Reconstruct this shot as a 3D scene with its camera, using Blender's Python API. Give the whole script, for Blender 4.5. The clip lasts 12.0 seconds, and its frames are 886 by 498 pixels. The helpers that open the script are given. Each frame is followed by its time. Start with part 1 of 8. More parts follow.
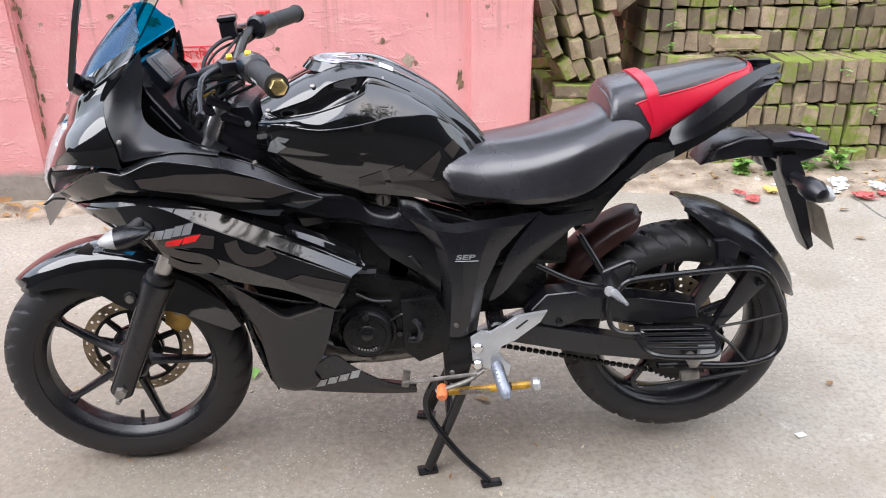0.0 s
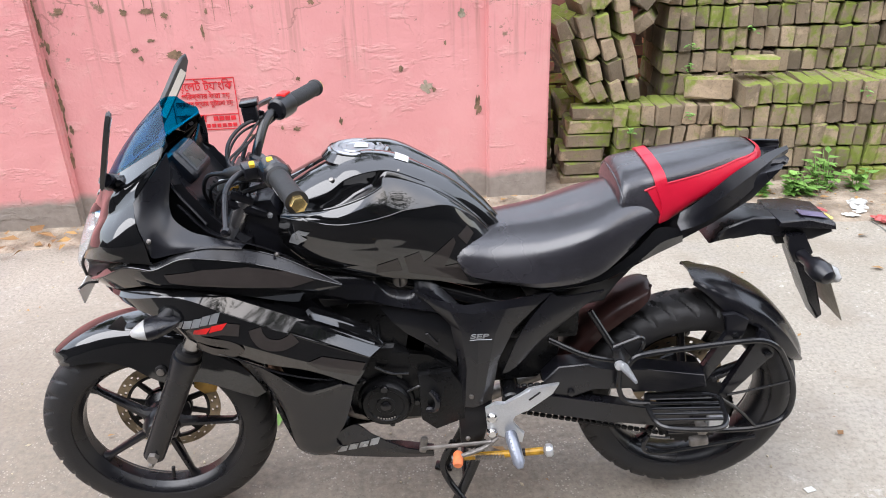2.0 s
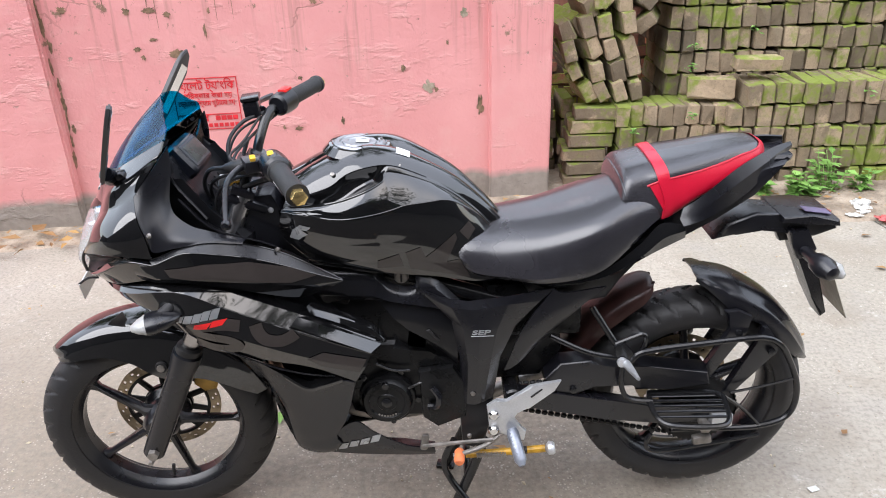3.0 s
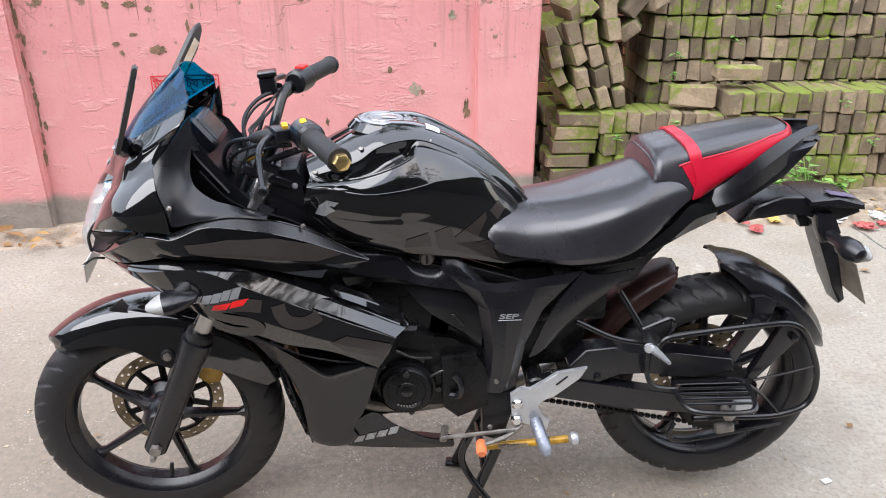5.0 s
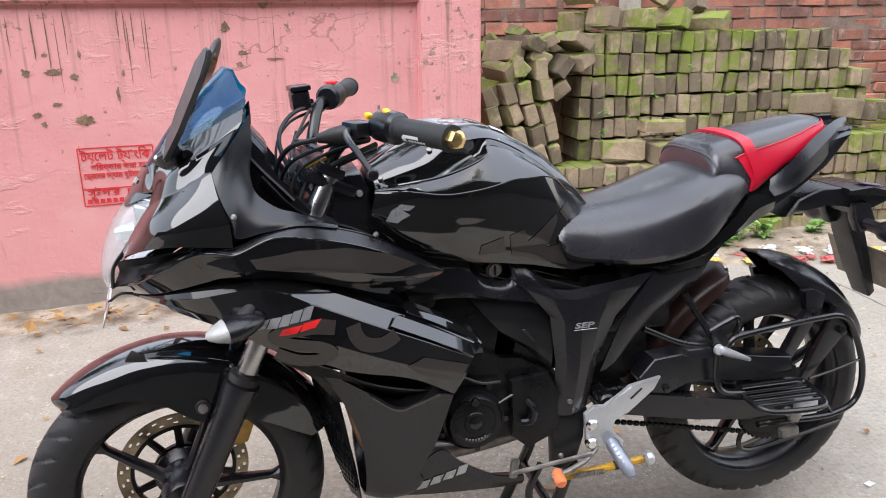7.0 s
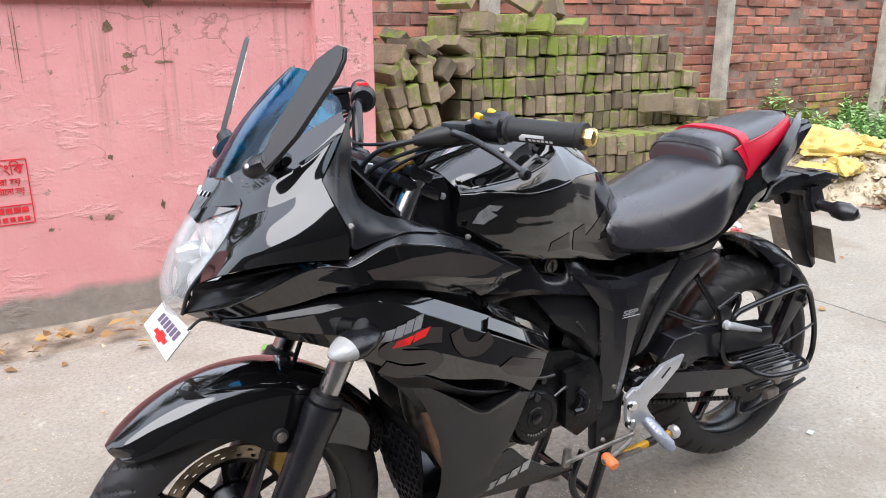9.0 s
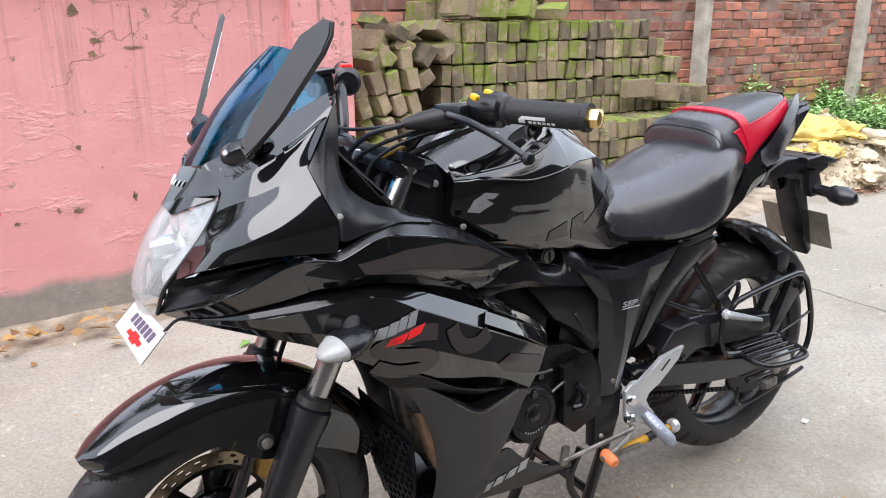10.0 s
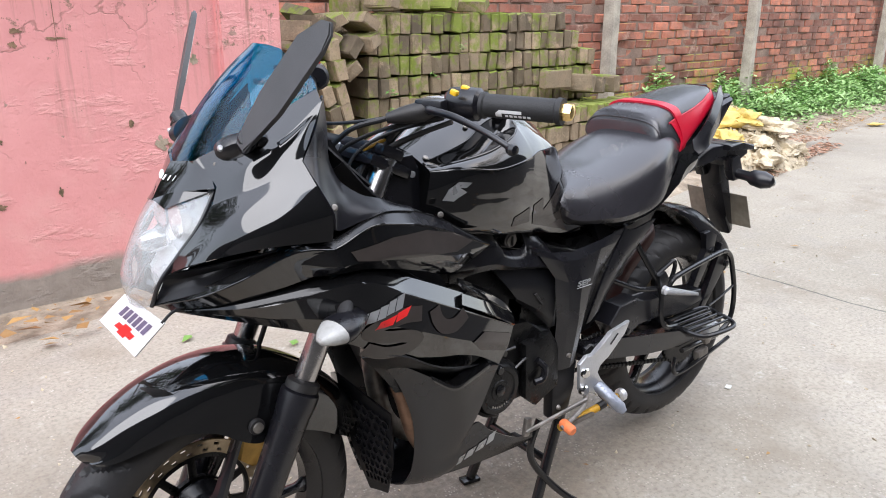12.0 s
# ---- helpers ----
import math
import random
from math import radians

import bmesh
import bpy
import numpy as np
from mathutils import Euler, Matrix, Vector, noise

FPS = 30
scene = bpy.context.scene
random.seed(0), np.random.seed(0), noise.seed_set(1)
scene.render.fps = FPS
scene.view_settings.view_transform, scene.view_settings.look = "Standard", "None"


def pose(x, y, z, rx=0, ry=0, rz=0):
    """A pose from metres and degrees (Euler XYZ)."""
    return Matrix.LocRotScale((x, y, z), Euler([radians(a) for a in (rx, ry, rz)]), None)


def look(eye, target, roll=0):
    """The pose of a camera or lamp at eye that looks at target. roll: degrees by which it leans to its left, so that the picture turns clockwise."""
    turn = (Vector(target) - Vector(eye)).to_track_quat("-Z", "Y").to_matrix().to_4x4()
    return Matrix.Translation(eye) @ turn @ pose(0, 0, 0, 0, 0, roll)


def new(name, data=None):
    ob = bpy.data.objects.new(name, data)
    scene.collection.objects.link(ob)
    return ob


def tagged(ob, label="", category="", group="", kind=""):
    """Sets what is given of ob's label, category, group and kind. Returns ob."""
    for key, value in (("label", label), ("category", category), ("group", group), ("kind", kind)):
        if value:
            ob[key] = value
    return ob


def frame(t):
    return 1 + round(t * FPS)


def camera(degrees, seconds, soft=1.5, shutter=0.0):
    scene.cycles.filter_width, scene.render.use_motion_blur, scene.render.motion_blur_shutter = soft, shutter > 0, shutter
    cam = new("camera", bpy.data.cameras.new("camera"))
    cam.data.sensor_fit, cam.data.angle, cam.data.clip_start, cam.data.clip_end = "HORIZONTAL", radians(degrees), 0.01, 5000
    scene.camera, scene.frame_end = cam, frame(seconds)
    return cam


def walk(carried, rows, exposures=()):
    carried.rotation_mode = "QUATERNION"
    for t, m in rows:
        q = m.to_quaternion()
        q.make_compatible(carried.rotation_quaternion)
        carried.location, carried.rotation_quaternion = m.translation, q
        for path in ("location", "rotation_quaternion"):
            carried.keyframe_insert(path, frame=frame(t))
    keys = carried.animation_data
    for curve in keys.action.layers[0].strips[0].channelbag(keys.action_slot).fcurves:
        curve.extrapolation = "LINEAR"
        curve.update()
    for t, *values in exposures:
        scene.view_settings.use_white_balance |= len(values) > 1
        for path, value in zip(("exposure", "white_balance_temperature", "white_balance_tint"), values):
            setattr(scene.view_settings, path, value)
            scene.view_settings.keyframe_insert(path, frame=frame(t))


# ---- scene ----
cam = camera(61.0, 12.0, soft=1.0)
PATH = [
    (0, (0.711, -1.604, 1.288), (0.768, 0.217, 0.463), -0.8),
    (0.5, (0.728, -1.589, 1.406), (0.77, 0.222, 0.558), -1.0),
    (1, (0.73, -1.582, 1.47), (0.754, 0.224, 0.612), -1.5),
    (1.5, (0.73, -1.571, 1.506), (0.739, 0.231, 0.638), -1.7),
    (2, (0.732, -1.566, 1.512), (0.729, 0.234, 0.64), -1.9),
    (2.5, (0.735, -1.566, 1.502), (0.722, 0.235, 0.633), -2.0),
    (4.5, (0.648, -1.565, 1.442), (0.701, 0.251, 0.604), -0.3),
    (5, (0.575, -1.55, 1.394), (0.69, 0.274, 0.581), -0.0),
    (5.5, (0.504, -1.547, 1.359), (0.714, 0.294, 0.607), -0.2),
    (6, (0.426, -1.545, 1.305), (0.725, 0.311, 0.622), -0.6),
    (6.5, (0.326, -1.523, 1.248), (0.687, 0.345, 0.631), -0.8),
    (7, (0.199, -1.446, 1.187), (0.653, 0.417, 0.62), -0.9),
    (7.2, (0.138, -1.392, 1.173), (0.648, 0.461, 0.62), -0.9),
    (8.8, (-0.265, -1.269, 1.179), (0.661, 0.415, 0.625), -0.2),
    (9, (-0.273, -1.249, 1.183), (0.674, 0.421, 0.623), -0.2),
    (9.5, (-0.274, -1.194, 1.167), (0.7, 0.455, 0.592), -0.3),
    (10, (-0.259, -1.168, 1.163), (0.737, 0.464, 0.576), -0.4),
    (10.5, (-0.242, -1.152, 1.153), (0.786, 0.456, 0.555), -0.3),
    (11, (-0.283, -1.158, 1.162), (0.79, 0.417, 0.555), -0.2),
    (11.5, (-0.35, -1.161, 1.161), (0.777, 0.374, 0.55), -0.0),
    (12, (-0.396, -1.162, 1.18), (0.791, 0.326, 0.567), 0.2),
]
# the phone meters a little darker as the pale wall fills more of its view
walk(cam, [(t, look(eye, target, roll)) for t, eye, target, roll in PATH], [(0, 1.42), (2.5, 1.37), (5, 1.36), (7, 1.27), (9, 1.29), (12, 1.25)])

# ---- world and light ----
world = bpy.data.worlds.new("world")
scene.world = world
world.use_nodes = True
wn = world.node_tree
sky = wn.nodes.new("ShaderNodeTexSky")
sky.sky_type = "NISHITA"
sky.sun_disc = False
sky.sun_elevation = radians(50)
sky.sun_rotation = radians(135)
sky.dust_density = 1.5
sky.air_density = 1.6
sky.ozone_density = 1.0
wn.links.new(sky.outputs[0], wn.nodes["Background"].inputs[0])
wn.nodes["Background"].inputs[1].default_value = 0.06
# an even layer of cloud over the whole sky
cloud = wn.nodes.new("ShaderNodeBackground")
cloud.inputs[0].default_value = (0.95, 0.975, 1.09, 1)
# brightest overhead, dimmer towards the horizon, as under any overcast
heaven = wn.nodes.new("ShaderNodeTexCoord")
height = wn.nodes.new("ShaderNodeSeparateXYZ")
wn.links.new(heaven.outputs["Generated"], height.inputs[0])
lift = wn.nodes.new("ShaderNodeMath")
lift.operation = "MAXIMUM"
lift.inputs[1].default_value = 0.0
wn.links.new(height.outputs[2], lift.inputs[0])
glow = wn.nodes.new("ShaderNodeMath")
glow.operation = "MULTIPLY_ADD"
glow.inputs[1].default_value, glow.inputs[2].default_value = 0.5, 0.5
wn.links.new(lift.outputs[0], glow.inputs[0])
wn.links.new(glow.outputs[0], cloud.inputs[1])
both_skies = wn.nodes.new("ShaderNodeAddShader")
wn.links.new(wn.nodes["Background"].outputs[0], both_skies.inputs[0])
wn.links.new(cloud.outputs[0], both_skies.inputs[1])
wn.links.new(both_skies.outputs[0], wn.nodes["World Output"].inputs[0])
sun_data = bpy.data.lights.new("sun", "SUN")
sun_data.energy, sun_data.angle, sun_data.color = 1.5, radians(62), (1.03, 1.0, 1.0)
sun = new("sun", sun_data)
sun.matrix_world = look((-3.0, -2.8, 4.6), (0.6, 0, 0))


# ---- materials ----
def pbr(name, col, rough=0.5, metal=0.0, var=0.25, scale=8.0, bump=0.1, bscale=60.0, coat=0.0, col2=None, rvar=0.08, spec=0.5):
    """A surface with colour variation at two scales and fine relief."""
    m = bpy.data.materials.new(name)
    m.use_nodes = True
    nt = m.node_tree
    b = nt.nodes["Principled BSDF"]
    tc = nt.nodes.new("ShaderNodeTexCoord")
    n1 = nt.nodes.new("ShaderNodeTexNoise")
    n1.inputs["Scale"].default_value, n1.inputs["Detail"].default_value = scale, 5
    n2 = nt.nodes.new("ShaderNodeTexNoise")
    n2.inputs["Scale"].default_value, n2.inputs["Detail"].default_value = bscale, 4
    for n in (n1, n2):
        nt.links.new(tc.outputs["Object"], n.inputs["Vector"])
    mix = nt.nodes.new("ShaderNodeMix")
    mix.data_type = "RGBA"
    lo = tuple(c * (1 - var) for c in col) if col2 is None else col2
    mix.inputs[6].default_value, mix.inputs[7].default_value = (*lo, 1), (*[min(1, c * (1 + var)) for c in col], 1)
    ramp = nt.nodes.new("ShaderNodeMapRange")
    ramp.inputs[1].default_value, ramp.inputs[2].default_value = 0.35, 0.65
    add = nt.nodes.new("ShaderNodeMath")
    add.operation = "MULTIPLY_ADD"
    add.inputs[1].default_value, add.inputs[2].default_value = 0.35, 0.0
    nt.links.new(n2.outputs[0], add.inputs[0])
    sub = nt.nodes.new("ShaderNodeMath")
    sub.operation = "MULTIPLY_ADD"
    sub.inputs[1].default_value = 0.65
    nt.links.new(n1.outputs[0], sub.inputs[0])
    nt.links.new(add.outputs[0], sub.inputs[2])
    nt.links.new(sub.outputs[0], ramp.inputs[0])
    nt.links.new(ramp.outputs[0], mix.inputs[0])
    nt.links.new(mix.outputs[2], b.inputs["Base Color"])
    rr = nt.nodes.new("ShaderNodeMapRange")
    rr.inputs[1].default_value, rr.inputs[2].default_value = 0.3, 0.7
    rr.inputs[3].default_value, rr.inputs[4].default_value = max(0.02, rough - rvar), min(1, rough + rvar)
    nt.links.new(n1.outputs[0], rr.inputs[0])
    nt.links.new(rr.outputs[0], b.inputs["Roughness"])
    b.inputs["Metallic"].default_value = metal
    b.inputs["Specular IOR Level"].default_value = spec
    if coat:
        b.inputs["Coat Weight"].default_value, b.inputs["Coat Roughness"].default_value = coat, 0.04
    if bump:
        bp = nt.nodes.new("ShaderNodeBump")
        bp.inputs["Strength"].default_value, bp.inputs["Distance"].default_value = bump, 0.004
        nt.links.new(n2.outputs[0], bp.inputs["Height"])
        nt.links.new(bp.outputs[0], b.inputs["Normal"])
    return m


GLOSS = pbr("gloss_black_paint", (0.005, 0.005, 0.0055), 0.06, var=0.2, scale=3, bump=0.0, rvar=0.02, coat=0.68, spec=0.66)
SATIN = pbr("satin_black_plastic", (0.0075, 0.0075, 0.01), 0.27, var=0.3, scale=6, bump=0.03, bscale=400, rvar=0.07, spec=0.58)
MATTE = pbr("matte_black_plastic", (0.008, 0.008, 0.0096), 0.33, var=0.3, scale=9, bump=0.06, bscale=500, spec=0.34)
FRAME = pbr("black_enamel", (0.009, 0.009, 0.01), 0.2, var=0.2, scale=10, bump=0.03, bscale=200)
ENGINE = pbr("engine_black_casting", (0.008, 0.008, 0.0085), 0.3, var=0.5, scale=18, bump=0.2, bscale=220, spec=0.24)
RUBBER = pbr("tyre_rubber", (0.013, 0.013, 0.0145), 0.5, var=0.35, scale=7, bump=0.15, bscale=160, col2=(0.024, 0.022, 0.021), spec=0.4)
GRIPR = pbr("grip_rubber", (0.014, 0.014, 0.015), 0.6, var=0.2, scale=14, bump=0.2, bscale=300)
SEATM = pbr("black_seat_vinyl", (0.023, 0.022, 0.026), 0.25, var=0.25, scale=5, bump=0.04, bscale=700, rvar=0.06, spec=0.85)
RED = pbr("red_seat_vinyl", (0.52, 0.007, 0.03), 0.36, var=0.14, scale=9, bump=0.05, bscale=500)
CHROME = pbr("chrome", (0.7, 0.7, 0.7), 0.12, 1.0, var=0.08, scale=20, bump=0.0)
FORKM = pbr("fork_tube_steel", (0.42, 0.41, 0.41), 0.24, 1.0, var=0.12, scale=20, bump=0.0)
PEGM = pbr("blue_grey_cast_peg", (0.27, 0.29, 0.34), 0.36, 0.6, var=0.25, scale=22, bump=0.2)
ALU = pbr("cast_aluminium", (0.62, 0.63, 0.65), 0.38, 0.7, var=0.12, scale=16, bump=0.1, bscale=300)
RUSTY = pbr("heat_stained_steel", (0.2, 0.12, 0.08), 0.45, 0.7, var=0.4, scale=25, bump=0.15)
STEELD = pbr("dull_steel", (0.28, 0.26, 0.24), 0.5, 0.8, var=0.4, scale=25, bump=0.15)
GOLD = pbr("gold_anodised", (0.85, 0.62, 0.26), 0.24, 0.9, var=0.15, scale=20, bump=0.05)
BRASSY = pbr("gold_caliper", (0.42, 0.26, 0.07), 0.42, 0.6, var=0.35, scale=24, bump=0.2)
DISCM = pbr("worn_disc_steel", (0.36, 0.29, 0.2), 0.38, 0.8, var=0.35, scale=25, bump=0.1)
ORANGE = pbr("orange_rubber", (0.75, 0.2, 0.07), 0.6, var=0.2, scale=30, bump=0.2)
YELLOW = pbr("yellow_paint_scuffed", (0.5, 0.27, 0.02), 0.45, var=0.6, scale=22, bump=0.1)
YSWITCH = pbr("yellow_switch", (0.85, 0.5, 0.02), 0.4, var=0.1, scale=30, bump=0.0)
GREYP = pbr("grey_graphic_film", (0.042, 0.035, 0.032), 0.12, var=0.1, scale=6, bump=0.0)
BROWNP = pbr("reddish_brown_tone", (0.032, 0.012, 0.01), 0.36, var=0.3, scale=14, bump=0.08, bscale=300)
WHITEP = pbr("white_film", (0.75, 0.75, 0.75), 0.4, var=0.05, scale=30, bump=0.0)
SILVERF = pbr("silver_film", (0.38, 0.39, 0.4), 0.3, 0.5, var=0.08, scale=30, bump=0.0)
REDP = pbr("red_film", (0.7, 0.02, 0.02), 0.35, var=0.1, scale=30, bump=0.0)
DARKP = pbr("purple_grey_film", (0.12, 0.1, 0.17), 0.45, var=0.2, scale=40, bump=0.0)
PLATE = pbr("number_plate_sheet", (0.33, 0.29, 0.23), 0.55, var=0.3, scale=14, bump=0.1)
CLEARL = pbr("indicator_lens", (0.36, 0.36, 0.35), 0.15, var=0.1, scale=40, bump=0.2, bscale=150)
DUSTM = pbr("pale_dust", (0.6, 0.55, 0.45), 0.9, var=0.2, scale=50, bump=0.0)
CAPM = pbr("brushed_cap_metal", (0.36, 0.37, 0.39), 0.35, 0.8, var=0.15, scale=30, bump=0.05)
LCD = pbr("instrument_display", (0.04, 0.045, 0.04), 0.25, var=0.2, scale=20, bump=0.0)


def sheer(name, tint, gloss=0.06, haze=0.0, ior=1.45):
    """Thin clear or tinted sheet: tinted see-through, mirror gloss on top, some milky haze."""
    m = bpy.data.materials.new(name)
    m.use_nodes = True
    nt = m.node_tree
    nt.nodes.remove(nt.nodes["Principled BSDF"])
    tr = nt.nodes.new("ShaderNodeBsdfTransparent")
    tr.inputs[0].default_value = (*tint, 1)
    di = nt.nodes.new("ShaderNodeBsdfDiffuse")
    di.inputs[0].default_value = (0.86, 0.86, 0.85, 1)
    m1 = nt.nodes.new("ShaderNodeMixShader")
    m1.inputs[0].default_value = haze
    gl = nt.nodes.new("ShaderNodeBsdfGlossy")
    gl.inputs["Roughness"].default_value = gloss
    lw = nt.nodes.new("ShaderNodeLayerWeight")
    lw.inputs[0].default_value = 0.5
    pw = nt.nodes.new("ShaderNodeMath")
    pw.operation = "POWER"
    pw.inputs[1].default_value = 3.5
    nt.links.new(lw.outputs["Facing"], pw.inputs[0])
    fr = nt.nodes.new("ShaderNodeMath")
    fr.operation = "MULTIPLY_ADD"
    fr.inputs[1].default_value, fr.inputs[2].default_value = 0.6, 0.03
    nt.links.new(pw.outputs[0], fr.inputs[0])
    m2 = nt.nodes.new("ShaderNodeMixShader")
    nt.links.new(tr.outputs[0], m1.inputs[1])
    nt.links.new(di.outputs[0], m1.inputs[2])
    nt.links.new(fr.outputs[0], m2.inputs[0])
    nt.links.new(m1.outputs[0], m2.inputs[1])
    nt.links.new(gl.outputs[0], m2.inputs[2])
    nt.links.new(m2.outputs[0], nt.nodes["Material Output"].inputs[0])
    return m


BLUEGLASS = sheer("blue_tinted_screen", (0.008, 0.58, 0.82), 0.03)
LENS = sheer("hazed_headlight_lens", (0.93, 0.94, 0.95), 0.05, haze=0.2)
SILVERED = pbr("silvered_reflector", (0.84, 0.85, 0.86), 0.3, 0.25, var=0.06, scale=30, bump=0.0)
BLADE = pbr("grey_black_mirror_plastic", (0.05, 0.05, 0.053), 0.42, var=0.15, scale=20, bump=0.08, bscale=500)
MIRROR = pbr("mirror_glass", (0.85, 0.86, 0.87), 0.02, 1.0, var=0.02, bump=0.0)


# ---- building helpers ----
def part(name, bm, material, parent=None, label="", smooth=35):
    me = bpy.data.meshes.new(name)
    bmesh.ops.recalc_face_normals(bm, faces=bm.faces)
    bm.to_mesh(me)
    bm.free()
    me.materials.append(material)
    if smooth:
        me.shade_smooth()
        me.set_sharp_from_angle(angle=radians(smooth))
    ob = new(name, me)
    if parent is not None:
        ob.parent = parent
        ob.matrix_parent_inverse = parent.matrix_world.inverted()
    if label:
        tagged(ob, label)
    return ob


def empty(name, x, y, z, label, category, group="", kind=""):
    ob = new(name)
    ob.empty_display_size = 0.1
    ob.location = (x, y, z)
    ob.matrix_world = Matrix.Translation((x, y, z))
    return tagged(ob, label, category, group, kind)


def crom(pts, n, even=False):
    """n points along a smooth curve through pts, spread by length or evenly from point to point."""
    p = np.array(pts, float)
    if len(p) == 2:
        return np.array([p[0] + (p[1] - p[0]) * t for t in np.linspace(0, 1, n)])
    q = np.vstack([2 * p[0] - p[1], p, 2 * p[-1] - p[-2]])
    d = np.r_[0, np.cumsum(np.linalg.norm(np.diff(p, axis=0), axis=1) + 1e-9)]
    if even:
        d = np.arange(len(p), dtype=float)
    out = []
    for s in np.linspace(0, d[-1], n):
        i = min(int(np.searchsorted(d, s, side="right")) - 1, len(p) - 2)
        t = (s - d[i]) / (d[i + 1] - d[i])
        a, b, c, e = q[i : i + 4]
        out.append(0.5 * (2 * b + (c - a) * t + (2 * a - 5 * b + 4 * c - e) * t * t + (3 * b - a - 3 * c + e) * t**3))
    return np.array(out)


def sheet(grid, thick=0.0, close_u=False, flip=1.0):
    """A grid of points as a skin; with a thickness it becomes a shell with rims."""
    g = np.array(grid, float)
    nu, nv = g.shape[:2]
    bm = bmesh.new()
    top = [[bm.verts.new(p) for p in row] for row in g]
    if thick:
        du = np.gradient(g, axis=0)
        dv = np.gradient(g, axis=1)
        nrm = np.cross(du, dv)
        nrm /= np.linalg.norm(nrm, axis=2, keepdims=True) + 1e-12
        low = [[bm.verts.new(p) for p in row] for row in g - flip * thick * nrm]
    for i in range(nu - 1 + close_u):
        for j in range(nv - 1):
            k = (i + 1) % nu
            bm.faces.new((top[i][j], top[k][j], top[k][j + 1], top[i][j + 1]))
            if thick:
                bm.faces.new((low[i][j], low[i][j + 1], low[k][j + 1], low[k][j]))
    if thick:
        edge = [(i, 0) for i in range(nu)] + [(nu - 1, j) for j in range(1, nv)] + [(i, nv - 1) for i in range(nu - 2, -1, -1)] + [(0, j) for j in range(nv - 2, 0, -1)]
        for (a, b), (c, d) in zip(edge, edge[1:] + edge[:1]):
            bm.faces.new((top[a][b], low[a][b], low[c][d], top[c][d]))
    return bm


def net(curves, nu=14, nv=10):
    """Points of a smooth patch through several curves."""
    rows = np.array([crom(c, nu) for c in curves])
    return np.array([crom(rows[:, i], nv) for i in range(nu)])


def patch(curves, nu=14, nv=10, thick=0.004):
    return sheet(net(curves, nu, nv), thick)


def flipped(bm, m=Matrix.Diagonal((1, -1, 1, 1))):
    bm.transform(m)
    bmesh.ops.reverse_faces(bm, faces=bm.faces)
    return bm


def half_loft(stations, nx=30, nv=16):
    """Skin points from stations (x, [(y, z) from top middle to bottom middle]) for one side."""
    rows = np.array([crom([(x, y, z) for y, z in prof], nv) for x, prof in stations])
    return np.array([crom(rows[:, j], nx) for j in range(nv)]).transpose(1, 0, 2)


def loft_body(stations, nx=30, nv=16):
    """A closed left-right symmetrical body, capped at both ends."""
    h = half_loft(stations, nx, nv)
    bm = bmesh.new()
    rings = []
    for row in h:
        left = [bm.verts.new((x, -y, z)) for x, y, z in row]
        right = [bm.verts.new((x, y, z)) for x, y, z in row[1:-1]]
        rings.append(left + right[::-1])
    n = len(rings[0])
    for a, b in zip(rings, rings[1:]):
        for j in range(n):
            bm.faces.new((a[j], a[(j + 1) % n], b[(j + 1) % n], b[j]))
    bm.faces.new(rings[0])
    bm.faces.new(rings[-1][::-1])
    return bm


def skin_patch(stations, x0, x1, v0, v1, off=0.002, thick=0.003, side=-1, nx=60, nv=40):
    """A strip lying on a lofted body, between shares of its length and of its profile."""
    h = half_loft(stations, nx, nv)
    a, b = round(x0 * (nx - 1)), round(x1 * (nx - 1)) + 1
    c, d = round(v0 * (nv - 1)), round(v1 * (nv - 1)) + 1
    du, dv = np.gradient(h, axis=0), np.gradient(h, axis=1)
    nrm = np.cross(dv, du)
    nrm /= np.linalg.norm(nrm, axis=2, keepdims=True) + 1e-12
    nrm *= np.where((nrm[:, :, 1:2] * 1.0 + nrm[:, :, 2:3] * 0.3) < 0, -1, 1)
    g = (h + nrm * (off + thick))[a:b:2, c:d:2].copy()
    lo = (h + nrm * (off - 0.004))[a:b:2, c:d:2].copy()
    g[:, :, 1] *= side
    lo[:, :, 1] *= side
    bm = bmesh.new()
    top = [[bm.verts.new(p) for p in row] for row in g]
    low = [[bm.verts.new(p) for p in row] for row in lo]
    nu, nw = g.shape[:2]
    for i in range(nu - 1):
        for j in range(nw - 1):
            bm.faces.new((top[i][j], top[i + 1][j], top[i + 1][j + 1], top[i][j + 1]))
    edge = [(i, 0) for i in range(nu)] + [(nu - 1, j) for j in range(1, nw)] + [(i, nw - 1) for i in range(nu - 2, -1, -1)] + [(0, j) for j in range(nw - 2, 0, -1)]
    for (p, q), (r, s) in zip(edge, edge[1:] + edge[:1]):
        bm.faces.new((top[p][q], low[p][q], low[r][s], top[r][s]))
    return bm


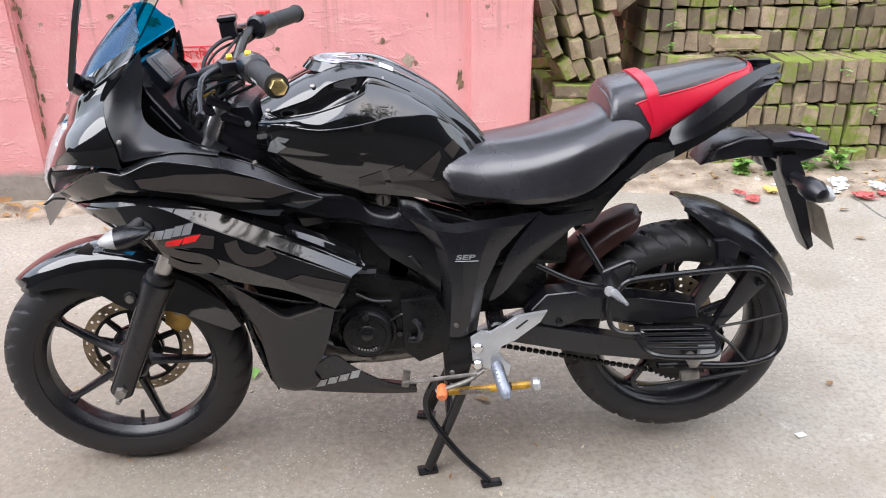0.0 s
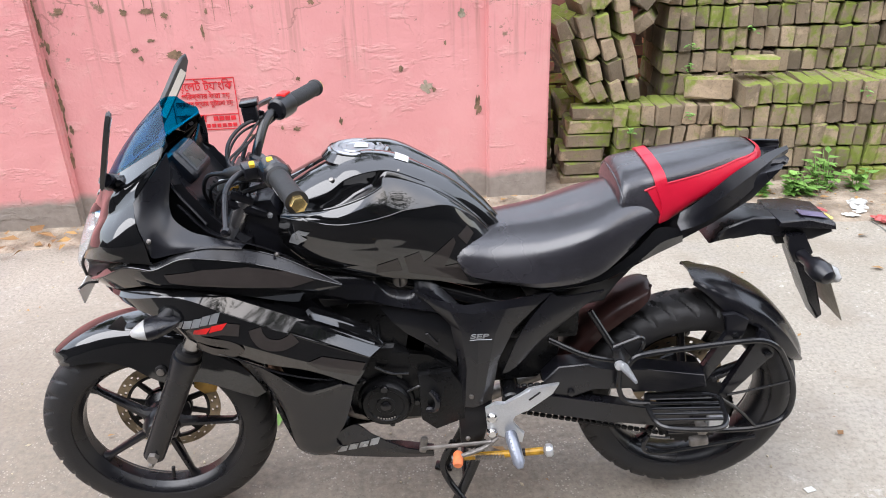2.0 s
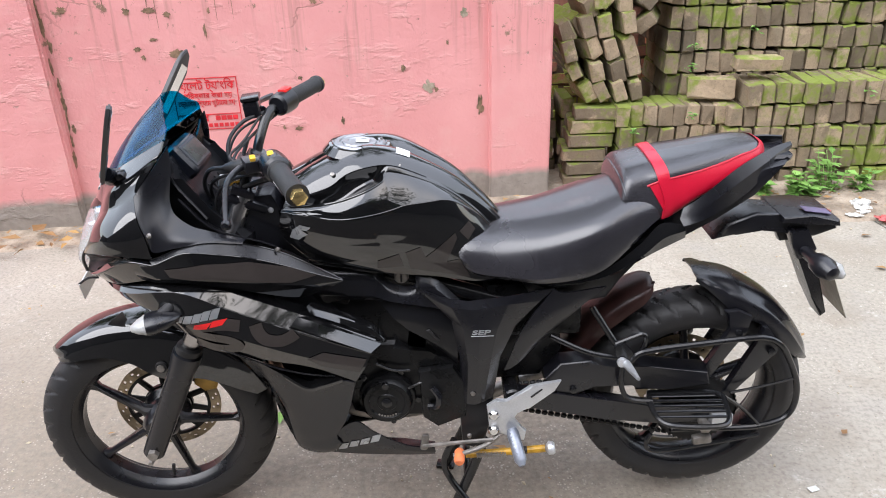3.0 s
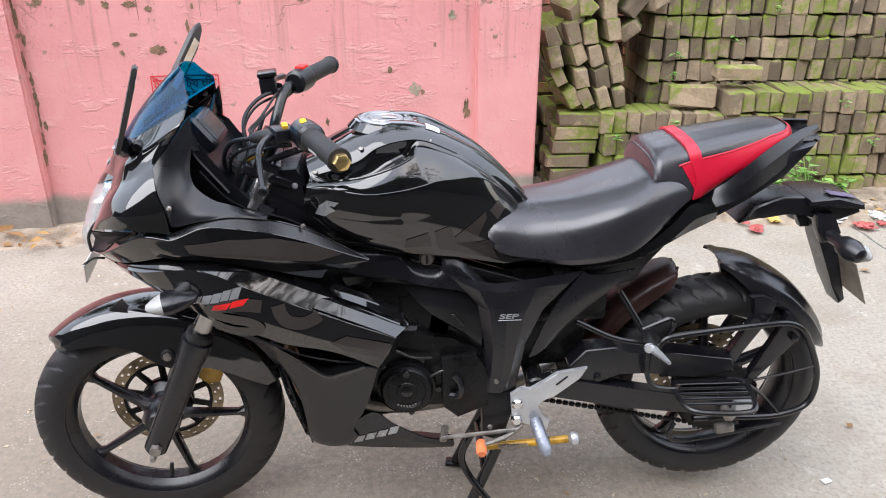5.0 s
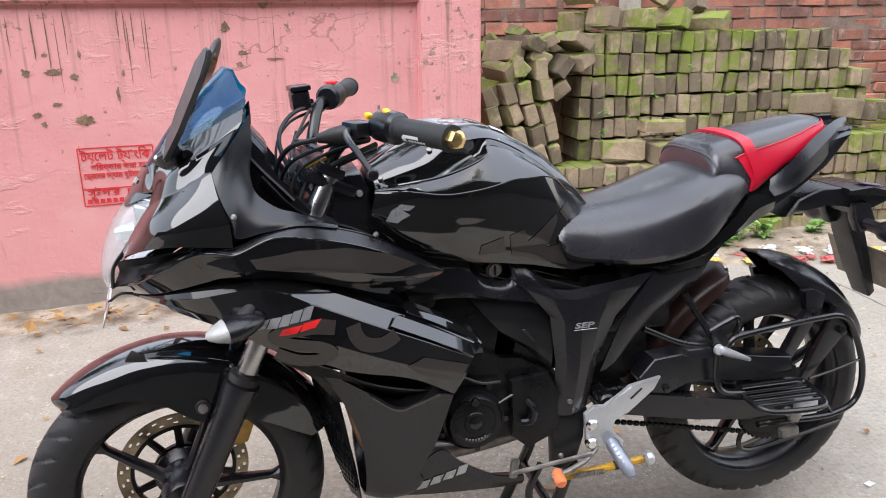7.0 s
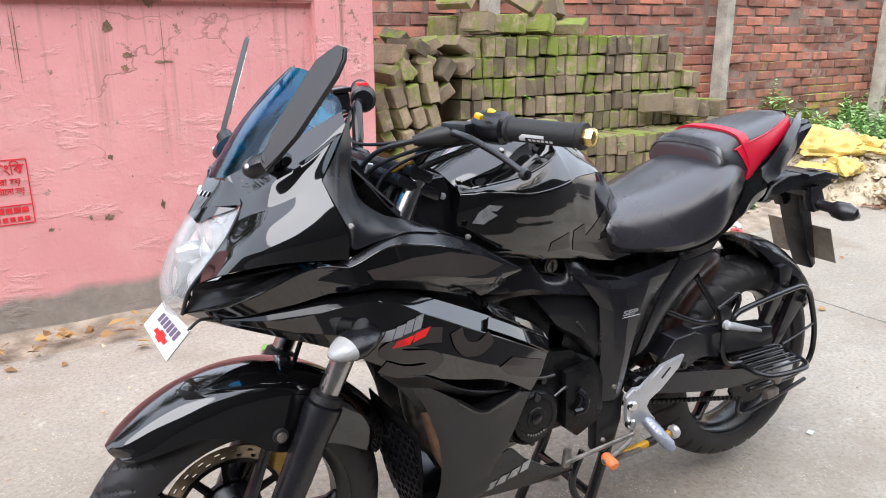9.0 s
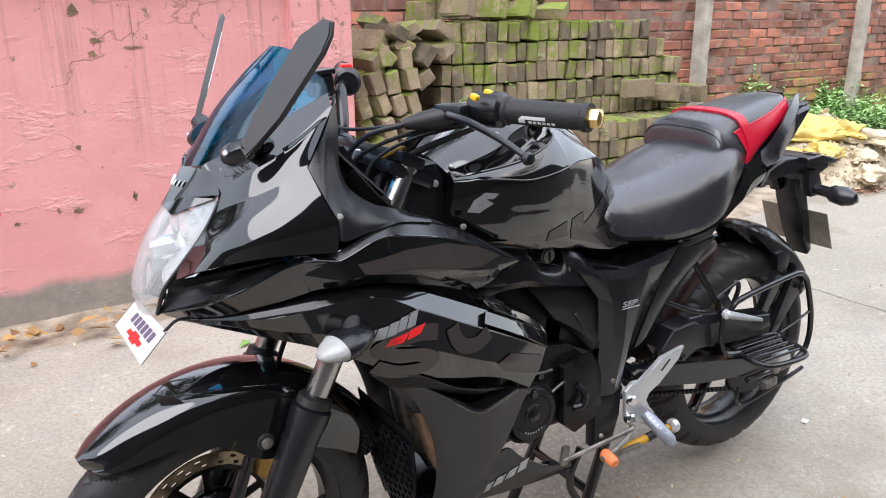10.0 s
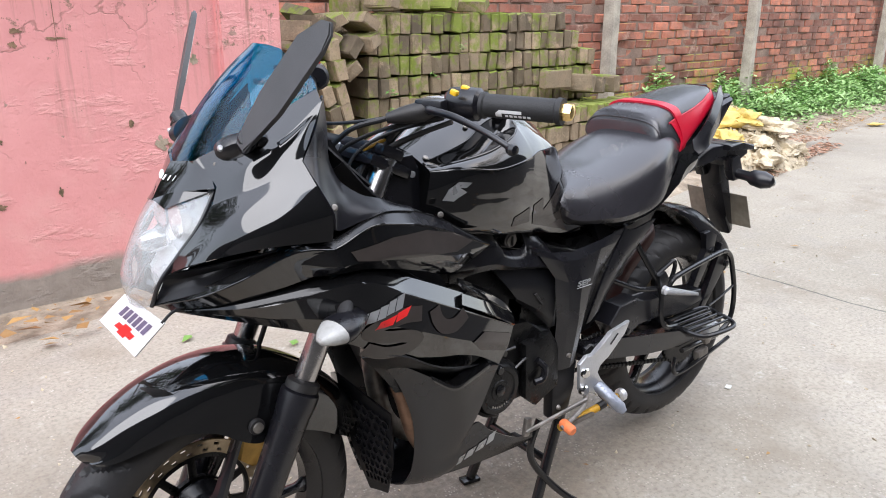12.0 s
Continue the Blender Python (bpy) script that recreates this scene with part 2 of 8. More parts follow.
def tube(pts, r, n=None, seg=10, closed=False, r1=None):
    """A round bar along a smooth curve."""
    c = crom(list(pts) + ([pts[0]] if closed else []), n or max(4, 6 * len(pts)))
    if closed:
        c = c[:-1]
    bm = bmesh.new()
    tang = np.gradient(c, axis=0) if not closed else np.roll(c, -1, 0) - np.roll(c, 1, 0)
    up = np.array([0.13, 0.31, 0.94])
    rings = []
    for i, (p, t) in enumerate(zip(c, tang)):
        t = t / (np.linalg.norm(t) + 1e-12)
        u = up - t * (up @ t)
        u /= np.linalg.norm(u) + 1e-9
        up = u
        v = np.cross(t, u)
        rad = r if r1 is None else r + (r1 - r) * i / (len(c) - 1)
        rings.append([bm.verts.new(p + rad * (math.cos(a) * u + math.sin(a) * v)) for a in np.linspace(0, 2 * math.pi, seg, endpoint=False)])
    m = len(rings)
    for i in range(m - 1 + closed):
        a, b = rings[i], rings[(i + 1) % m]
        for j in range(seg):
            bm.faces.new((a[j], a[(j + 1) % seg], b[(j + 1) % seg], b[j]))
    if not closed:
        bm.faces.new(rings[0][::-1])
        bm.faces.new(rings[-1])
    return bm


def lathe(profile, centre, axis="y", n=32, closed=False):
    """A turned body: profile of (along the axis, radius)."""
    bm = bmesh.new()
    rings = []
    for a, r in profile:
        ring = []
        for k in range(n):
            c, s = r * math.cos(2 * math.pi * k / n), r * math.sin(2 * math.pi * k / n)
            v = {"y": (c, a, s), "x": (a, c, s), "z": (c, s, a)}[axis]
            ring.append(bm.verts.new(Vector(centre) + Vector(v)))
        rings.append(ring)
    m = len(rings)
    for i in range(m - 1 + closed):
        a, b = rings[i], rings[(i + 1) % m]
        for k in range(n):
            bm.faces.new((a[k], a[(k + 1) % n], b[(k + 1) % n], b[k]))
    if not closed:
        bm.faces.new(rings[0][::-1])
        bm.faces.new(rings[-1])
    return bm


def prism(outline, y0, y1, bevel=0.004, seg=2):
    """A plate or block: an outline in x and z, from y0 to y1, with rounded rims."""
    bm = bmesh.new()
    a = [bm.verts.new((x, y0, z)) for x, z in outline]
    b = [bm.verts.new((x, y1, z)) for x, z in outline]
    n = len(a)
    f0, f1 = bm.faces.new(a), bm.faces.new(b[::-1])
    for i in range(n):
        bm.faces.new((a[i], b[i], b[(i + 1) % n], a[(i + 1) % n]))
    if bevel:
        rim = [e for e in bm.edges if abs((e.verts[0].co - e.verts[1].co).y) < 1e-6]
        bmesh.ops.bevel(bm, geom=rim, offset=bevel, segments=seg, affect="EDGES", profile=0.6)
    bmesh.ops.triangulate(bm, faces=[f for f in bm.faces if len(f.verts) > 4])
    return bm


def box(size, m=Matrix.Identity(4), bevel=0.004, seg=2):
    bm = bmesh.new()
    bmesh.ops.create_cube(bm, size=1.0, matrix=Matrix.Diagonal((*size, 1)))
    if bevel:
        bmesh.ops.bevel(bm, geom=bm.edges[:], offset=bevel, segments=seg, affect="EDGES", profile=0.6)
    bm.transform(m)
    return bm


def turned(profile, p0, p1, n=20):
    """A turned body along the line p0 to p1: profile of (share of the length, radius)."""
    p0, p1 = Vector(p0), Vector(p1)
    d = p1 - p0
    bm = lathe([(s * d.length, r) for s, r in profile], (0, 0, 0), "z", n)
    bm.transform(Matrix.Translation(p0) @ d.to_track_quat("Z", "Y").to_matrix().to_4x4())
    return bm


def rod(p0, p1, r, n=14):
    return turned([(0, r * 0.8), (0.02, r), (0.98, r), (1, r * 0.8)], p0, p1, n)


def both(name, make, material, parent, label=""):
    """The same part on the left and on the right."""
    part(name, make(), material, parent, label)
    return part(name, flipped(make()), material, parent, label)


# ---- surfaces of the place ----
def nodes_of(name):
    m = bpy.data.materials.new(name)
    m.use_nodes = True
    nt = m.node_tree
    return m, nt, nt.nodes["Principled BSDF"]


def noise_tex(nt, scale, detail=5, vec=None, rough=0.55, stretch=None):
    n = nt.nodes.new("ShaderNodeTexNoise")
    n.inputs["Scale"].default_value, n.inputs["Detail"].default_value, n.inputs["Roughness"].default_value = scale, detail, rough
    if vec is not None:
        if stretch:
            mp = nt.nodes.new("ShaderNodeMapping")
            mp.inputs["Scale"].default_value = stretch
            nt.links.new(vec, mp.inputs[0])
            vec = mp.outputs[0]
        nt.links.new(vec, n.inputs["Vector"])
    return n.outputs[0]


def ramp(nt, val, a, b, lo=0.0, hi=1.0):
    r = nt.nodes.new("ShaderNodeMapRange")
    r.inputs[1].default_value, r.inputs[2].default_value, r.inputs[3].default_value, r.inputs[4].default_value = a, b, lo, hi
    nt.links.new(val, r.inputs[0])
    return r.outputs[0]


def mix(nt, fac, a, b):
    m = nt.nodes.new("ShaderNodeMix")
    m.data_type = "RGBA"
    for k, v in ((0, fac), (6, a), (7, b)):
        if isinstance(v, (tuple, float)):
            m.inputs[k].default_value = (*v, 1) if isinstance(v, tuple) else v
        else:
            nt.links.new(v, m.inputs[k])
    return m.outputs[2]


def calc(nt, op, a, b=0.0):
    m = nt.nodes.new("ShaderNodeMath")
    m.operation = op
    for k, v in ((0, a), (1, b)):
        if isinstance(v, (int, float)):
            m.inputs[k].default_value = v
        else:
            nt.links.new(v, m.inputs[k])
    return m.outputs[0]


def bump(nt, b, height, strength=0.3, dist=0.01):
    bp = nt.nodes.new("ShaderNodeBump")
    bp.inputs["Strength"].default_value, bp.inputs["Distance"].default_value = strength, dist
    nt.links.new(height, bp.inputs["Height"])
    nt.links.new(bp.outputs[0], b.inputs["Normal"])


def position(nt):
    g = nt.nodes.new("ShaderNodeNewGeometry")
    s = nt.nodes.new("ShaderNodeSeparateXYZ")
    nt.links.new(g.outputs["Position"], s.inputs[0])
    return g.outputs["Position"], s.outputs, g


def pink_plaster():
    m, nt, b = nodes_of("pink_painted_plaster")
    pos, xyz, _ = position(nt)
    big, fine = noise_tex(nt, 1.7, 6, pos), noise_tex(nt, 55, 4, pos)
    col = mix(nt, ramp(nt, big, 0.3, 0.7), (0.625, 0.26, 0.256), (0.705, 0.328, 0.32))
    col = mix(nt, calc(nt, "MULTIPLY", ramp(nt, noise_tex(nt, 6, 5, pos), 0.55, 0.75), 0.5), col, (0.68, 0.37, 0.345))
    # rain streaks below the coping, gathered in two stretches of the wall
    run = ramp(nt, noise_tex(nt, 1.0, 5, pos, 0.65, (22, 22, 0.9)), 0.53, 0.68)
    high = ramp(nt, calc(nt, "ADD", xyz[2], calc(nt, "MULTIPLY", noise_tex(nt, 3, 4, pos), 0.5)), 0.85, 1.5)
    zone = ramp(nt, noise_tex(nt, 1.0, 3, pos, 0.5, (1.3, 1.3, 0.2)), 0.4, 0.6)
    col = mix(nt, calc(nt, "MULTIPLY", calc(nt, "MULTIPLY", run, high), calc(nt, "ADD", calc(nt, "MULTIPLY", zone, 0.75), 0.15)), col, (0.2, 0.12, 0.075))
    # blotches of mildew
    mil = ramp(nt, calc(nt, "ADD", noise_tex(nt, 13, 7, pos, 0.72), calc(nt, "MULTIPLY", calc(nt, "MULTIPLY", high, zone), 0.12)), 0.67, 0.72)
    col = mix(nt, calc(nt, "MULTIPLY", mil, 0.8), col, (0.13, 0.115, 0.06))
    # shallow trowel marks and faded paint
    fade = ramp(nt, noise_tex(nt, 1.0, 6, pos, 0.7, (4, 4, 9)), 0.56, 0.66)
    col = mix(nt, calc(nt, "MULTIPLY", fade, 0.3), col, (0.74, 0.44, 0.41))
    # small flaked spots showing cement
    flake = ramp(nt, noise_tex(nt, 9, 5, pos, 0.65), 0.7, 0.72)
    col = mix(nt, calc(nt, "MULTIPLY", flake, 0.75), col, (0.27, 0.22, 0.17))
    # hairline cracks with broken edges, in patches
    cr = nt.nodes.new("ShaderNodeTexVoronoi")
    cr.feature = "DISTANCE_TO_EDGE"
    cr.inputs["Scale"].default_value = 1.7
    warp = nt.nodes.new("ShaderNodeVectorMath")
    warp.operation = "ADD"
    wob = nt.nodes.new("ShaderNodeTexNoise")
    wob.inputs["Scale"].default_value, wob.inputs["Detail"].default_value = 5.0, 6
    nt.links.new(pos, wob.inputs["Vector"])
    sc = nt.nodes.new("ShaderNodeVectorMath")
    sc.operation = "SCALE"
    sc.inputs["Scale"].default_value = 0.35
    nt.links.new(wob.outputs["Color"], sc.inputs[0])
    nt.links.new(pos, warp.inputs[0])
    nt.links.new(sc.outputs[0], warp.inputs[1])
    nt.links.new(warp.outputs[0], cr.inputs["Vector"])
    line = ramp(nt, cr.outputs["Distance"], 0.002, 0.009, 1.0, 0.0)
    line = calc(nt, "MULTIPLY", line, ramp(nt, noise_tex(nt, 2.1, 4, pos), 0.56, 0.66))
    col = mix(nt, calc(nt, "MULTIPLY", line, 0.5), col, (0.24, 0.13, 0.1))
    # soot-like specks, thicker high up
    speck = ramp(nt, calc(nt, "ADD", noise_tex(nt, 34, 5, pos, 0.7), calc(nt, "MULTIPLY", high, 0.05)), 0.69, 0.73)
    col = mix(nt, calc(nt, "MULTIPLY", speck, 0.7), col, (0.12, 0.09, 0.06))
    # bare cement base with an uneven edge
    edge = calc(nt, "ADD", xyz[2], calc(nt, "MULTIPLY", noise_tex(nt, 5, 5, pos), -0.09))
    base = ramp(nt, edge, 0.085, 0.13, 1.0, 0.0)
    cem = mix(nt, noise_tex(nt, 22, 6, pos), (0.17, 0.145, 0.125), (0.36, 0.31, 0.27))
    col = mix(nt, base, col, cem)
    nt.links.new(col, b.inputs["Base Color"])
    b.inputs["Roughness"].default_value = 0.75
    h = calc(nt, "ADD", calc(nt, "MULTIPLY", noise_tex(nt, 7, 6, pos), 1.0), calc(nt, "MULTIPLY", fine, 0.25))
    h = calc(nt, "ADD", h, calc(nt, "MULTIPLY", fade, 0.5))
    bump(nt, b, calc(nt, "SUBTRACT", h, calc(nt, "MULTIPLY", calc(nt, "ADD", flake, line), 0.35)), 0.45, 0.02)
    return m


def concrete_ground():
    m, nt, b = nodes_of("worn_concrete_paving")
    pos, xyz, _ = position(nt)
    big, mid, fine = noise_tex(nt, 0.7, 6, pos), noise_tex(nt, 5, 6, pos), noise_tex(nt, 70, 4, pos)
    col = mix(nt, ramp(nt, big, 0.3, 0.7), (0.275, 0.25, 0.203), (0.4, 0.364, 0.304))
    col = mix(nt, calc(nt, "MULTIPLY", ramp(nt, mid, 0.5, 0.75), 0.6), col, (0.3, 0.28, 0.25))
    col = mix(nt, calc(nt, "MULTIPLY", ramp(nt, fine, 0.45, 0.68), 0.5), col, (0.16, 0.138, 0.115))
    spot = ramp(nt, noise_tex(nt, 24, 3, pos), 0.7, 0.74)
    col = mix(nt, calc(nt, "MULTIPLY", spot, 0.5), col, (0.6, 0.57, 0.52))
    off = calc(nt, "ADD", xyz[0], calc(nt, "MULTIPLY", noise_tex(nt, 3, 6, pos), 0.09))
    crack = ramp(nt, calc(nt, "ABSOLUTE", calc(nt, "SUBTRACT", off, 2.835)), 0.002, 0.008, 1.0, 0.0)
    stain = ramp(nt, noise_tex(nt, 1.9, 7, pos, 0.65), 0.5, 0.68)
    col = mix(nt, calc(nt, "MULTIPLY", stain, 0.8), col, (0.235, 0.2, 0.155))
    pit = ramp(nt, noise_tex(nt, 130, 3, pos), 0.62, 0.7)
    col = mix(nt, calc(nt, "MULTIPLY", pit, 0.65), col, (0.11, 0.095, 0.08))
    col = mix(nt, calc(nt, "MULTIPLY", crack, 0.85), col, (0.07, 0.08, 0.07))
    # brushed streaks along the lane, pale scuffs and dark specks
    drag = noise_tex(nt, 1.0, 5, pos, 0.6, (7, 18, 10))
    col = mix(nt, calc(nt, "MULTIPLY", ramp(nt, drag, 0.52, 0.7), 0.1), col, (0.2, 0.18, 0.15))
    scuff = ramp(nt, noise_tex(nt, 11, 7, pos, 0.7), 0.6, 0.68)
    col = mix(nt, calc(nt, "MULTIPLY", scuff, 0.5), col, (0.5, 0.475, 0.43))
    dots = nt.nodes.new("ShaderNodeTexVoronoi")
    dots.inputs["Scale"].default_value = 26
    nt.links.new(pos, dots.inputs["Vector"])
    dark = ramp(nt, calc(nt, "ADD", dots.outputs["Distance"], calc(nt, "MULTIPLY", noise_tex(nt, 9, 3, pos), 0.5)), 0.24, 0.31, 1.0, 0.0)
    col = mix(nt, calc(nt, "MULTIPLY", dark, 0.3), col, (0.1, 0.082, 0.062))
    # uneven patches: dirt with contact shade painted in under the bike, browner tone left
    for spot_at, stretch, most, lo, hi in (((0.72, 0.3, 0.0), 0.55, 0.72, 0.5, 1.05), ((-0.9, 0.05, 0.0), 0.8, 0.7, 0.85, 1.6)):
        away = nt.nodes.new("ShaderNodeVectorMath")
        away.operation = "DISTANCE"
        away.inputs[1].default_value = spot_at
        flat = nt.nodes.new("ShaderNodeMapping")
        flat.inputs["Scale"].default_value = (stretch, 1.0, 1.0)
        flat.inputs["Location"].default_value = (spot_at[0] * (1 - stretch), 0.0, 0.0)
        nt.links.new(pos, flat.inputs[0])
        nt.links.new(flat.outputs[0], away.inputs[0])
        dirt_shade = ramp(nt, calc(nt, "ADD", away.outputs["Value"], calc(nt, "MULTIPLY", noise_tex(nt, 4, 7, pos, 0.7), 0.7)), lo, hi, 1.0, 0.0)
        col = mix(nt, calc(nt, "MULTIPLY", dirt_shade, most), col, mix(nt, ramp(nt, noise_tex(nt, 45, 6, pos, 0.7), 0.35, 0.65), (0.085, 0.064, 0.047) if most > 0.71 else (0.16, 0.135, 0.105), (0.25, 0.2, 0.15)))
    # coarse aggregate showing through
    agg = nt.nodes.new("ShaderNodeTexVoronoi")
    agg.inputs["Scale"].default_value = 85
    nt.links.new(pos, agg.inputs["Vector"])
    stone = ramp(nt, agg.outputs["Distance"], 0.18, 0.3, 1.0, 0.0)
    stone = calc(nt, "MULTIPLY", stone, ramp(nt, noise_tex(nt, 8, 4, pos), 0.45, 0.6))
    col = mix(nt, calc(nt, "MULTIPLY", stone, 0.6), col, (0.5, 0.45, 0.385))
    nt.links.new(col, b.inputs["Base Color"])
    b.inputs["Roughness"].default_value = 0.8
    h = calc(nt, "SUBTRACT", calc(nt, "ADD", mid, calc(nt, "MULTIPLY", fine, 0.3)), calc(nt, "MULTIPLY", crack, 0.6))
    bump(nt, b, calc(nt, "ADD", h, calc(nt, "MULTIPLY", stone, 0.25)), 0.5, 0.012)
    return m


def soil():
    m, nt, b = nodes_of("litter_strewn_soil")
    pos, xyz, _ = position(nt)
    mid, fine = noise_tex(nt, 9, 6, pos), noise_tex(nt, 60, 5, pos)
    col = mix(nt, ramp(nt, mid, 0.35, 0.65), (0.19, 0.15, 0.11), (0.42, 0.35, 0.27))
    col = mix(nt, ramp(nt, fine, 0.55, 0.7), col, (0.3, 0.22, 0.15))
    nt.links.new(col, b.inputs["Base Color"])
    b.inputs["Roughness"].default_value = 0.95
    bump(nt, b, calc(nt, "ADD", mid, fine), 0.6, 0.02)
    return m


def brick_skin(name, dark, light, moss, amount, grey=(0.2, 0.17, 0.14), foot=0.0, pale=(0.5, 0.42, 0.33)):
    """Old brick: each one its own tone, grime, and moss that favours upward faces."""
    m, nt, b = nodes_of(name)
    pos, xyz, g = position(nt)
    info = nt.nodes.new("ShaderNodeObjectInfo")
    rnd = info.outputs["Random"]
    isl = g.outputs["Random Per Island"]
    r = calc(nt, "FRACT", calc(nt, "ADD", rnd, isl))
    mid, fine = noise_tex(nt, 14, 6, pos), noise_tex(nt, 90, 4, pos)
    col = mix(nt, r, dark, light)
    col = mix(nt, calc(nt, "MULTIPLY", ramp(nt, mid, 0.4, 0.65), 0.6), col, grey)
    col = mix(nt, calc(nt, "MULTIPLY", ramp(nt, fine, 0.5, 0.8), 0.5), col, tuple(0.45 * c for c in grey))
    soot = ramp(nt, noise_tex(nt, 2.3, 6, pos, 0.65), 0.5, 0.66)
    col = mix(nt, calc(nt, "MULTIPLY", soot, 0.6 if amount > 0 else 0.65), col, tuple(0.3 * c for c in grey))
    n = nt.nodes.new("ShaderNodeSeparateXYZ")
    nt.links.new(g.outputs["Normal"], n.inputs[0])
    col = mix(nt, calc(nt, "MULTIPLY", ramp(nt, noise_tex(nt, 7, 6, pos, 0.7), 0.58, 0.68), 0.55), col, pale)
    up = ramp(nt, n.outputs[2], 0.1, 0.8, 0.0, 0.11)
    if foot:
        up = calc(nt, "ADD", up, ramp(nt, xyz[2], 0.15, foot, 0.3, 0.0))
    lush = calc(nt, "ADD", calc(nt, "ADD", calc(nt, "MULTIPLY", noise_tex(nt, 3.2, 5, pos), 0.6), calc(nt, "MULTIPLY", noise_tex(nt, 26, 5, pos), 0.4)), up)
    lush = calc(nt, "ADD", lush, calc(nt, "MULTIPLY", r, 0.03 if foot else 0.08))
    mossy = ramp(nt, lush, 0.62 - amount, 0.72 - amount)
    mcol = mix(nt, noise_tex(nt, 40, 4, pos), moss, tuple(1.9 * c for c in moss))
    col = mix(nt, calc(nt, "MULTIPLY", mossy, 0.85), col, mcol)
    nt.links.new(col, b.inputs["Base Color"])
    b.inputs["Roughness"].default_value = 0.92
    bump(nt, b, calc(nt, "ADD", mid, calc(nt, "MULTIPLY", fine, 0.6)), 0.5, 0.008)
    return m


def leafy(name, a, c, rough=0.5):
    m, nt, b = nodes_of(name)
    pos, xyz, g = position(nt)
    col = mix(nt, g.outputs["Random Per Island"], a, c)
    col = mix(nt, calc(nt, "MULTIPLY", noise_tex(nt, 70, 3, pos), 0.4), col, tuple(0.5 * x for x in a))
    nt.links.new(col, b.inputs["Base Color"])
    b.inputs["Roughness"].default_value = rough
    b.inputs["Subsurface Weight"].default_value = 0.0
    return m


PINK = pink_plaster()
CONCRETE = concrete_ground()
SOIL = soil()
OLDBRICK = brick_skin("mossy_old_brick", (0.11, 0.084, 0.056), (0.45, 0.34, 0.225), (0.11, 0.148, 0.014), 0.064, (0.2, 0.16, 0.11), pale=(0.54, 0.4, 0.27))
REDBRICK = brick_skin("weathered_red_brick", (0.19, 0.075, 0.055), (0.6, 0.22, 0.14), (0.17, 0.21, 0.025), -0.03, (0.26, 0.16, 0.13), foot=0.75, pale=(0.5, 0.34, 0.27))
MORTAR = pbr("grey_mortar", (0.22, 0.155, 0.125), 0.95, var=0.4, scale=6, bump=0.5, bscale=90)
DARKWALL = pbr("unseen_wall_dark", (0.026, 0.025, 0.025), 0.9, var=0.4, scale=1.5, bump=0.3, bscale=30)
DARKSTRIP = pbr("unseen_dark_ground", (0.034, 0.03, 0.026), 0.9, var=0.4, scale=3, bump=0.5, bscale=40)
POSTM = pbr("weathered_concrete_post", (0.36, 0.33, 0.28), 0.85, var=0.3, scale=9, bump=0.4, bscale=80)
GREEN = leafy("weed_leaf_green", (0.12, 0.26, 0.05), (0.26, 0.46, 0.11))
GRASSY = leafy("verge_green", (0.22, 0.42, 0.12), (0.5, 0.72, 0.32))
DEADLEAF = leafy("fallen_leaf", (0.2, 0.1, 0.04), (0.5, 0.3, 0.1), 0.7)
BAGW = pbr("white_plastic_bag", (0.55, 0.55, 0.52), 0.35, var=0.2, scale=14, bump=0.4, bscale=60)
BAGR = pbr("red_plastic_wrapper", (0.4, 0.09, 0.085), 0.35, var=0.3, scale=14, bump=0.4, bscale=60)
BAGY = pbr("yellow_woven_sack", (0.62, 0.46, 0.13), 0.55, var=0.3, scale=9, bump=0.5, bscale=120)
BAGC = pbr("cream_plastic_scrap", (0.52, 0.44, 0.31), 0.5, var=0.3, scale=12, bump=0.5, bscale=70)
BAGB = pbr("blue_plastic_bag", (0.1, 0.3, 0.6), 0.35, var=0.3, scale=14, bump=0.4, bscale=60)
RUBBLE = pbr("pale_rubble", (0.46, 0.39, 0.28), 0.9, var=0.4, scale=12, bump=0.5, bscale=70)
SIGNRED = pbr("stencil_red_paint", (0.62, 0.02, 0.03), 0.7, var=0.2, scale=40, bump=0.0)
MOULD = pbr("dark_wall_mould", (0.2, 0.125, 0.08), 0.9, var=0.5, scale=30, bump=0.3, bscale=90, col2=(0.09, 0.065, 0.035))
CEMENT = pbr("bare_cement", (0.3, 0.24, 0.19), 0.9, var=0.4, scale=20, bump=0.5, bscale=90, col2=(0.12, 0.13, 0.07))

# ---- ground and walls ----
rng = random.Random(4)


def slab(name, x0, x1, y0, y1, z0, z1, m, material, label, bevel=0.006, cuts=0):
    bm = bmesh.new()
    bmesh.ops.create_cube(bm, size=1.0, matrix=Matrix.Translation(((x0 + x1) / 2, (y0 + y1) / 2, (z0 + z1) / 2)) @ Matrix.Diagonal((x1 - x0, y1 - y0, z1 - z0, 1)))
    if bevel:
        bmesh.ops.bevel(bm, geom=bm.edges[:], offset=bevel, segments=2, affect="EDGES")
    bm.transform(m)
    return tagged(part(name, bm, material), label, kind="structure")


bm = bmesh.new()
g = [-400, -60, -12, -4, -1, 2, 5, 9, 14, 40, 400]
vs = [[bm.verts.new((x, y, 0)) for y in g] for x in g]
for i in range(len(g) - 1):
    for j in range(len(g) - 1):
        bm.faces.new((vs[i][j], vs[i + 1][j], vs[i + 1][j + 1], vs[i][j + 1]))
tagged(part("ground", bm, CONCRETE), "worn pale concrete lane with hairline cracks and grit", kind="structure")

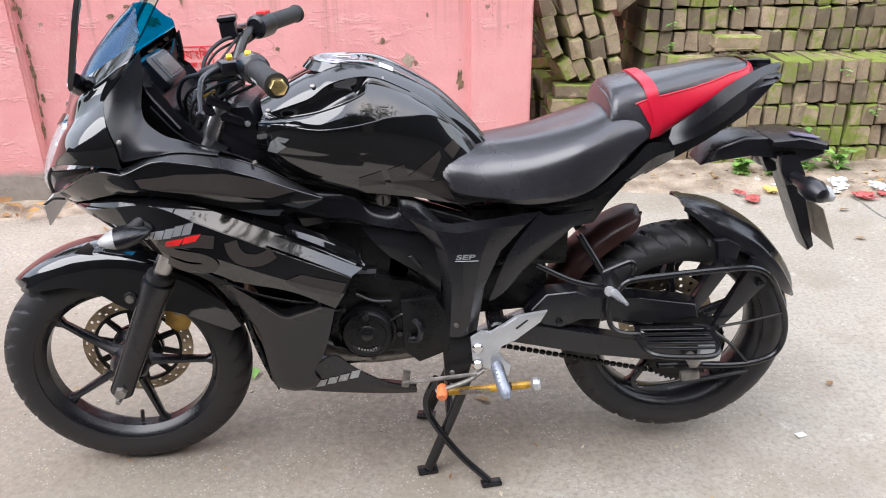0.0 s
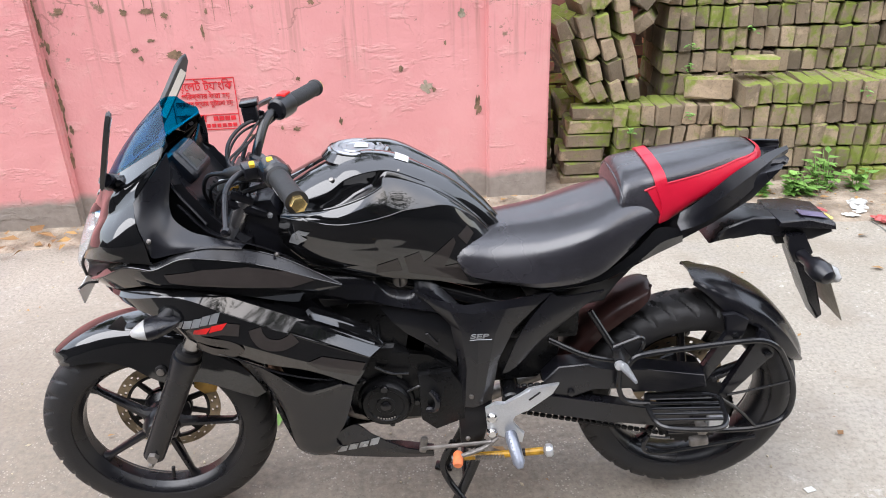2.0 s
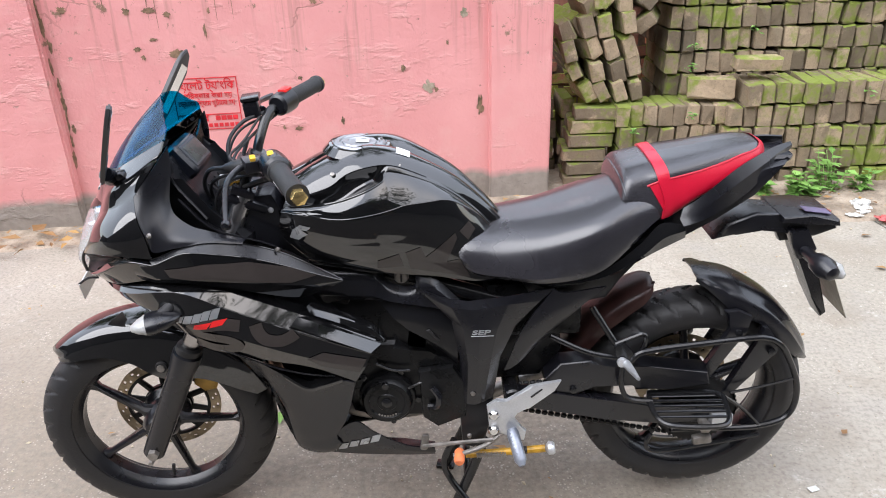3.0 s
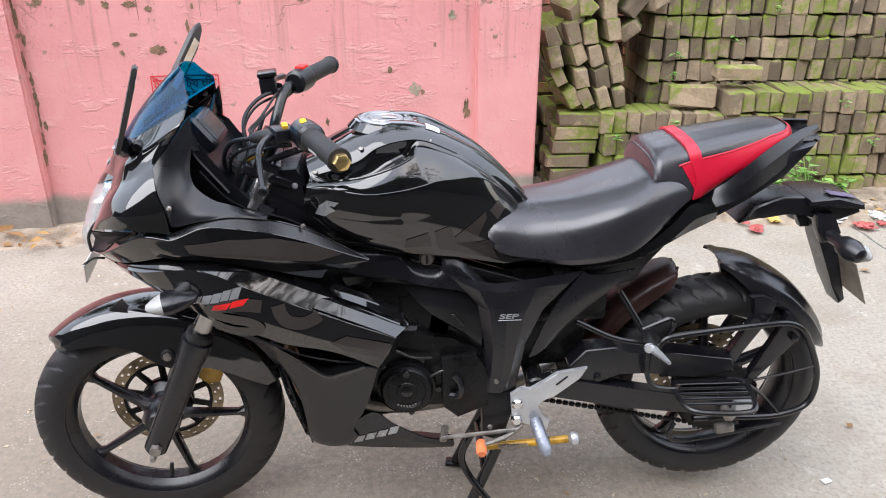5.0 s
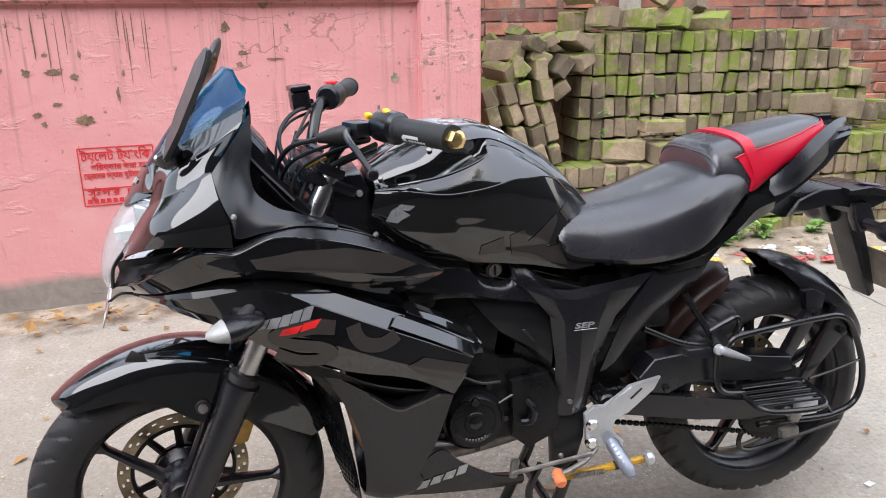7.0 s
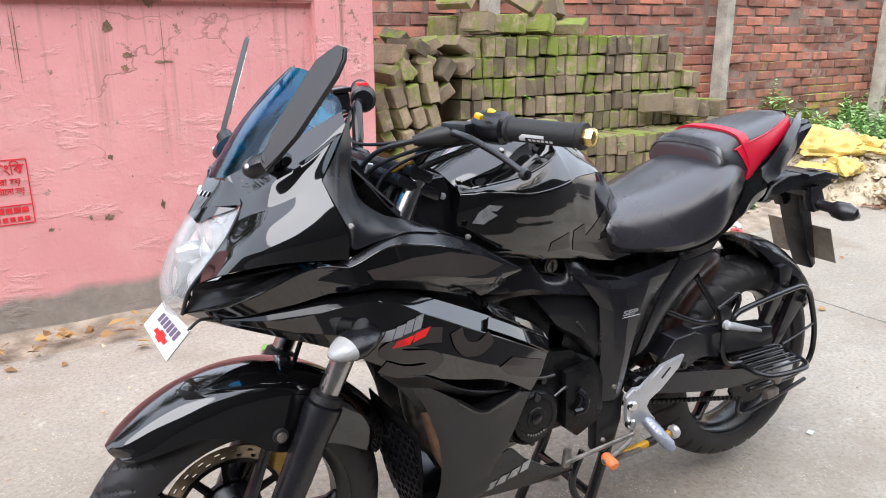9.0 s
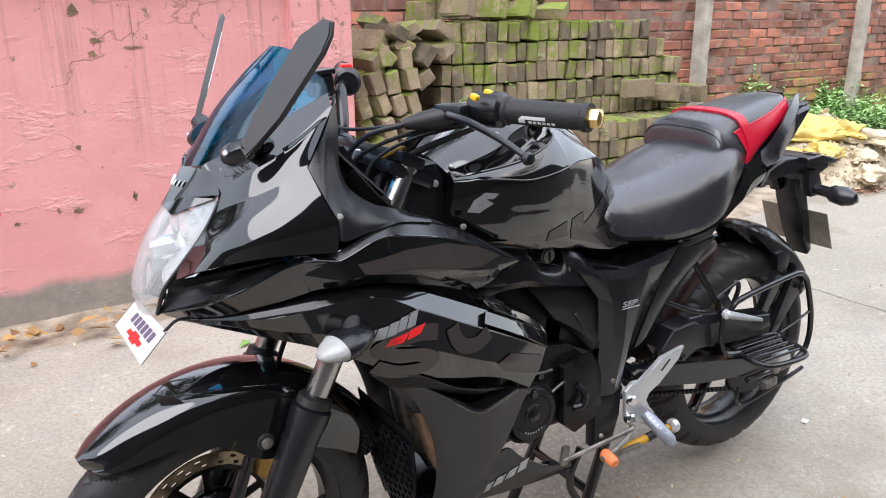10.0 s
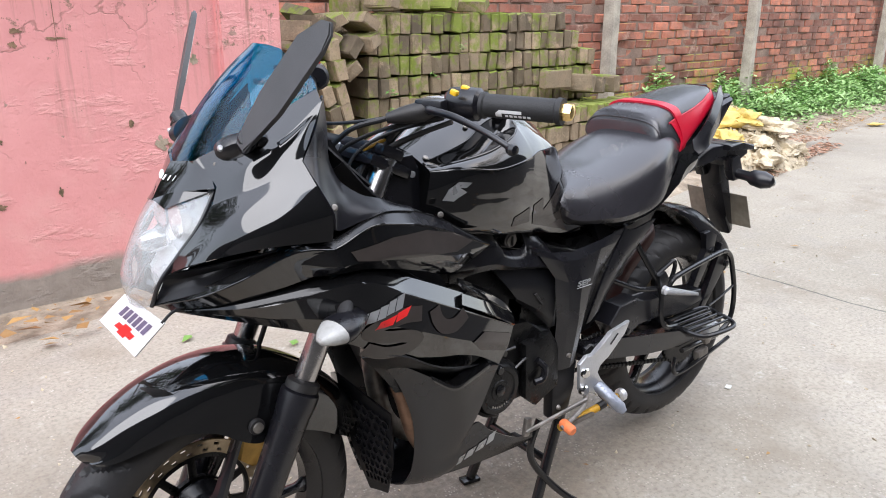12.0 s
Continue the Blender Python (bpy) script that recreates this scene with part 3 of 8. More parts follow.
WALL = pose(0, 2.07, 0, 0, 0, 5.1)
wall = slab("wall_pink", -9, 0.98, 0.0, 0.2, -0.1, 1.49, WALL, PINK, "salmon pink plastered boundary wall, stained and flaking")
slab("pillar_right", 0.97, 1.284, -0.035, 0.24, -0.1, 1.64, WALL, PINK, "pink plastered wall pillar at the end of the wall", 0.01)
slab("pillar_left", -1.62, -1.09, -0.05, 0.2, -0.1, 1.5, WALL, PINK, "pink plastered wall pillar with mildew stains", 0.012)
slab("wall_coping", -9, 0.975, -0.04, 0.24, 1.3, 1.52, WALL, PINK, "pink plastered band along the top of the wall", 0.01)
# unseen dark walls, added; the tall one keeps low sky off the bike's sides
slab("wall_behind", -30, 30, -6.2, -6.0, 0, 6.0, Matrix.Identity(4), DARKWALL, "unseen plain dark wall added across the lane to block low sky", 0.01)
slab("wall_end", -24.2, -24, -6, 3, 0, 5, Matrix.Identity(4), DARKWALL, "unseen plain dark wall added to close the lane", 0.01)



# unseen dark strip under and behind the camera, added to darken the bike's reflections
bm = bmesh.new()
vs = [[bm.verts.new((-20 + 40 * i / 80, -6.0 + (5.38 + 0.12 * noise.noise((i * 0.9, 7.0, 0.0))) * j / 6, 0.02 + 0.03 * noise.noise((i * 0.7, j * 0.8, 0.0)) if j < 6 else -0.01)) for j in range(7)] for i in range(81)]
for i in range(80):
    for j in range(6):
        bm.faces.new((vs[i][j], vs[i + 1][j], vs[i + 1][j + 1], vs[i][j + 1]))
tagged(part("verge", bm, DARKSTRIP), "unseen dark ground strip added to darken the bike's reflections", kind="structure")

# soil strip along the foot of the walls
bm = bmesh.new()
nx, ny = 120, 14
vs = []
for i in range(nx + 1):
    x = -6 + 18 * i / nx
    front = 1.72 + 0.09 * x if x < 1.4 else 1.85 - 0.12 * (x - 1.4) if x < 3.6 else 1.58 + 0.18 * (x - 3.6)
    row = []
    for j in range(ny + 1):
        s = j / ny
        y = front + s * (3.4 - front) + 0.06 * noise.noise((x * 2.1, 3.1, 0.0)) * (1 - s)
        z = -0.004 + 0.035 * min(1, 3 * s) + 0.018 * noise.noise((x * 6, y * 6, 0.0)) * min(1, 6 * s) + (0.02 if x > 1.4 else 0)
        row.append(bm.verts.new((x, y, z if j else -0.01)))
    vs.append(row)
for i in range(nx):
    for j in range(ny):
        bm.faces.new((vs[i][j], vs[i + 1][j], vs[i + 1][j + 1], vs[i][j + 1]))
tagged(part("soil_strip", bm, SOIL), "low strip of soil and grit along the wall foot", kind="structure")


# ---- bricks ----
def brick_mesh(name, size, seed, material, rough=0.004, bevel=0.006):
    r = random.Random(seed)
    bm = box(size, bevel=bevel, seg=1)
    for v in bm.verts:
        v.co += Vector((r.uniform(-rough, rough), r.uniform(-rough, rough), r.uniform(-rough, rough)))
    me = bpy.data.meshes.new(name)
    bmesh.ops.triangulate(bm, faces=bm.faces)
    bm.to_mesh(me)
    bm.free()
    me.materials.append(material)
    return me


BRICKS = [brick_mesh("brick", (0.07, 0.23, 0.112), k, OLDBRICK, 0.006, 0.0065) for k in range(14)]


def brick(parent, x, y, z, rx=0.0, ry=0.0, rz=0.0):
    ob = new("brick", rng.choice(BRICKS))
    ob.matrix_world = pose(x, y, z, rx, ry, rz) @ Matrix.Diagonal((rng.uniform(0.86, 1.01), 1, rng.uniform(0.92, 1.0), 1))
    ob.parent = parent
    ob.matrix_parent_inverse = parent.matrix_world.inverted()
    return ob


def stack(x0, x1, yf, rows, tops, label, z0=0.0, lip=0.0):
    """Bricks on edge, header faces out, in courses; tops(x) limits the height."""
    st = empty("brick_stack", (x0 + x1) / 2, yf + 0.15, z0, label, "brick stack", "stacks of old bricks")
    for k in range(rows):
        x = x0 + rng.uniform(0, 0.03)
        z = z0 + 0.058 + 0.1145 * k
        while x < x1:
            if z + 0.05 < tops(x):
                w = rng.gauss(0.0745, 0.002)
                brick(st, x + 0.036, yf + 0.115 + rng.gauss(0, 0.008) + lip * (x - x0), z + rng.gauss(0, 0.002), rng.gauss(0, 1.0), rng.gauss(0, 2.2), rng.gauss(0, 1.8))
                x += w
            else:
                x += 0.0745
    return st


tierA = stack(1.62, 2.2, 2.22, 4, lambda x: 0.47, "low stack of mossy old bricks set on edge")
for k, (dx, zz, rz) in enumerate(((0.0, 0.04, 0), (0.01, 0.115, 3), (-0.01, 0.19, -4), (0.02, 0.265, 6), (0.03, 0.34, 3), (0.05, 0.415, -7))):
    for j in range(2 if k < 5 else 1):
        b = brick(tierA, 1.49 + dx, 2.31 + 0.11 * j, zz, 0, 90, 90 + rz + rng.uniform(-3, 3))
tierB = stack(2.17, 4.08, 2.16, 6, lambda x: 0.62 if x > 2.2 else 0.5, "broad low stack of old bricks with moss on top", lip=-0.02)
tierC = stack(1.9, 3.72, 2.40, 10, lambda x: (1.17 if x < 3.45 else 1.03 if x < 3.6 else 0.93), "tall stack of mossy bricks behind the low ones")
tierD = stack(1.9, 2.9, 2.66, 11, lambda x: 1.26 + 0.06 * noise.noise((x * 7, 0.0, 0.0)), "tall rear stack of mossy bricks with loose ones on top")
# loose bricks on the stacks
for x, y, z, rx, ry, rz in ((3.3, 2.3, 0.735, 0, 0, 86), (2.335, 2.26, 0.655, 0, 90, 86), (3.5, 2.28, 0.7, 0, 8, 12), (3.62, 2.3, 0.68, 0, 12, 20), (3.8, 2.32, 0.68, 0, -6, 5), (2.05, 2.45, 1.225, 0, 12, 8), (2.3, 2.5, 1.215, 0, 4, 5), (2.5, 2.5, 1.215, 0, 20, 10), (2.72, 2.5, 1.2, 0, 70, 30), (2.12, 2.28, 0.53, 0, 4, 80), (2.0, 2.6, 1.35, 0, 40, 20), (2.45, 2.6, 1.36, 30, 30, 40), (2.7, 2.62, 1.34, 60, 20, 10)):
    tie = empty("loose_brick", x, y, z - 0.05, "single old brick lying loose on the stack, moss on top", "brick", "loose bricks")
    brick(tie, x, y, z, rx, ry, rz)
# slumped end of the tall stack
slump = empty("brick_stack", 1.62, 2.5, 0.45, "slumped heap of tilted old bricks sliding off the stack", "brick stack", "stacks of old bricks")
for c, (bx, tilt, count) in enumerate(((1.5, 27, 4), (1.588, 23, 4), (1.672, 21, 5), (1.752, 16, 5))):
    for deep in (0.0, 0.25):
        for k in range(count):
            a = radians(tilt - 1.5 * k)
            step = 0.06 + 0.112 * k
            brick(slump, bx - step * math.sin(a) + rng.gauss(0, 0.005), 2.4 + deep + rng.gauss(0, 0.014), 0.47 + step * math.cos(a), rng.gauss(0, 4), -math.degrees(a) + rng.gauss(0, 6), rng.gauss(0, 7))
for x, z, ry, rz in ((1.46, 0.95, -30, 10), (1.55, 0.99, -48, -12), (1.66, 1.02, -62, 8), (1.77, 0.98, 40, 15), (1.8, 0.86, 52, -14), (1.87, 1.0, 74, 24), (1.6, 1.09, -70, 20), (1.74, 1.1, 64, -20), (1.5, 1.05, 20, 30), (1.88, 1.1, -58, 12), (1.4, 0.86, -38, 18)):
    brick(slump, x, 2.44 + rng.uniform(-0.03, 0.03), z, rng.uniform(-8, 8), ry, rz)
for k in range(10):
    brick(slump, 1.4 + 0.5 * rng.random(), 2.68 + 0.12 * rng.random(), 0.98 + 0.16 * rng.random(), rng.uniform(-14, 14), rng.uniform(-60, 60), rng.uniform(-24, 24))
for k in range(4):
    for j in range(2):
        brick(slump, 1.32 + 0.24 * j * 0.4, 2.6, 0.04 + 0.115 * k, 0, 0, rng.gauss(0, 4))

# ---- red brick wall ----
RW = pose(4.77, 3.2, 0, 0, 0, 2.0)
back = slab("wall_brick", -6.5, 9.5, 0.004, 0.22, -0.05, 1.86, RW, MORTAR, "old red brick boundary wall with mossy foot", 0.004)
RB = [brick_mesh("brick", (0.235, 0.05, 0.066), 40 + k, REDBRICK, 0.005, 0.007) for k in range(6)]
far = bmesh.new()
for k in range(24):
    x = -6.4 + (0.125 if k % 2 else 0)
    while x < 9.4:
        m = RW @ pose(x + rng.gauss(0, 0.006), 0.02 + rng.gauss(0, 0.006), 0.035 + 0.0755 * k + 0.006 * noise.noise((x * 1.3, k * 0.2, 0.0)), rng.gauss(0, 1.3), rng.gauss(0, 1.0), rng.gauss(0, 1.2)) @ Matrix.Diagonal((rng.uniform(0.84, 1.02), rng.uniform(0.8, 1.25), rng.uniform(0.82, 1.05), 1))
        if -0.5 < x < 2.5:
            ob = new("brick", rng.choice(RB))
            ob.matrix_world = m
            ob.parent = back
        else:
            t = bmesh.new()
            bmesh.ops.create_cube(t, size=1.0, matrix=m @ Matrix.Diagonal((0.235, 0.05, 0.066, 1)))
            me = bpy.data.meshes.new("tmp")
            t.to_mesh(me)
            t.free()
            far.from_mesh(me)
            bpy.data.meshes.remove(me)
        x += 0.247
tagged(part("bricks_far", far, REDBRICK, back, smooth=0), kind="stuff")


def post(x, y, h, lean):
    m = pose(x, y, 0, 0, lean, 8)
    bm = box((0.1, 0.1, h), Matrix.Translation((0, 0, h / 2)), 0.01)
    bmesh.ops.subdivide_edges(bm, edges=[e for e in bm.edges if e.calc_length() > 0.5], cuts=10)
    for v in bm.verts:
        v.co += 0.006 * noise.noise_vector(v.co * 6)
    bm.transform(m)
    tagged(part("concrete_post", bm, POSTM), "weathered square concrete post standing against the brick wall", "post", "posts along the brick wall")


post(4.77, 3.08, 2.3, 0)
post(7.07, 3.14, 2.3, 0)
post(10.6, 3.3, 2.3, 0)
post(2.5, 3.02, 2.3, 0)


# ---- the motorcycle ----
bike = empty("motorcycle", 0.66, 0, 0, "glossy black faired sport motorcycle standing on its centre stand", "motorcycle")
FA, RA = Vector((-0.006, 0, 0.288)), Vector((1.334, 0.02, 0.324))
HEAD_AX = Vector((0.416, 0, 0.909))
STEER = Matrix.Translation((0.335, 0, 0.93)) @ Matrix.Rotation(radians(5), 4, HEAD_AX) @ Matrix.Translation((-0.335, 0, -0.93))


def steered(bm):
    bm.transform(STEER)
    return bm


def tyre(c, R, w, rim, n=352):
    """Tyre with slanting grooves cut into the tread."""
    prof = []
    for k in range(27):
        a = math.pi * k / 26
        prof.append((-w / 2 * math.cos(a) * (1 if 0 < k < 26 else 0.86), rim + (R - rim) * max(0.0, math.sin(a)) ** 0.62))
    bm = bmesh.new()
    rings = []
    for y, r in prof:
        s = y / (w / 2)
        ring = []
        for k in range(n):
            t = (32 * k / n + 1.1 * abs(s) + (0.5 if s > 0 else 0)) % 1.0
            cut = 0.006 if r > rim + (R - rim) * 0.6 and 0.1 < abs(s) < 0.97 and t < 0.19 else 0.0
            b = 2 * math.pi * k / n
            ring.append(bm.verts.new(Vector(c) + Vector(((r - cut) * math.cos(b), y, (r - cut) * math.sin(b)))))
        rings.append(ring)
    for i in range(len(rings)):
        a, b = rings[i], rings[(i + 1) % len(rings)]
        for k in range(n):
            bm.faces.new((a[k], a[(k + 1) % n], b[(k + 1) % n], b[k]))
    return bm


def rim(c, w, R):
    return lathe([(-w / 2, R), (-w / 2 - 0.002, R + 0.006), (-w / 2 + 0.006, R + 0.006), (-w / 2 + 0.014, R - 0.012), (-w * 0.2, R - 0.014), (w * 0.2, R - 0.014), (w / 2 - 0.014, R - 0.012), (w / 2 - 0.006, R + 0.006), (w / 2 + 0.002, R + 0.006), (w / 2, R), (w / 2 - 0.012, R - 0.012), (w * 0.2, R - 0.02), (-w * 0.2, R - 0.02), (-w / 2 + 0.012, R - 0.012)], c, "y", 64, closed=True)


def spoke(c, ang, r0, r1, w0, w1, yw):
    """One cast spoke, thicker at the hub and flared into the rim."""
    rows = []
    for t in (0, 0.12, 0.5, 0.86, 1.0):
        r = r0 + (r1 - r0) * t
        w = w0 + (w1 - w0) * t + (0.012 if t in (0, 1.0) else 0)
        y = yw * (1 - 0.3 * t)
        rows.append([(r, -w, -y * 0.5), (r, -w * 0.45, -y), (r, w * 0.45, -y), (r, w, -y * 0.5), (r, w, y * 0.5), (r, w * 0.45, y), (r, -w * 0.45, y), (r, -w, y * 0.5)])
    bm = bmesh.new()
    ca, sa = math.cos(ang), math.sin(ang)
    vs = [[bm.verts.new(Vector(c) + Vector((ca * r - sa * w, y, sa * r + ca * w))) for r, w, y in row] for row in rows]
    for a, b in zip(vs, vs[1:]):
        for j in range(8):
            bm.faces.new((a[j], a[(j + 1) % 8], b[(j + 1) % 8], b[j]))
    bm.faces.new(vs[0][::-1])
    bm.faces.new(vs[-1])
    return bm


def disc(c, y, r0, r1, t, holes=24):
    """A drilled brake disc: ring with two rows of holes cut through."""
    bm = bmesh.new()
    n = holes * 3
    rad = [r0, r0 + (r1 - r0) * 0.22, r0 + (r1 - r0) * 0.42, r0 + (r1 - r0) * 0.6, r0 + (r1 - r0) * 0.8, r1]
    for s, yy in ((1, y - t / 2), (-1, y + t / 2)):
        vs = [[bm.verts.new((c[0] + r * math.cos(2 * math.pi * (k + 0.0) / n), yy, c[2] + r * math.sin(2 * math.pi * k / n))) for r in rad] for k in range(n)]
        for k in range(n):
            for j in range(5):
                if (j == 1 and k % 3 == 0) or (j == 3 and k % 3 == 1):
                    continue
                q = (vs[k][j], vs[(k + 1) % n][j], vs[(k + 1) % n][j + 1], vs[k][j + 1])
                bm.faces.new(q if s > 0 else q[::-1])
    return bm


def creased(curves, nu=26, sub=3, thick=-0.004):
    """Patch with flat bands between its curves, so that each curve stays a crease."""
    rows = np.array([crom(c, nu) for c in curves])
    out = []
    for a, b in zip(rows, rows[1:]):
        out += [a + (b - a) * t for t in np.linspace(0, 1, sub, endpoint=False)]
    out.append(rows[-1])
    return sheet(np.array(out).transpose(1, 0, 2), thick)


def faceted(curves, sub=3, thick=0.004):
    """Patch of flat facets between given points, with crisp edges."""
    g = np.array(curves, float)
    rows = []
    for a, b in zip(g, g[1:]):
        rows += [a + (b - a) * t for t in np.linspace(0, 1, sub, endpoint=False)]
    rows = np.array(rows + [g[-1]])
    cols = []
    for j in range(rows.shape[1] - 1):
        cols += [rows[:, j] + (rows[:, j + 1] - rows[:, j]) * t for t in np.linspace(0, 1, sub, endpoint=False)]
    cols.append(rows[:, -1])
    return sheet(np.array(cols), thick)


# front wheel
fw = part("front_wheel", steered(rim(FA, 0.075, 0.212)), SATIN, bike, "black cast five-spoke wheel rim")
part("tyre", steered(tyre(FA, 0.288, 0.1, 0.212)), RUBBER, fw, "black road tyre with grooved tread, dusty")
hubm = steered(lathe([(-0.05, 0.022), (-0.05, 0.032), (-0.03, 0.045), (0.03, 0.045), (0.045, 0.06), (0.05, 0.06), (0.05, 0.02)], FA, "y", 28))
part("hub", hubm, SATIN, fw)
for k in range(5):
    part("spoke", steered(spoke(FA, radians(-4 + 72 * k), 0.035, 0.198, 0.011, 0.0065, 0.016)), SATIN, fw)
dsc = part("brake_disc", steered(disc(FA, 0.062, 0.104, 0.133, 0.005, 24)), DISCM, fw, "drilled steel brake disc with worn face", smooth=0)
part("disc_carrier", steered(lathe([(0.057, 0.044), (0.057, 0.062), (0.067, 0.062), (0.067, 0.044)], FA, "y", 30, closed=True)), ENGINE, fw)
part("carrier_ring", steered(lathe([(0.0585, 0.099), (0.0585, 0.107), (0.0655, 0.107), (0.0655, 0.099)], FA, "y", 60, closed=True)), ENGINE, fw)
for k in range(10):
    part("disc_arm", steered(spoke((FA.x, 0.062, FA.z), radians(20 + 36 * k), 0.05, 0.104, 0.0085, 0.0075, 0.005)), ENGINE, fw)
part("valve_stem", steered(rod((-0.015, -0.004, 0.29 - 0.19), (-0.01, -0.004, 0.29 - 0.155), 0.005, 8)), RUBBER, fw)

# fork and front brake
for s in (-1, 1):
    y = 0.105 * s
    leg = part("fork_leg", steered(turned([(0, 0.018), (0.03, 0.026), (0.2, 0.027), (0.85, 0.031), (0.93, 0.034), (0.985, 0.034), (1, 0.026)], (-0.012, y, 0.262), (0.127, y, 0.56), 22)), SATIN, bike, "black telescopic fork slider")
    part("fork_tube", steered(rod((0.122, y, 0.55), (0.315, y, 0.945), 0.0205, 20)), FORKM, leg, "bright worn steel fork tube")
    part("dust_seal", steered(turned([(0, 0.024), (0.2, 0.03), (0.8, 0.029), (1, 0.022)], (0.125, y, 0.556), (0.134, y, 0.576), 20)), RUBBER, leg)
    part("fork_cap", steered(turned([(0, 0.022), (0.7, 0.022), (1, 0.014)], (0.312, y, 0.94), (0.32, y, 0.958), 12)), FRAME, leg)
    part("axle_nut", steered(lathe([(-0.008, 0.008), (-0.008, 0.013), (0.006, 0.014), (0.01, 0.01)], (0, y * 1.28, 0.287), "y", 6)), STEELD, leg)
    part("pinch_bolt", steered(lathe([(-0.006, 0.006), (0.006, 0.008)], (-0.01, y * 1.27, 0.262), "y", 6)), STEELD, leg)
cal = part("brake_caliper", steered(prism([(0.075, 0.36), (0.1, 0.335), (0.13, 0.34), (0.15, 0.39), (0.14, 0.43), (0.11, 0.435), (0.085, 0.4)], 0.035, 0.095, 0.008)), BRASSY, bike, "gold-painted brake caliper")
part("caliper_bolt", steered(lathe([(-0.006, 0.01), (0.006, 0.012)], (0.115, 0.03, 0.4), "y", 12)), STEELD, cal)
part("lower_yoke", steered(box((0.09, 0.25, 0.035), pose(0.24, 0, 0.77, 0, 24.6, 0), 0.01)), FRAME, bike)
part("upper_yoke", steered(box((0.1, 0.25, 0.022), pose(0.31, 0, 0.925, 0, 24.6, 0), 0.01)), SATIN, bike, "black top fork clamp")
part("brake_hose", steered(tube([(0.11, 0.08, 0.43), (0.14, 0.1, 0.5), (0.16, 0.07, 0.6), (0.2, 0.06, 0.72), (0.24, 0.09, 0.85), (0.29, 0.14, 0.98)], 0.005, 40, 8)), RUBBER, bike)

# front mudguard: an arch over the wheel with side skirts down to the fork
rows = []
for a, hw, drop in ((132, 0.016, 0.004), (130, 0.034, 0.012), (126, 0.047, 0.022), (118, 0.056, 0.036), (107, 0.063, 0.05), (95, 0.068, 0.078), (84, 0.071, 0.108), (74, 0.073, 0.118), (64, 0.072, 0.108), (52, 0.069, 0.09), (40, 0.066, 0.074), (30, 0.06, 0.058), (21, 0.048, 0.036)):
    R = 0.322
    ca, sa = math.cos(radians(a)), math.sin(radians(a))
    def q(y, r):
        return (r * ca, y, 0.29 + r * sa)
    rows.append([q(-hw - 0.006, R - drop - 0.016), q(-hw - 0.002, R - 0.018 - drop * 0.45), q(-hw * 0.93, R - 0.022), q(-hw * 0.62, R - 0.005), q(0, R), q(hw * 0.62, R - 0.005), q(hw * 0.93, R - 0.022), q(hw + 0.002, R - 0.018 - drop * 0.45), q(hw + 0.006, R - drop - 0.016)])
ff = part("front_mudguard", steered(sheet(net(rows, 41, 60), 0.004)), GLOSS, bike, "glossy black front mudguard reflecting the pink wall")
for s in (-1, 1):
    part("mudguard_washer", steered(lathe([(-0.004, 0.0), (-0.004, 0.014), (0.004, 0.0145)], (0.05, s * 0.083, 0.505), "y", 20)), RUBBER, ff)
    part("mudguard_bolt", steered(lathe([(-0.005, 0.004), (-0.004, 0.0092), (0.004, 0.0095), (0.006, 0.006)], (0.05, s * 0.087, 0.505), "y", 16)), STEELD, ff)

# rear wheel
rw = part("rear_wheel", rim(RA, 0.095, 0.208), SATIN, bike, "black cast wheel rim")
part("tyre", tyre(RA, 0.282, 0.134, 0.208), RUBBER, rw, "wide black road tyre with grooved tread")
part("hub", lathe([(-0.06, 0.02), (-0.06, 0.04), (-0.02, 0.055), (0.03, 0.055), (0.05, 0.07), (0.06, 0.07), (0.06, 0.02)], RA, "y", 28), SATIN, rw)
for k in range(5):
    part("spoke", spoke(RA, radians(25 + 72 * k), 0.04, 0.194, 0.012, 0.007, 0.02), SATIN, rw)
part("brake_disc", disc(RA, 0.075, 0.075, 0.12, 0.005, 22), DISCM, rw, "drilled rear brake disc", smooth=0)
teeth = []
for k in range(88):
    a, r = 2 * math.pi * k / 88, 0.1 if k % 2 else 0.092
    teeth.append((RA.x + r * math.cos(a), RA.z + r * math.sin(a)))
part("sprocket", prism(teeth, -0.075, -0.068, 0), ENGINE, rw, "dull steel rear sprocket")

# chain: two runs of links
ch = part("chain", tube([(0.86, -0.07, 0.408), (1.1, -0.07, 0.42), (1.335, -0.07, 0.434)], 0.004, 8, 6), STEELD, bike, "greasy steel drive chain")
for run, (p, q) in enumerate((((0.86, -0.07, 0.408), (1.335, -0.07, 0.434)), ((0.86, -0.07, 0.345), (1.335, -0.07, 0.238)))):
    p, q = Vector(p), Vector(q)
    me = None
    n = 30
    for k in range(n):
        c = p.lerp(q, (k + 0.5) / n)
        if me is None:
            link = part("chain_link", box((0.0145, 0.014 if k % 2 else 0.01, 0.012), bevel=0.003, seg=1), ENGINE, ch)
            me = link.data
        else:
            link = new("chain_link", me)
            link.parent = ch
        link.location = c
        link.rotation_euler = (0, -math.atan2((q - p).z, (q - p).x), 0)

# swing arm
def arm(outline, y0, y1, bev=0.008):
    return prism(outline, y0, y1, bev, 3)

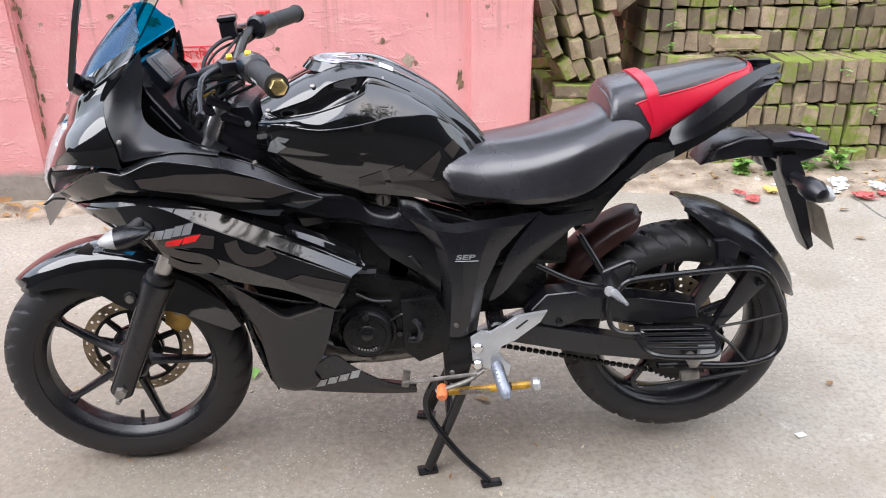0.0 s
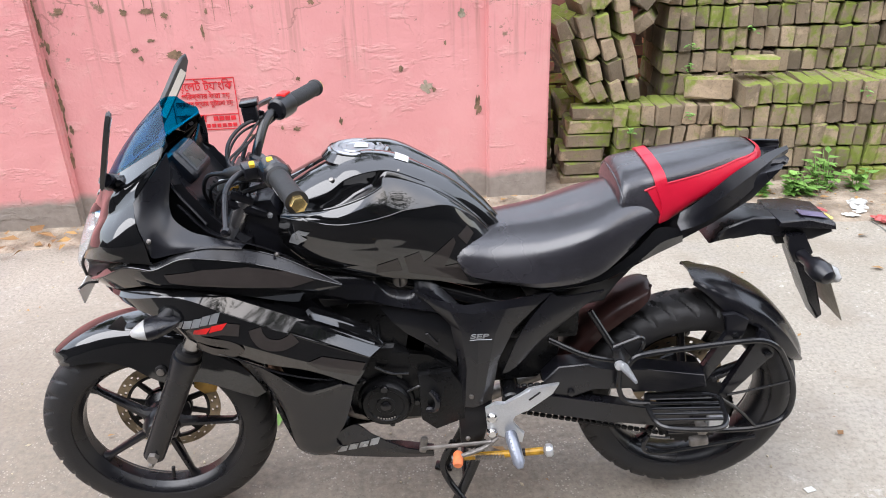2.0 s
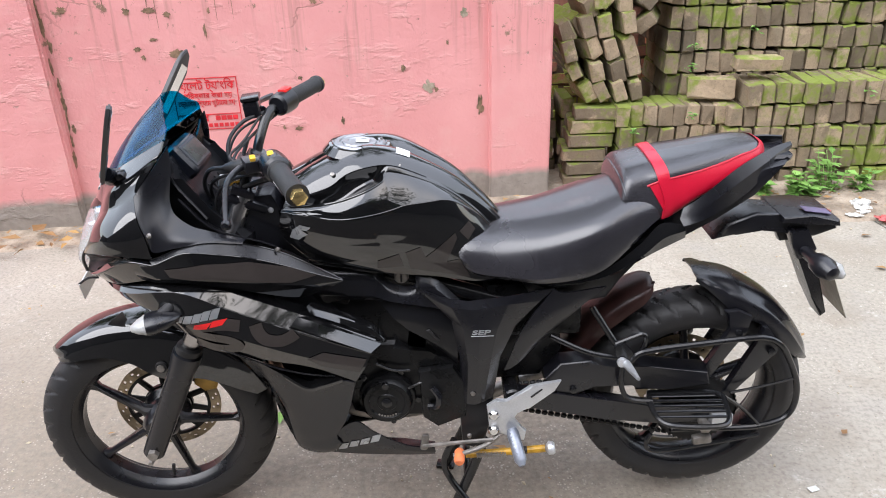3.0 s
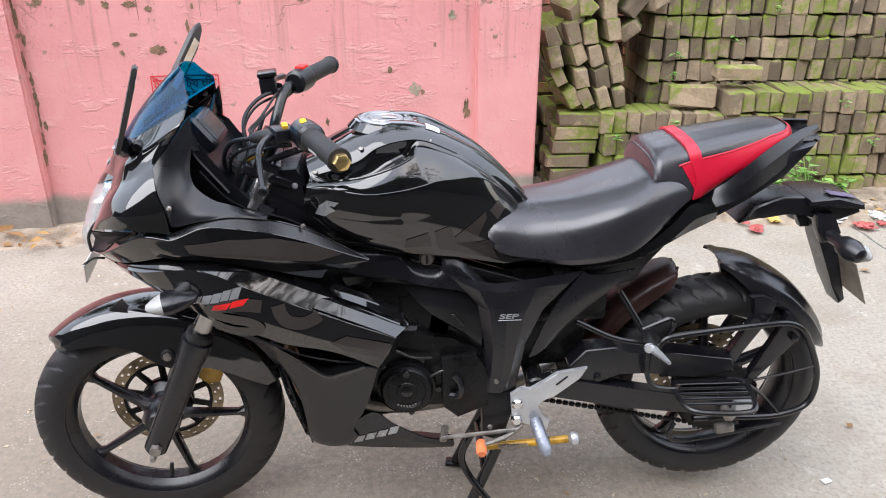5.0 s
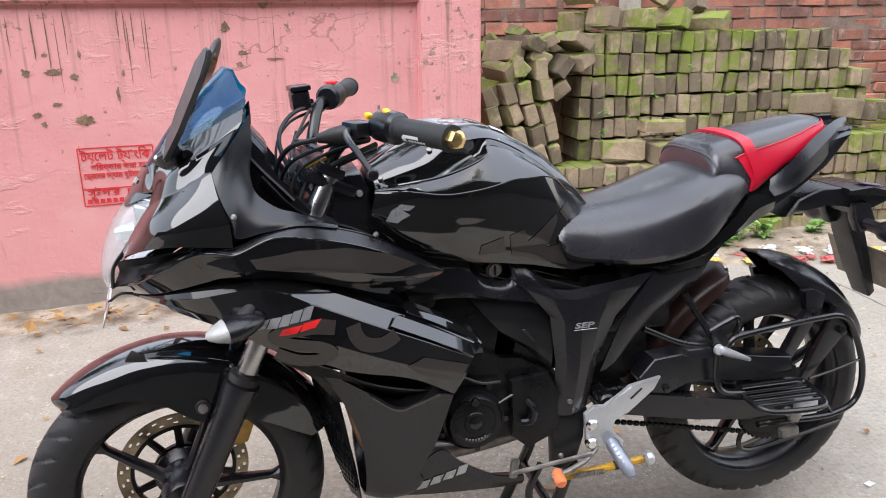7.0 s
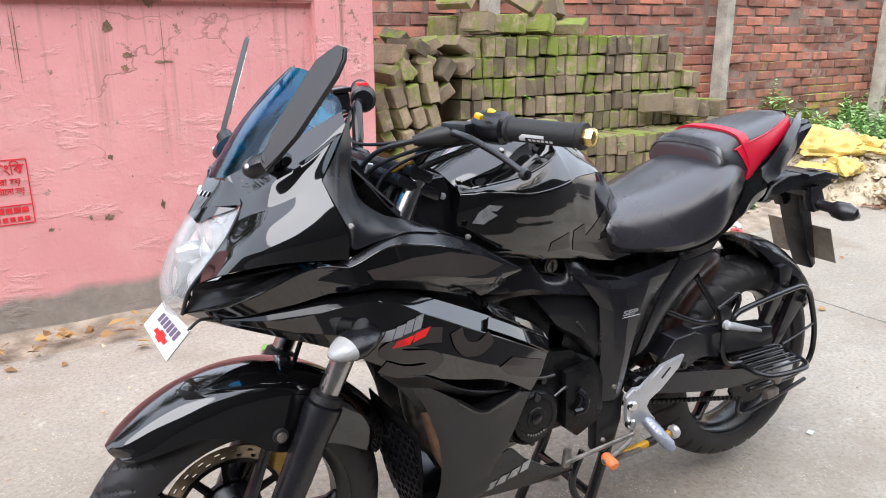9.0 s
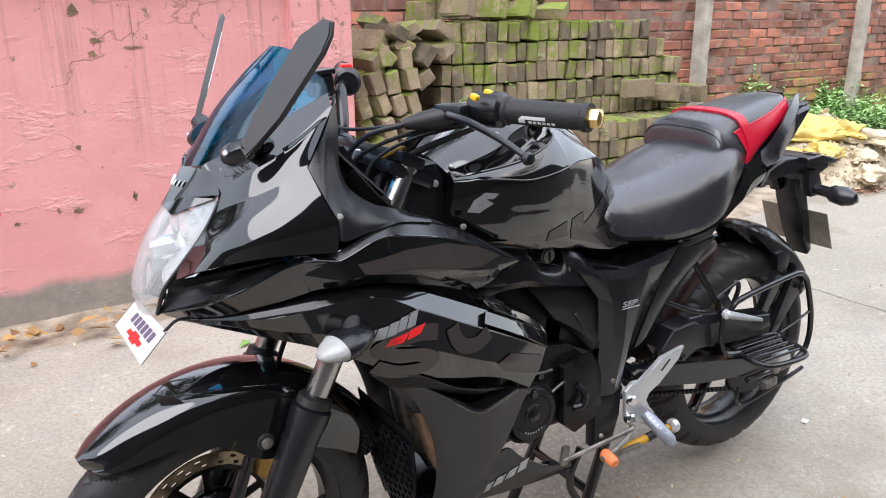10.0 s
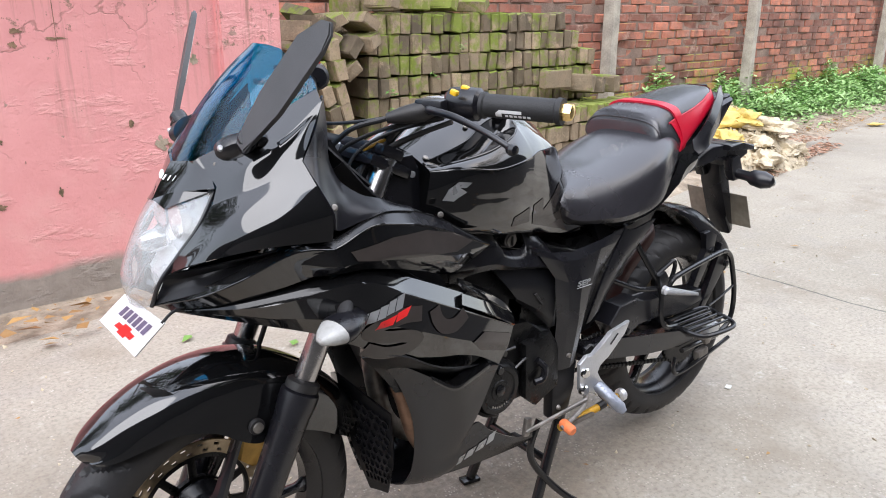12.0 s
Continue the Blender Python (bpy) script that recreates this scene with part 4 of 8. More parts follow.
sw = part("swing_arm", arm([(0.86, 0.425), (0.95, 0.418), (1.1, 0.39), (1.24, 0.362), (1.39, 0.352), (1.4, 0.32), (1.25, 0.31), (1.1, 0.335), (0.93, 0.372), (0.86, 0.385)], -0.118, -0.085), SATIN, bike, "satin black box-section swing arm")
part("arm_right", arm([(0.86, 0.425), (0.95, 0.418), (1.1, 0.39), (1.24, 0.362), (1.39, 0.352), (1.4, 0.32), (1.25, 0.31), (1.1, 0.335), (0.93, 0.372), (0.86, 0.385)], 0.085, 0.118), SATIN, sw)
part("pivot_bar", rod((0.88, -0.12, 0.405), (0.88, 0.12, 0.405), 0.022, 16), FRAME, sw)
part("axle", rod((RA.x, -0.15, RA.z), (RA.x, 0.15, RA.z), 0.011, 12), STEELD, sw)
part("chain_adjuster", box((0.05, 0.025, 0.034), pose(1.375, -0.128, 0.335), 0.005), ALU, sw)
part("axle_nut", lathe([(-0.014, 0.012), (-0.012, 0.016), (0.0, 0.016)], (RA.x, -0.138, RA.z), "y", 6), STEELD, sw)
cg = part("chain_guard", arm([(0.955, 0.452), (0.99, 0.492), (1.06, 0.498), (1.1, 0.475), (1.2, 0.476), (1.335, 0.458), (1.345, 0.42), (1.25, 0.412), (1.17, 0.412), (1.165, 0.432), (1.07, 0.432), (1.03, 0.402), (0.985, 0.41)], -0.112, -0.06, 0.006), SATIN, bike, "satin black chain guard")
part("guard_bolt", lathe([(-0.006, 0.004), (-0.005, 0.008), (0.004, 0.009)], (1.022, -0.114, 0.42), "y", 12), FRAME, cg)

# rear hugger over the tyre
rows = []
for a, hw, R, low in ((94, 0.05, 0.344, 0.333), (90, 0.064, 0.342, 0.318), (84, 0.072, 0.338, 0.292), (75, 0.076, 0.33, 0.266), (60, 0.077, 0.317, 0.262), (46, 0.076, 0.307, 0.258), (34, 0.068, 0.303, 0.258), (25, 0.048, 0.302, 0.27), (17, 0.014, 0.302, 0.296)):
    ca, sa = math.cos(radians(a)), math.sin(radians(a))
    def q(y, r):
        return (RA.x + r * ca, RA.y + y, RA.z + r * sa)
    f = (R - low) * 0.42
    rows.append([q(-hw, low), q(-hw * 0.99, low + (R - low) * 0.5), q(-hw * 0.82, R - min(0.018, f)), q(-hw * 0.5, R - 0.004), q(0, R), q(hw * 0.5, R - 0.004), q(hw * 0.82, R - min(0.018, f)), q(hw * 0.99, low + (R - low) * 0.5), q(hw, low)])
hg = part("rear_hugger", sheet(net(rows, 33, 44), 0.004), SATIN, bike, "satin black mudguard hugging the back tyre")
for s in (-1, 1):
    y0, y1 = (-0.082, -0.064) if s < 0 else (0.104, 0.122)
    part("hugger_stay", prism([(1.369, 0.6), (1.4, 0.602), (1.433, 0.585), (1.427, 0.545), (1.35, 0.412), (1.33, 0.4), (1.322, 0.428), (1.392, 0.549)], y0, y1, 0.006, 2), SATIN, hg, "flat black hugger stay")
    part("hugger_stay", prism([(1.462, 0.556), (1.478, 0.55), (1.51, 0.505), (1.507, 0.483), (1.41, 0.36), (1.388, 0.352), (1.39, 0.378), (1.464, 0.515)], y0 - 0.004 * s, y1 - 0.004 * s, 0.006, 2), SATIN, hg)
    for x, z in ((1.405, 0.545), (1.49, 0.49)):
        part("stay_bolt", lathe([(-0.006, 0.004), (-0.005, 0.0085), (0.003, 0.009)], (x, (y0 - 0.002) if s < 0 else y1, z), "y", 12), FRAME, hg)
rows = []
for a, hw, out, low in ((110, 0.024, 0.35, 0.34), (112, 0.047, 0.356, 0.327), (117, 0.06, 0.359, 0.316), (126, 0.064, 0.36, 0.311), (140, 0.064, 0.361, 0.311), (155, 0.062, 0.361, 0.311), (170, 0.058, 0.361, 0.311)):
    ca, sa = math.cos(radians(a)), math.sin(radians(a))
    def q(y, r):
        return (RA.x + r * ca, RA.y * 0.7 + y, RA.z + r * sa)
    rows.append([q(-hw, low), q(-hw * 0.98, (low + out) / 2), q(-hw * 0.8, out - 0.012), q(-hw * 0.45, out - 0.002), q(0, out), q(hw * 0.45, out - 0.002), q(hw * 0.8, out - 0.012), q(hw * 0.98, (low + out) / 2), q(hw, low)])
# this mudguard alone gets a reddish brown tone
part("inner_mudguard", sheet(net(rows, 29, 34), 0.004), BROWNP, bike, "inner mudguard ahead of the tyre, coloured reddish brown")

# engine and frame
eng = part("engine", prism([(0.5, 0.56), (0.61, 0.56), (0.68, 0.51), (0.76, 0.5), (0.8, 0.44), (0.79, 0.36), (0.73, 0.345), (0.55, 0.342), (0.5, 0.36), (0.485, 0.42)], -0.1, 0.1, 0.02, 3), ENGINE, bike, "black air-cooled single-cylinder engine")
part("crank_cover", lathe([(-0.15, 0.0), (-0.15, 0.022), (-0.148, 0.024), (-0.147, 0.041), (-0.15, 0.044), (-0.149, 0.054), (-0.144, 0.058), (-0.138, 0.06), (-0.136, 0.066), (-0.1, 0.07)], (0.583, 0.02, 0.41), "y", 48), ENGINE, eng, "round black engine side cover")
part("cover_cap", lathe([(-0.156, 0.0), (-0.156, 0.008), (-0.153, 0.0125), (-0.148, 0.013)], (0.583, 0.02, 0.41), "y", 20), FRAME, eng)
part("cover_screw", lathe([(-0.153, 0.0), (-0.153, 0.008), (-0.15, 0.01), (-0.14, 0.011)], (0.582, 0.02, 0.457), "y", 16), FRAME, eng)
for k in range(7):
    part("cover_mark", box((0.004, 0.0012, 0.0045), pose(0.563 + 0.0065 * k, -0.1305, 0.372 + 0.0006 * (k - 3) ** 2), 0.0004, 1), STEELD, eng)
for k in range(5):
    a = radians(-10 + 72 * k)
    part("cover_bolt", lathe([(-0.126, 0.004), (-0.126, 0.007), (-0.11, 0.007)], (0.583 + 0.074 * math.cos(a), 0.02, 0.41 + 0.074 * math.sin(a)), "y", 8), FRAME, eng)
part("cover_rib", tube([(0.562, -0.106, 0.505), (0.6, -0.112, 0.49), (0.64, -0.11, 0.487)], 0.004, 14, 8), FRAME, eng)
part("cover_rib", tube([(0.636, -0.118, 0.442), (0.665, -0.12, 0.458), (0.69, -0.12, 0.462), (0.744, -0.116, 0.486)], 0.004, 18, 8), FRAME, eng)
part("breather_hose", tube([(0.6, -0.075, 0.6), (0.615, -0.085, 0.55), (0.65, -0.09, 0.52), (0.7, -0.085, 0.51)], 0.005, 20, 8), ENGINE, eng)
part("breather_hose", tube([(0.58, -0.075, 0.64), (0.575, -0.088, 0.58), (0.6, -0.09, 0.53)], 0.005, 20, 8), ENGINE, eng)
part("carburettor", box((0.07, 0.07, 0.08), pose(0.66, -0.05, 0.56, 0, 10, 0), 0.014), STEELD, eng)
part("sprocket_cover", prism([(0.66, 0.49), (0.74, 0.5), (0.77, 0.45), (0.77, 0.36), (0.7, 0.33), (0.665, 0.36)], -0.125, -0.1, 0.01, 2), ENGINE, eng)
part("clutch_arm", tube([(0.69, -0.13, 0.45), (0.705, -0.14, 0.43), (0.7, -0.14, 0.405), (0.68, -0.135, 0.4)], 0.008, 14, 8), SATIN, eng)
for k in range(9):
    part("cooling_fin", box((0.19, 0.14, 0.006), pose(0.52 - 0.006 * k, 0, 0.565 + 0.014 * k, 0, 20, 0), 0.002, 1), ENGINE, eng)
part("cylinder_head", box((0.15, 0.19, 0.07), pose(0.45, 0, 0.71, 0, 20, 0), 0.012), ENGINE, eng)
part("cam_chest", prism([(0.44, 0.7), (0.6, 0.7), (0.7, 0.65), (0.8, 0.6), (0.8, 0.48), (0.47, 0.5)], -0.085, 0.085, 0.02, 2), ENGINE, eng)
part("air_box", prism([(0.83, 0.6), (0.99, 0.6), (1.0, 0.5), (0.95, 0.43), (0.83, 0.42)], -0.068, 0.068, 0.02, 2), ENGINE, eng)
ex = part("exhaust_pipe", tube([(0.42, 0.03, 0.68), (0.36, 0.02, 0.58), (0.37, 0.02, 0.42), (0.43, 0.04, 0.3), (0.56, 0.06, 0.24), (0.8, 0.1, 0.25), (1.0, 0.15, 0.3)], 0.02, 40, 14), STEELD, bike, "dull brownish exhaust header pipe")
part("silencer", turned([(0, 0.03), (0.08, 0.05), (0.9, 0.055), (1, 0.04)], (0.98, 0.15, 0.3), (1.38, 0.19, 0.42), 24), ENGINE, ex)

for s in (-1, 1):
    f = s
    spar = part("frame_cover", creased([[(0.44, s * 0.088, 0.772), (0.512, s * 0.1, 0.764), (0.57, s * 0.1, 0.762), (0.59, s * 0.098, 0.735), (0.61, s * 0.098, 0.712), (0.645, s * 0.1, 0.702), (0.664, s * 0.1, 0.71), (0.662, s * 0.098, 0.738), (0.7, s * 0.1, 0.728), (0.765, s * 0.1, 0.66)],
                                   [(0.44, s * 0.112, 0.752), (0.512, s * 0.118, 0.742), (0.566, s * 0.118, 0.738), (0.586, s * 0.116, 0.722), (0.606, s * 0.116, 0.7), (0.645, s * 0.117, 0.69), (0.67, s * 0.117, 0.696), (0.675, s * 0.116, 0.712), (0.705, s * 0.116, 0.704), (0.762, s * 0.114, 0.648)],
                                   [(0.45, s * 0.118, 0.7), (0.512, s * 0.124, 0.698), (0.566, s * 0.125, 0.694), (0.6, s * 0.125, 0.682), (0.63, s * 0.125, 0.674), (0.66, s * 0.124, 0.668), (0.68, s * 0.124, 0.664), (0.7, s * 0.123, 0.66), (0.73, s * 0.121, 0.652), (0.76, s * 0.118, 0.64)],
                                   [(0.46, s * 0.11, 0.672), (0.512, s * 0.116, 0.682), (0.567, s * 0.117, 0.68), (0.6, s * 0.117, 0.673), (0.63, s * 0.117, 0.668), (0.66, s * 0.116, 0.662), (0.68, s * 0.116, 0.658), (0.7, s * 0.115, 0.654), (0.73, s * 0.114, 0.646), (0.76, s * 0.112, 0.634)]], 60, 4, 0.005 * s), SATIN, bike, "satin black frame cover panel with a notch")
    part("lower_infill", creased([[(0.575, s * 0.104, 0.676), (0.65, s * 0.108, 0.664), (0.758, s * 0.106, 0.634)],
                                  [(0.61, s * 0.116, 0.632), (0.68, s * 0.119, 0.62), (0.752, s * 0.117, 0.6)],
                                  [(0.64, s * 0.112, 0.598), (0.7, s * 0.115, 0.56), (0.752, s * 0.115, 0.52)],
                                  [(0.645, s * 0.1, 0.59), (0.7, s * 0.104, 0.548), (0.752, s * 0.106, 0.498)]], 20, 4, 0.004 * s), MATTE, bike, "matte black triangular frame infill")
    part("infill_slot", prism([(0.682, 0.6), (0.69, 0.602), (0.712, 0.572), (0.708, 0.57)], s * 0.118, s * 0.1215, 0.001, 1), RUBBER, spar)
    yc = part("side_cover", faceted([[(0.655, s * 0.118, 0.712), (0.715, s * 0.13, 0.69), (0.775, s * 0.135, 0.68), (0.87, s * 0.135, 0.69), (0.968, s * 0.125, 0.70)],
                                   [(0.69, s * 0.125, 0.685), (0.74, s * 0.14, 0.668), (0.79, s * 0.145, 0.662), (0.865, s * 0.142, 0.672), (0.935, s * 0.13, 0.672)],
                                   [(0.74, s * 0.125, 0.625), (0.765, s * 0.143, 0.615), (0.80, s * 0.15, 0.61), (0.84, s * 0.145, 0.61), (0.882, s * 0.13, 0.612)],
                                   [(0.757, s * 0.12, 0.52), (0.775, s * 0.14, 0.515), (0.80, s * 0.146, 0.515), (0.825, s * 0.14, 0.52), (0.848, s * 0.125, 0.525)],
                                   [(0.756, s * 0.115, 0.398), (0.77, s * 0.13, 0.4), (0.79, s * 0.136, 0.402), (0.81, s * 0.13, 0.405), (0.833, s * 0.115, 0.408)]], 5, 0.006 * s), SATIN, bike, "satin black Y-shaped side cover", 9)
    part("cover_bolt", lathe([(-0.004, 0.005), (0.004, 0.007)], (0.785, s * 0.137, 0.435), "y", 10), STEELD, yc)
    low = part("frame_plate", prism([(0.752, 0.395), (0.834, 0.402), (0.825, 0.34), (0.812, 0.28), (0.785, 0.262), (0.758, 0.272)], s * 0.09, s * 0.122, 0.008, 2), MATTE, bike, "black frame plate behind the foot rest")
    part("plate_bolt", lathe([(-0.004, 0.004), (0.004, 0.007)], (0.775, s * 0.124, 0.3), "y", 10), STEELD, low)
    part("tail_frame_cover", patch([[(0.965, s * 0.128, 0.7), (0.99, s * 0.13, 0.69), (1.08, s * 0.125, 0.7)],
                               [(0.9, s * 0.132, 0.605), (0.94, s * 0.134, 0.615), (1.03, s * 0.125, 0.655)],
                               [(0.858, s * 0.12, 0.485), (0.885, s * 0.122, 0.5), (0.95, s * 0.115, 0.57)]], 8, 10, 0.006 * s), SATIN, bike, "satin black frame strut cover")
part("frame_tube", rod((0.42, -0.06, 0.78), (0.9, -0.07, 0.63), 0.02), FRAME, bike)
part("frame_tube", rod((0.42, 0.06, 0.78), (0.9, 0.07, 0.63), 0.02), FRAME, bike)
part("frame_recess", prism([(0.555, 0.77), (0.69, 0.75), (0.69, 0.69), (0.6, 0.68), (0.56, 0.72)], -0.08, 0.08, 0.01, 2), MATTE, bike)
plug = part("frame_plug", turned([(0, 0.016), (0.85, 0.0165), (0.9, 0.014), (1, 0.013)], (0.632, -0.07, 0.726), (0.632, -0.1, 0.724), 20), STEELD, bike, "small round metal plug in the frame cover recess")
part("plug_bar", box((0.004, 0.004, 0.02), pose(0.632, -0.1015, 0.724), 0.001, 1), RUBBER, plug)
part("under_seat_liner", prism([(0.88, 0.73), (0.98, 0.722), (1.08, 0.742), (1.16, 0.8), (1.2, 0.83), (1.2, 0.8), (1.13, 0.72), (1.09, 0.655), (1.02, 0.64), (0.92, 0.66)], -0.095, 0.095, 0.012, 2), MATTE, bike, "black liner under the seat")
part("battery_box", box((0.22, 0.16, 0.14), pose(0.93, 0, 0.62), 0.015), ENGINE, bike)
part("shock_absorber", turned([(0, 0.02), (0.05, 0.032), (0.9, 0.03), (1, 0.018)], (0.98, 0, 0.42), (0.93, 0, 0.65), 16), FRAME, bike)

# fuel tank: bands between crease lines, each band hollow or swelling
TROWS = [
    [(0.395, 0, 0.93), (0.45, 0, 0.965), (0.5, 0, 0.99), (0.535, 0, 1), (0.575, 0, 1.001), (0.623, 0, 0.992), (0.678, 0, 0.967), (0.745, 0, 0.926), (0.806, 0, 0.871), (0.85, 0, 0.818)],
    [(0.4, -0.1, 0.914), (0.452, -0.112, 0.932), (0.499, -0.114, 0.949), (0.533, -0.11, 0.972), (0.575, -0.105, 0.984), (0.623, -0.096, 0.984), (0.678, -0.084, 0.96), (0.745, -0.066, 0.918), (0.806, -0.047, 0.858), (0.848, -0.038, 0.808)],
    [(0.398, -0.124, 0.907), (0.462, -0.15, 0.92), (0.517, -0.155, 0.93), (0.572, -0.147, 0.946), (0.607, -0.127, 0.96), (0.615, -0.108, 0.973), (0.669, -0.094, 0.956), (0.74, -0.074, 0.916), (0.803, -0.053, 0.855), (0.848, -0.046, 0.801)],
    [(0.395, -0.134, 0.9), (0.451, -0.166, 0.907), (0.515, -0.177, 0.9), (0.575, -0.171, 0.903), (0.62, -0.157, 0.908), (0.652, -0.143, 0.913), (0.69, -0.126, 0.911), (0.744, -0.1, 0.904), (0.797, -0.071, 0.86), (0.846, -0.062, 0.793)],
    [(0.386, -0.134, 0.85), (0.44, -0.158, 0.852), (0.51, -0.17, 0.846), (0.575, -0.166, 0.842), (0.63, -0.153, 0.84), (0.665, -0.142, 0.838), (0.705, -0.129, 0.834), (0.755, -0.11, 0.818), (0.805, -0.094, 0.78), (0.848, -0.084, 0.742)],
    [(0.386, -0.126, 0.822), (0.44, -0.143, 0.806), (0.51, -0.152, 0.795), (0.575, -0.149, 0.789), (0.63, -0.14, 0.785), (0.665, -0.132, 0.781), (0.705, -0.122, 0.775), (0.755, -0.108, 0.758), (0.805, -0.098, 0.737), (0.848, -0.09, 0.722)],
    [(0.402, -0.118, 0.808), (0.44, -0.129, 0.784), (0.51, -0.134, 0.77), (0.575, -0.134, 0.757), (0.63, -0.128, 0.749), (0.665, -0.122, 0.742), (0.705, -0.114, 0.734), (0.755, -0.107, 0.721), (0.805, -0.102, 0.711), (0.848, -0.092, 0.707)],
    [(0.41, 0, 0.8), (0.44, 0, 0.776), (0.51, 0, 0.76), (0.575, 0, 0.748), (0.63, 0, 0.74), (0.665, 0, 0.734), (0.705, 0, 0.726), (0.755, 0, 0.714), (0.805, 0, 0.705), (0.848, 0, 0.7)],
]
SWELL = (0.016, -0.026, 0.003, 0.003, 0.002, 0.002, 0.0)


def tank_skin(nu=110, sub=12):
    rows = [crom(c, nu, True) for c in TROWS]
    u = np.linspace(0, 1, nu)
    dish = np.clip((0.55 - u) / 0.12, 0, 1) * np.clip(u / 0.08, 0, 1)
    out = []
    for k, (a, b) in enumerate(zip(rows, rows[1:])):
        n = np.cross(np.gradient(a, axis=0), b - a)
        n /= np.linalg.norm(n, axis=1, keepdims=True) + 1e-12
        n *= np.where(n[:, 1:2] - 0.4 * n[:, 2:3] > 0, -1, 1)
        amount = SWELL[k] * dish + 0.001 * (1 - dish) if k == 1 else SWELL[k] * np.ones(nu)
        for t in np.linspace(0, 1, sub, endpoint=False):
            out.append(a + (b - a) * t + n * (amount * 4 * t * (1 - t))[:, None])
    out.append(rows[-1])
    return np.array(out)


TG = tank_skin()
left = TG.transpose(1, 0, 2)
ring = np.concatenate([left, (left * (1, -1, 1))[:, ::-1][:, 1:-1]], 1)
bm = bmesh.new()
vs = [[bm.verts.new(p) for p in row] for row in ring]
for a, b in zip(vs, vs[1:]):
    for j in range(len(a)):
        bm.faces.new((a[j], a[(j + 1) % len(a)], b[(j + 1) % len(a)], b[j]))
bm.faces.new(vs[0])
bm.faces.new(vs[-1][::-1])
tank = part("fuel_tank", bm, GLOSS, bike, "glossy black sculpted fuel tank", 14)
cap = part("filler_cap", lathe([(-0.01, 0.056), (0.002, 0.056), (0.005, 0.052), (0.005, 0.044), (0.002, 0.042), (0.002, 0.038), (0.005, 0.036), (0.005, 0.026), (0.003, 0.024), (0.003, 0.0)], (0, 0, 0), "z", 36), CAPM, tank, "grey metal round fuel filler cap")
cap.data.transform(pose(0.553, 0, 1.004, 0, 3, 0))
part("cap_ring", lathe([(0.0, 0.057), (0.002, 0.06), (0.001, 0.066), (-0.014, 0.08)], (0, 0, 0), "z", 40), GLOSS, cap).data.transform(pose(0.553, 0, 1.004, 0, 3, 0))
part("key_flap", box((0.03, 0.02, 0.003), pose(0.56, 0, 1.009, 0, 3, 0), 0.001, 1), CHROME, cap)
for k in range(6):
    a = radians(15 + 60 * k)
    part("cap_screw", lathe([(0.0, 0.0028), (0.0065, 0.0028)], (0, 0, 0), "z", 8), STEELD, cap).data.transform(pose(0.553 + 0.048 * math.cos(a), 0.048 * math.sin(a), 1.004, 0, 3, 0))
lab = bmesh.new()
q = [[TG[j][i] + np.array((0, -0.0006, 0.0014)) for i in range(62, 69)] for j in range(3, 9)]
vq = [[lab.verts.new(p) for p in row] for row in q]
for a, b in zip(vq, vq[1:]):
    for k in range(6):
        lab.faces.new((a[k], a[k + 1], b[k + 1], b[k]))
part("caution_label", lab, WHITEP, tank, "small white caution sticker")
both("tank_crease", lambda: tube([tuple(p) for p in TG[24][4:60:3]], 0.0036, 80, 8, r1=0.0018), GLOSS, tank)
both("tank_crease", lambda: tube([tuple(p) for p in TG[36][6:92:5]], 0.0016, 70, 8), GLOSS, tank)
both("tank_crease", lambda: tube([tuple(p) for p in TG[12][4:80:4]], 0.0018, 60, 8), GLOSS, tank)
for x, y, z in ((0.503, -0.1, 0.969), (0.64, -0.086, 0.979), (0.41, -0.1, 0.922)):
    part("tank_bolt", turned([(0, 0.0052), (0.7, 0.0048), (1, 0.0025)], (x, y, z), (x, y - 0.002, z + 0.003), 10), STEELD, tank)
infill = part("tank_front_infill", prism([(0.3, 0.93), (0.375, 0.935), (0.392, 0.9), (0.388, 0.83), (0.4, 0.81), (0.34, 0.79), (0.3, 0.83)], -0.112, 0.112, 0.008, 2), SATIN, bike, "black infill panel in front of the tank")
part("infill_screw", lathe([(-0.003, 0.003), (-0.002, 0.006), (0.002, 0.006)], (0.37, -0.114, 0.9), "y", 12), ALU, infill)

# seats
SEAT = [
    (0.76, [(0, 0.8), (0.06, 0.799), (0.096, 0.797), (0.109, 0.789), (0.107, 0.777), (0, 0.77)]),
    (0.768, [(0, 0.812), (0.06, 0.811), (0.098, 0.805), (0.115, 0.786), (0.112, 0.76), (0, 0.75)]),
    (0.79, [(0, 0.822), (0.06, 0.82), (0.1, 0.808), (0.121, 0.78), (0.118, 0.738), (0, 0.728)]),
    (0.85, [(0, 0.828), (0.06, 0.825), (0.108, 0.806), (0.133, 0.768), (0.127, 0.728), (0, 0.718)]),
    (0.95, [(0, 0.842), (0.07, 0.84), (0.13, 0.815), (0.15, 0.765), (0.142, 0.722), (0, 0.71)]),
    (1.05, [(0, 0.87), (0.08, 0.868), (0.137, 0.845), (0.152, 0.79), (0.138, 0.735), (0, 0.72)]),
    (1.12, [(0, 0.895), (0.075, 0.89), (0.117, 0.868), (0.128, 0.825), (0.12, 0.785), (0, 0.77)]),
    (1.19, [(0, 0.9), (0.06, 0.895), (0.085, 0.88), (0.094, 0.86), (0.09, 0.845), (0, 0.83)]),
]
rider = part("rider_seat", loft_body(SEAT, 44, 24), SEATM, bike, "black vinyl rider seat with dusty specks")
hs = half_loft(SEAT, 60, 40)
bm = bmesh.new()
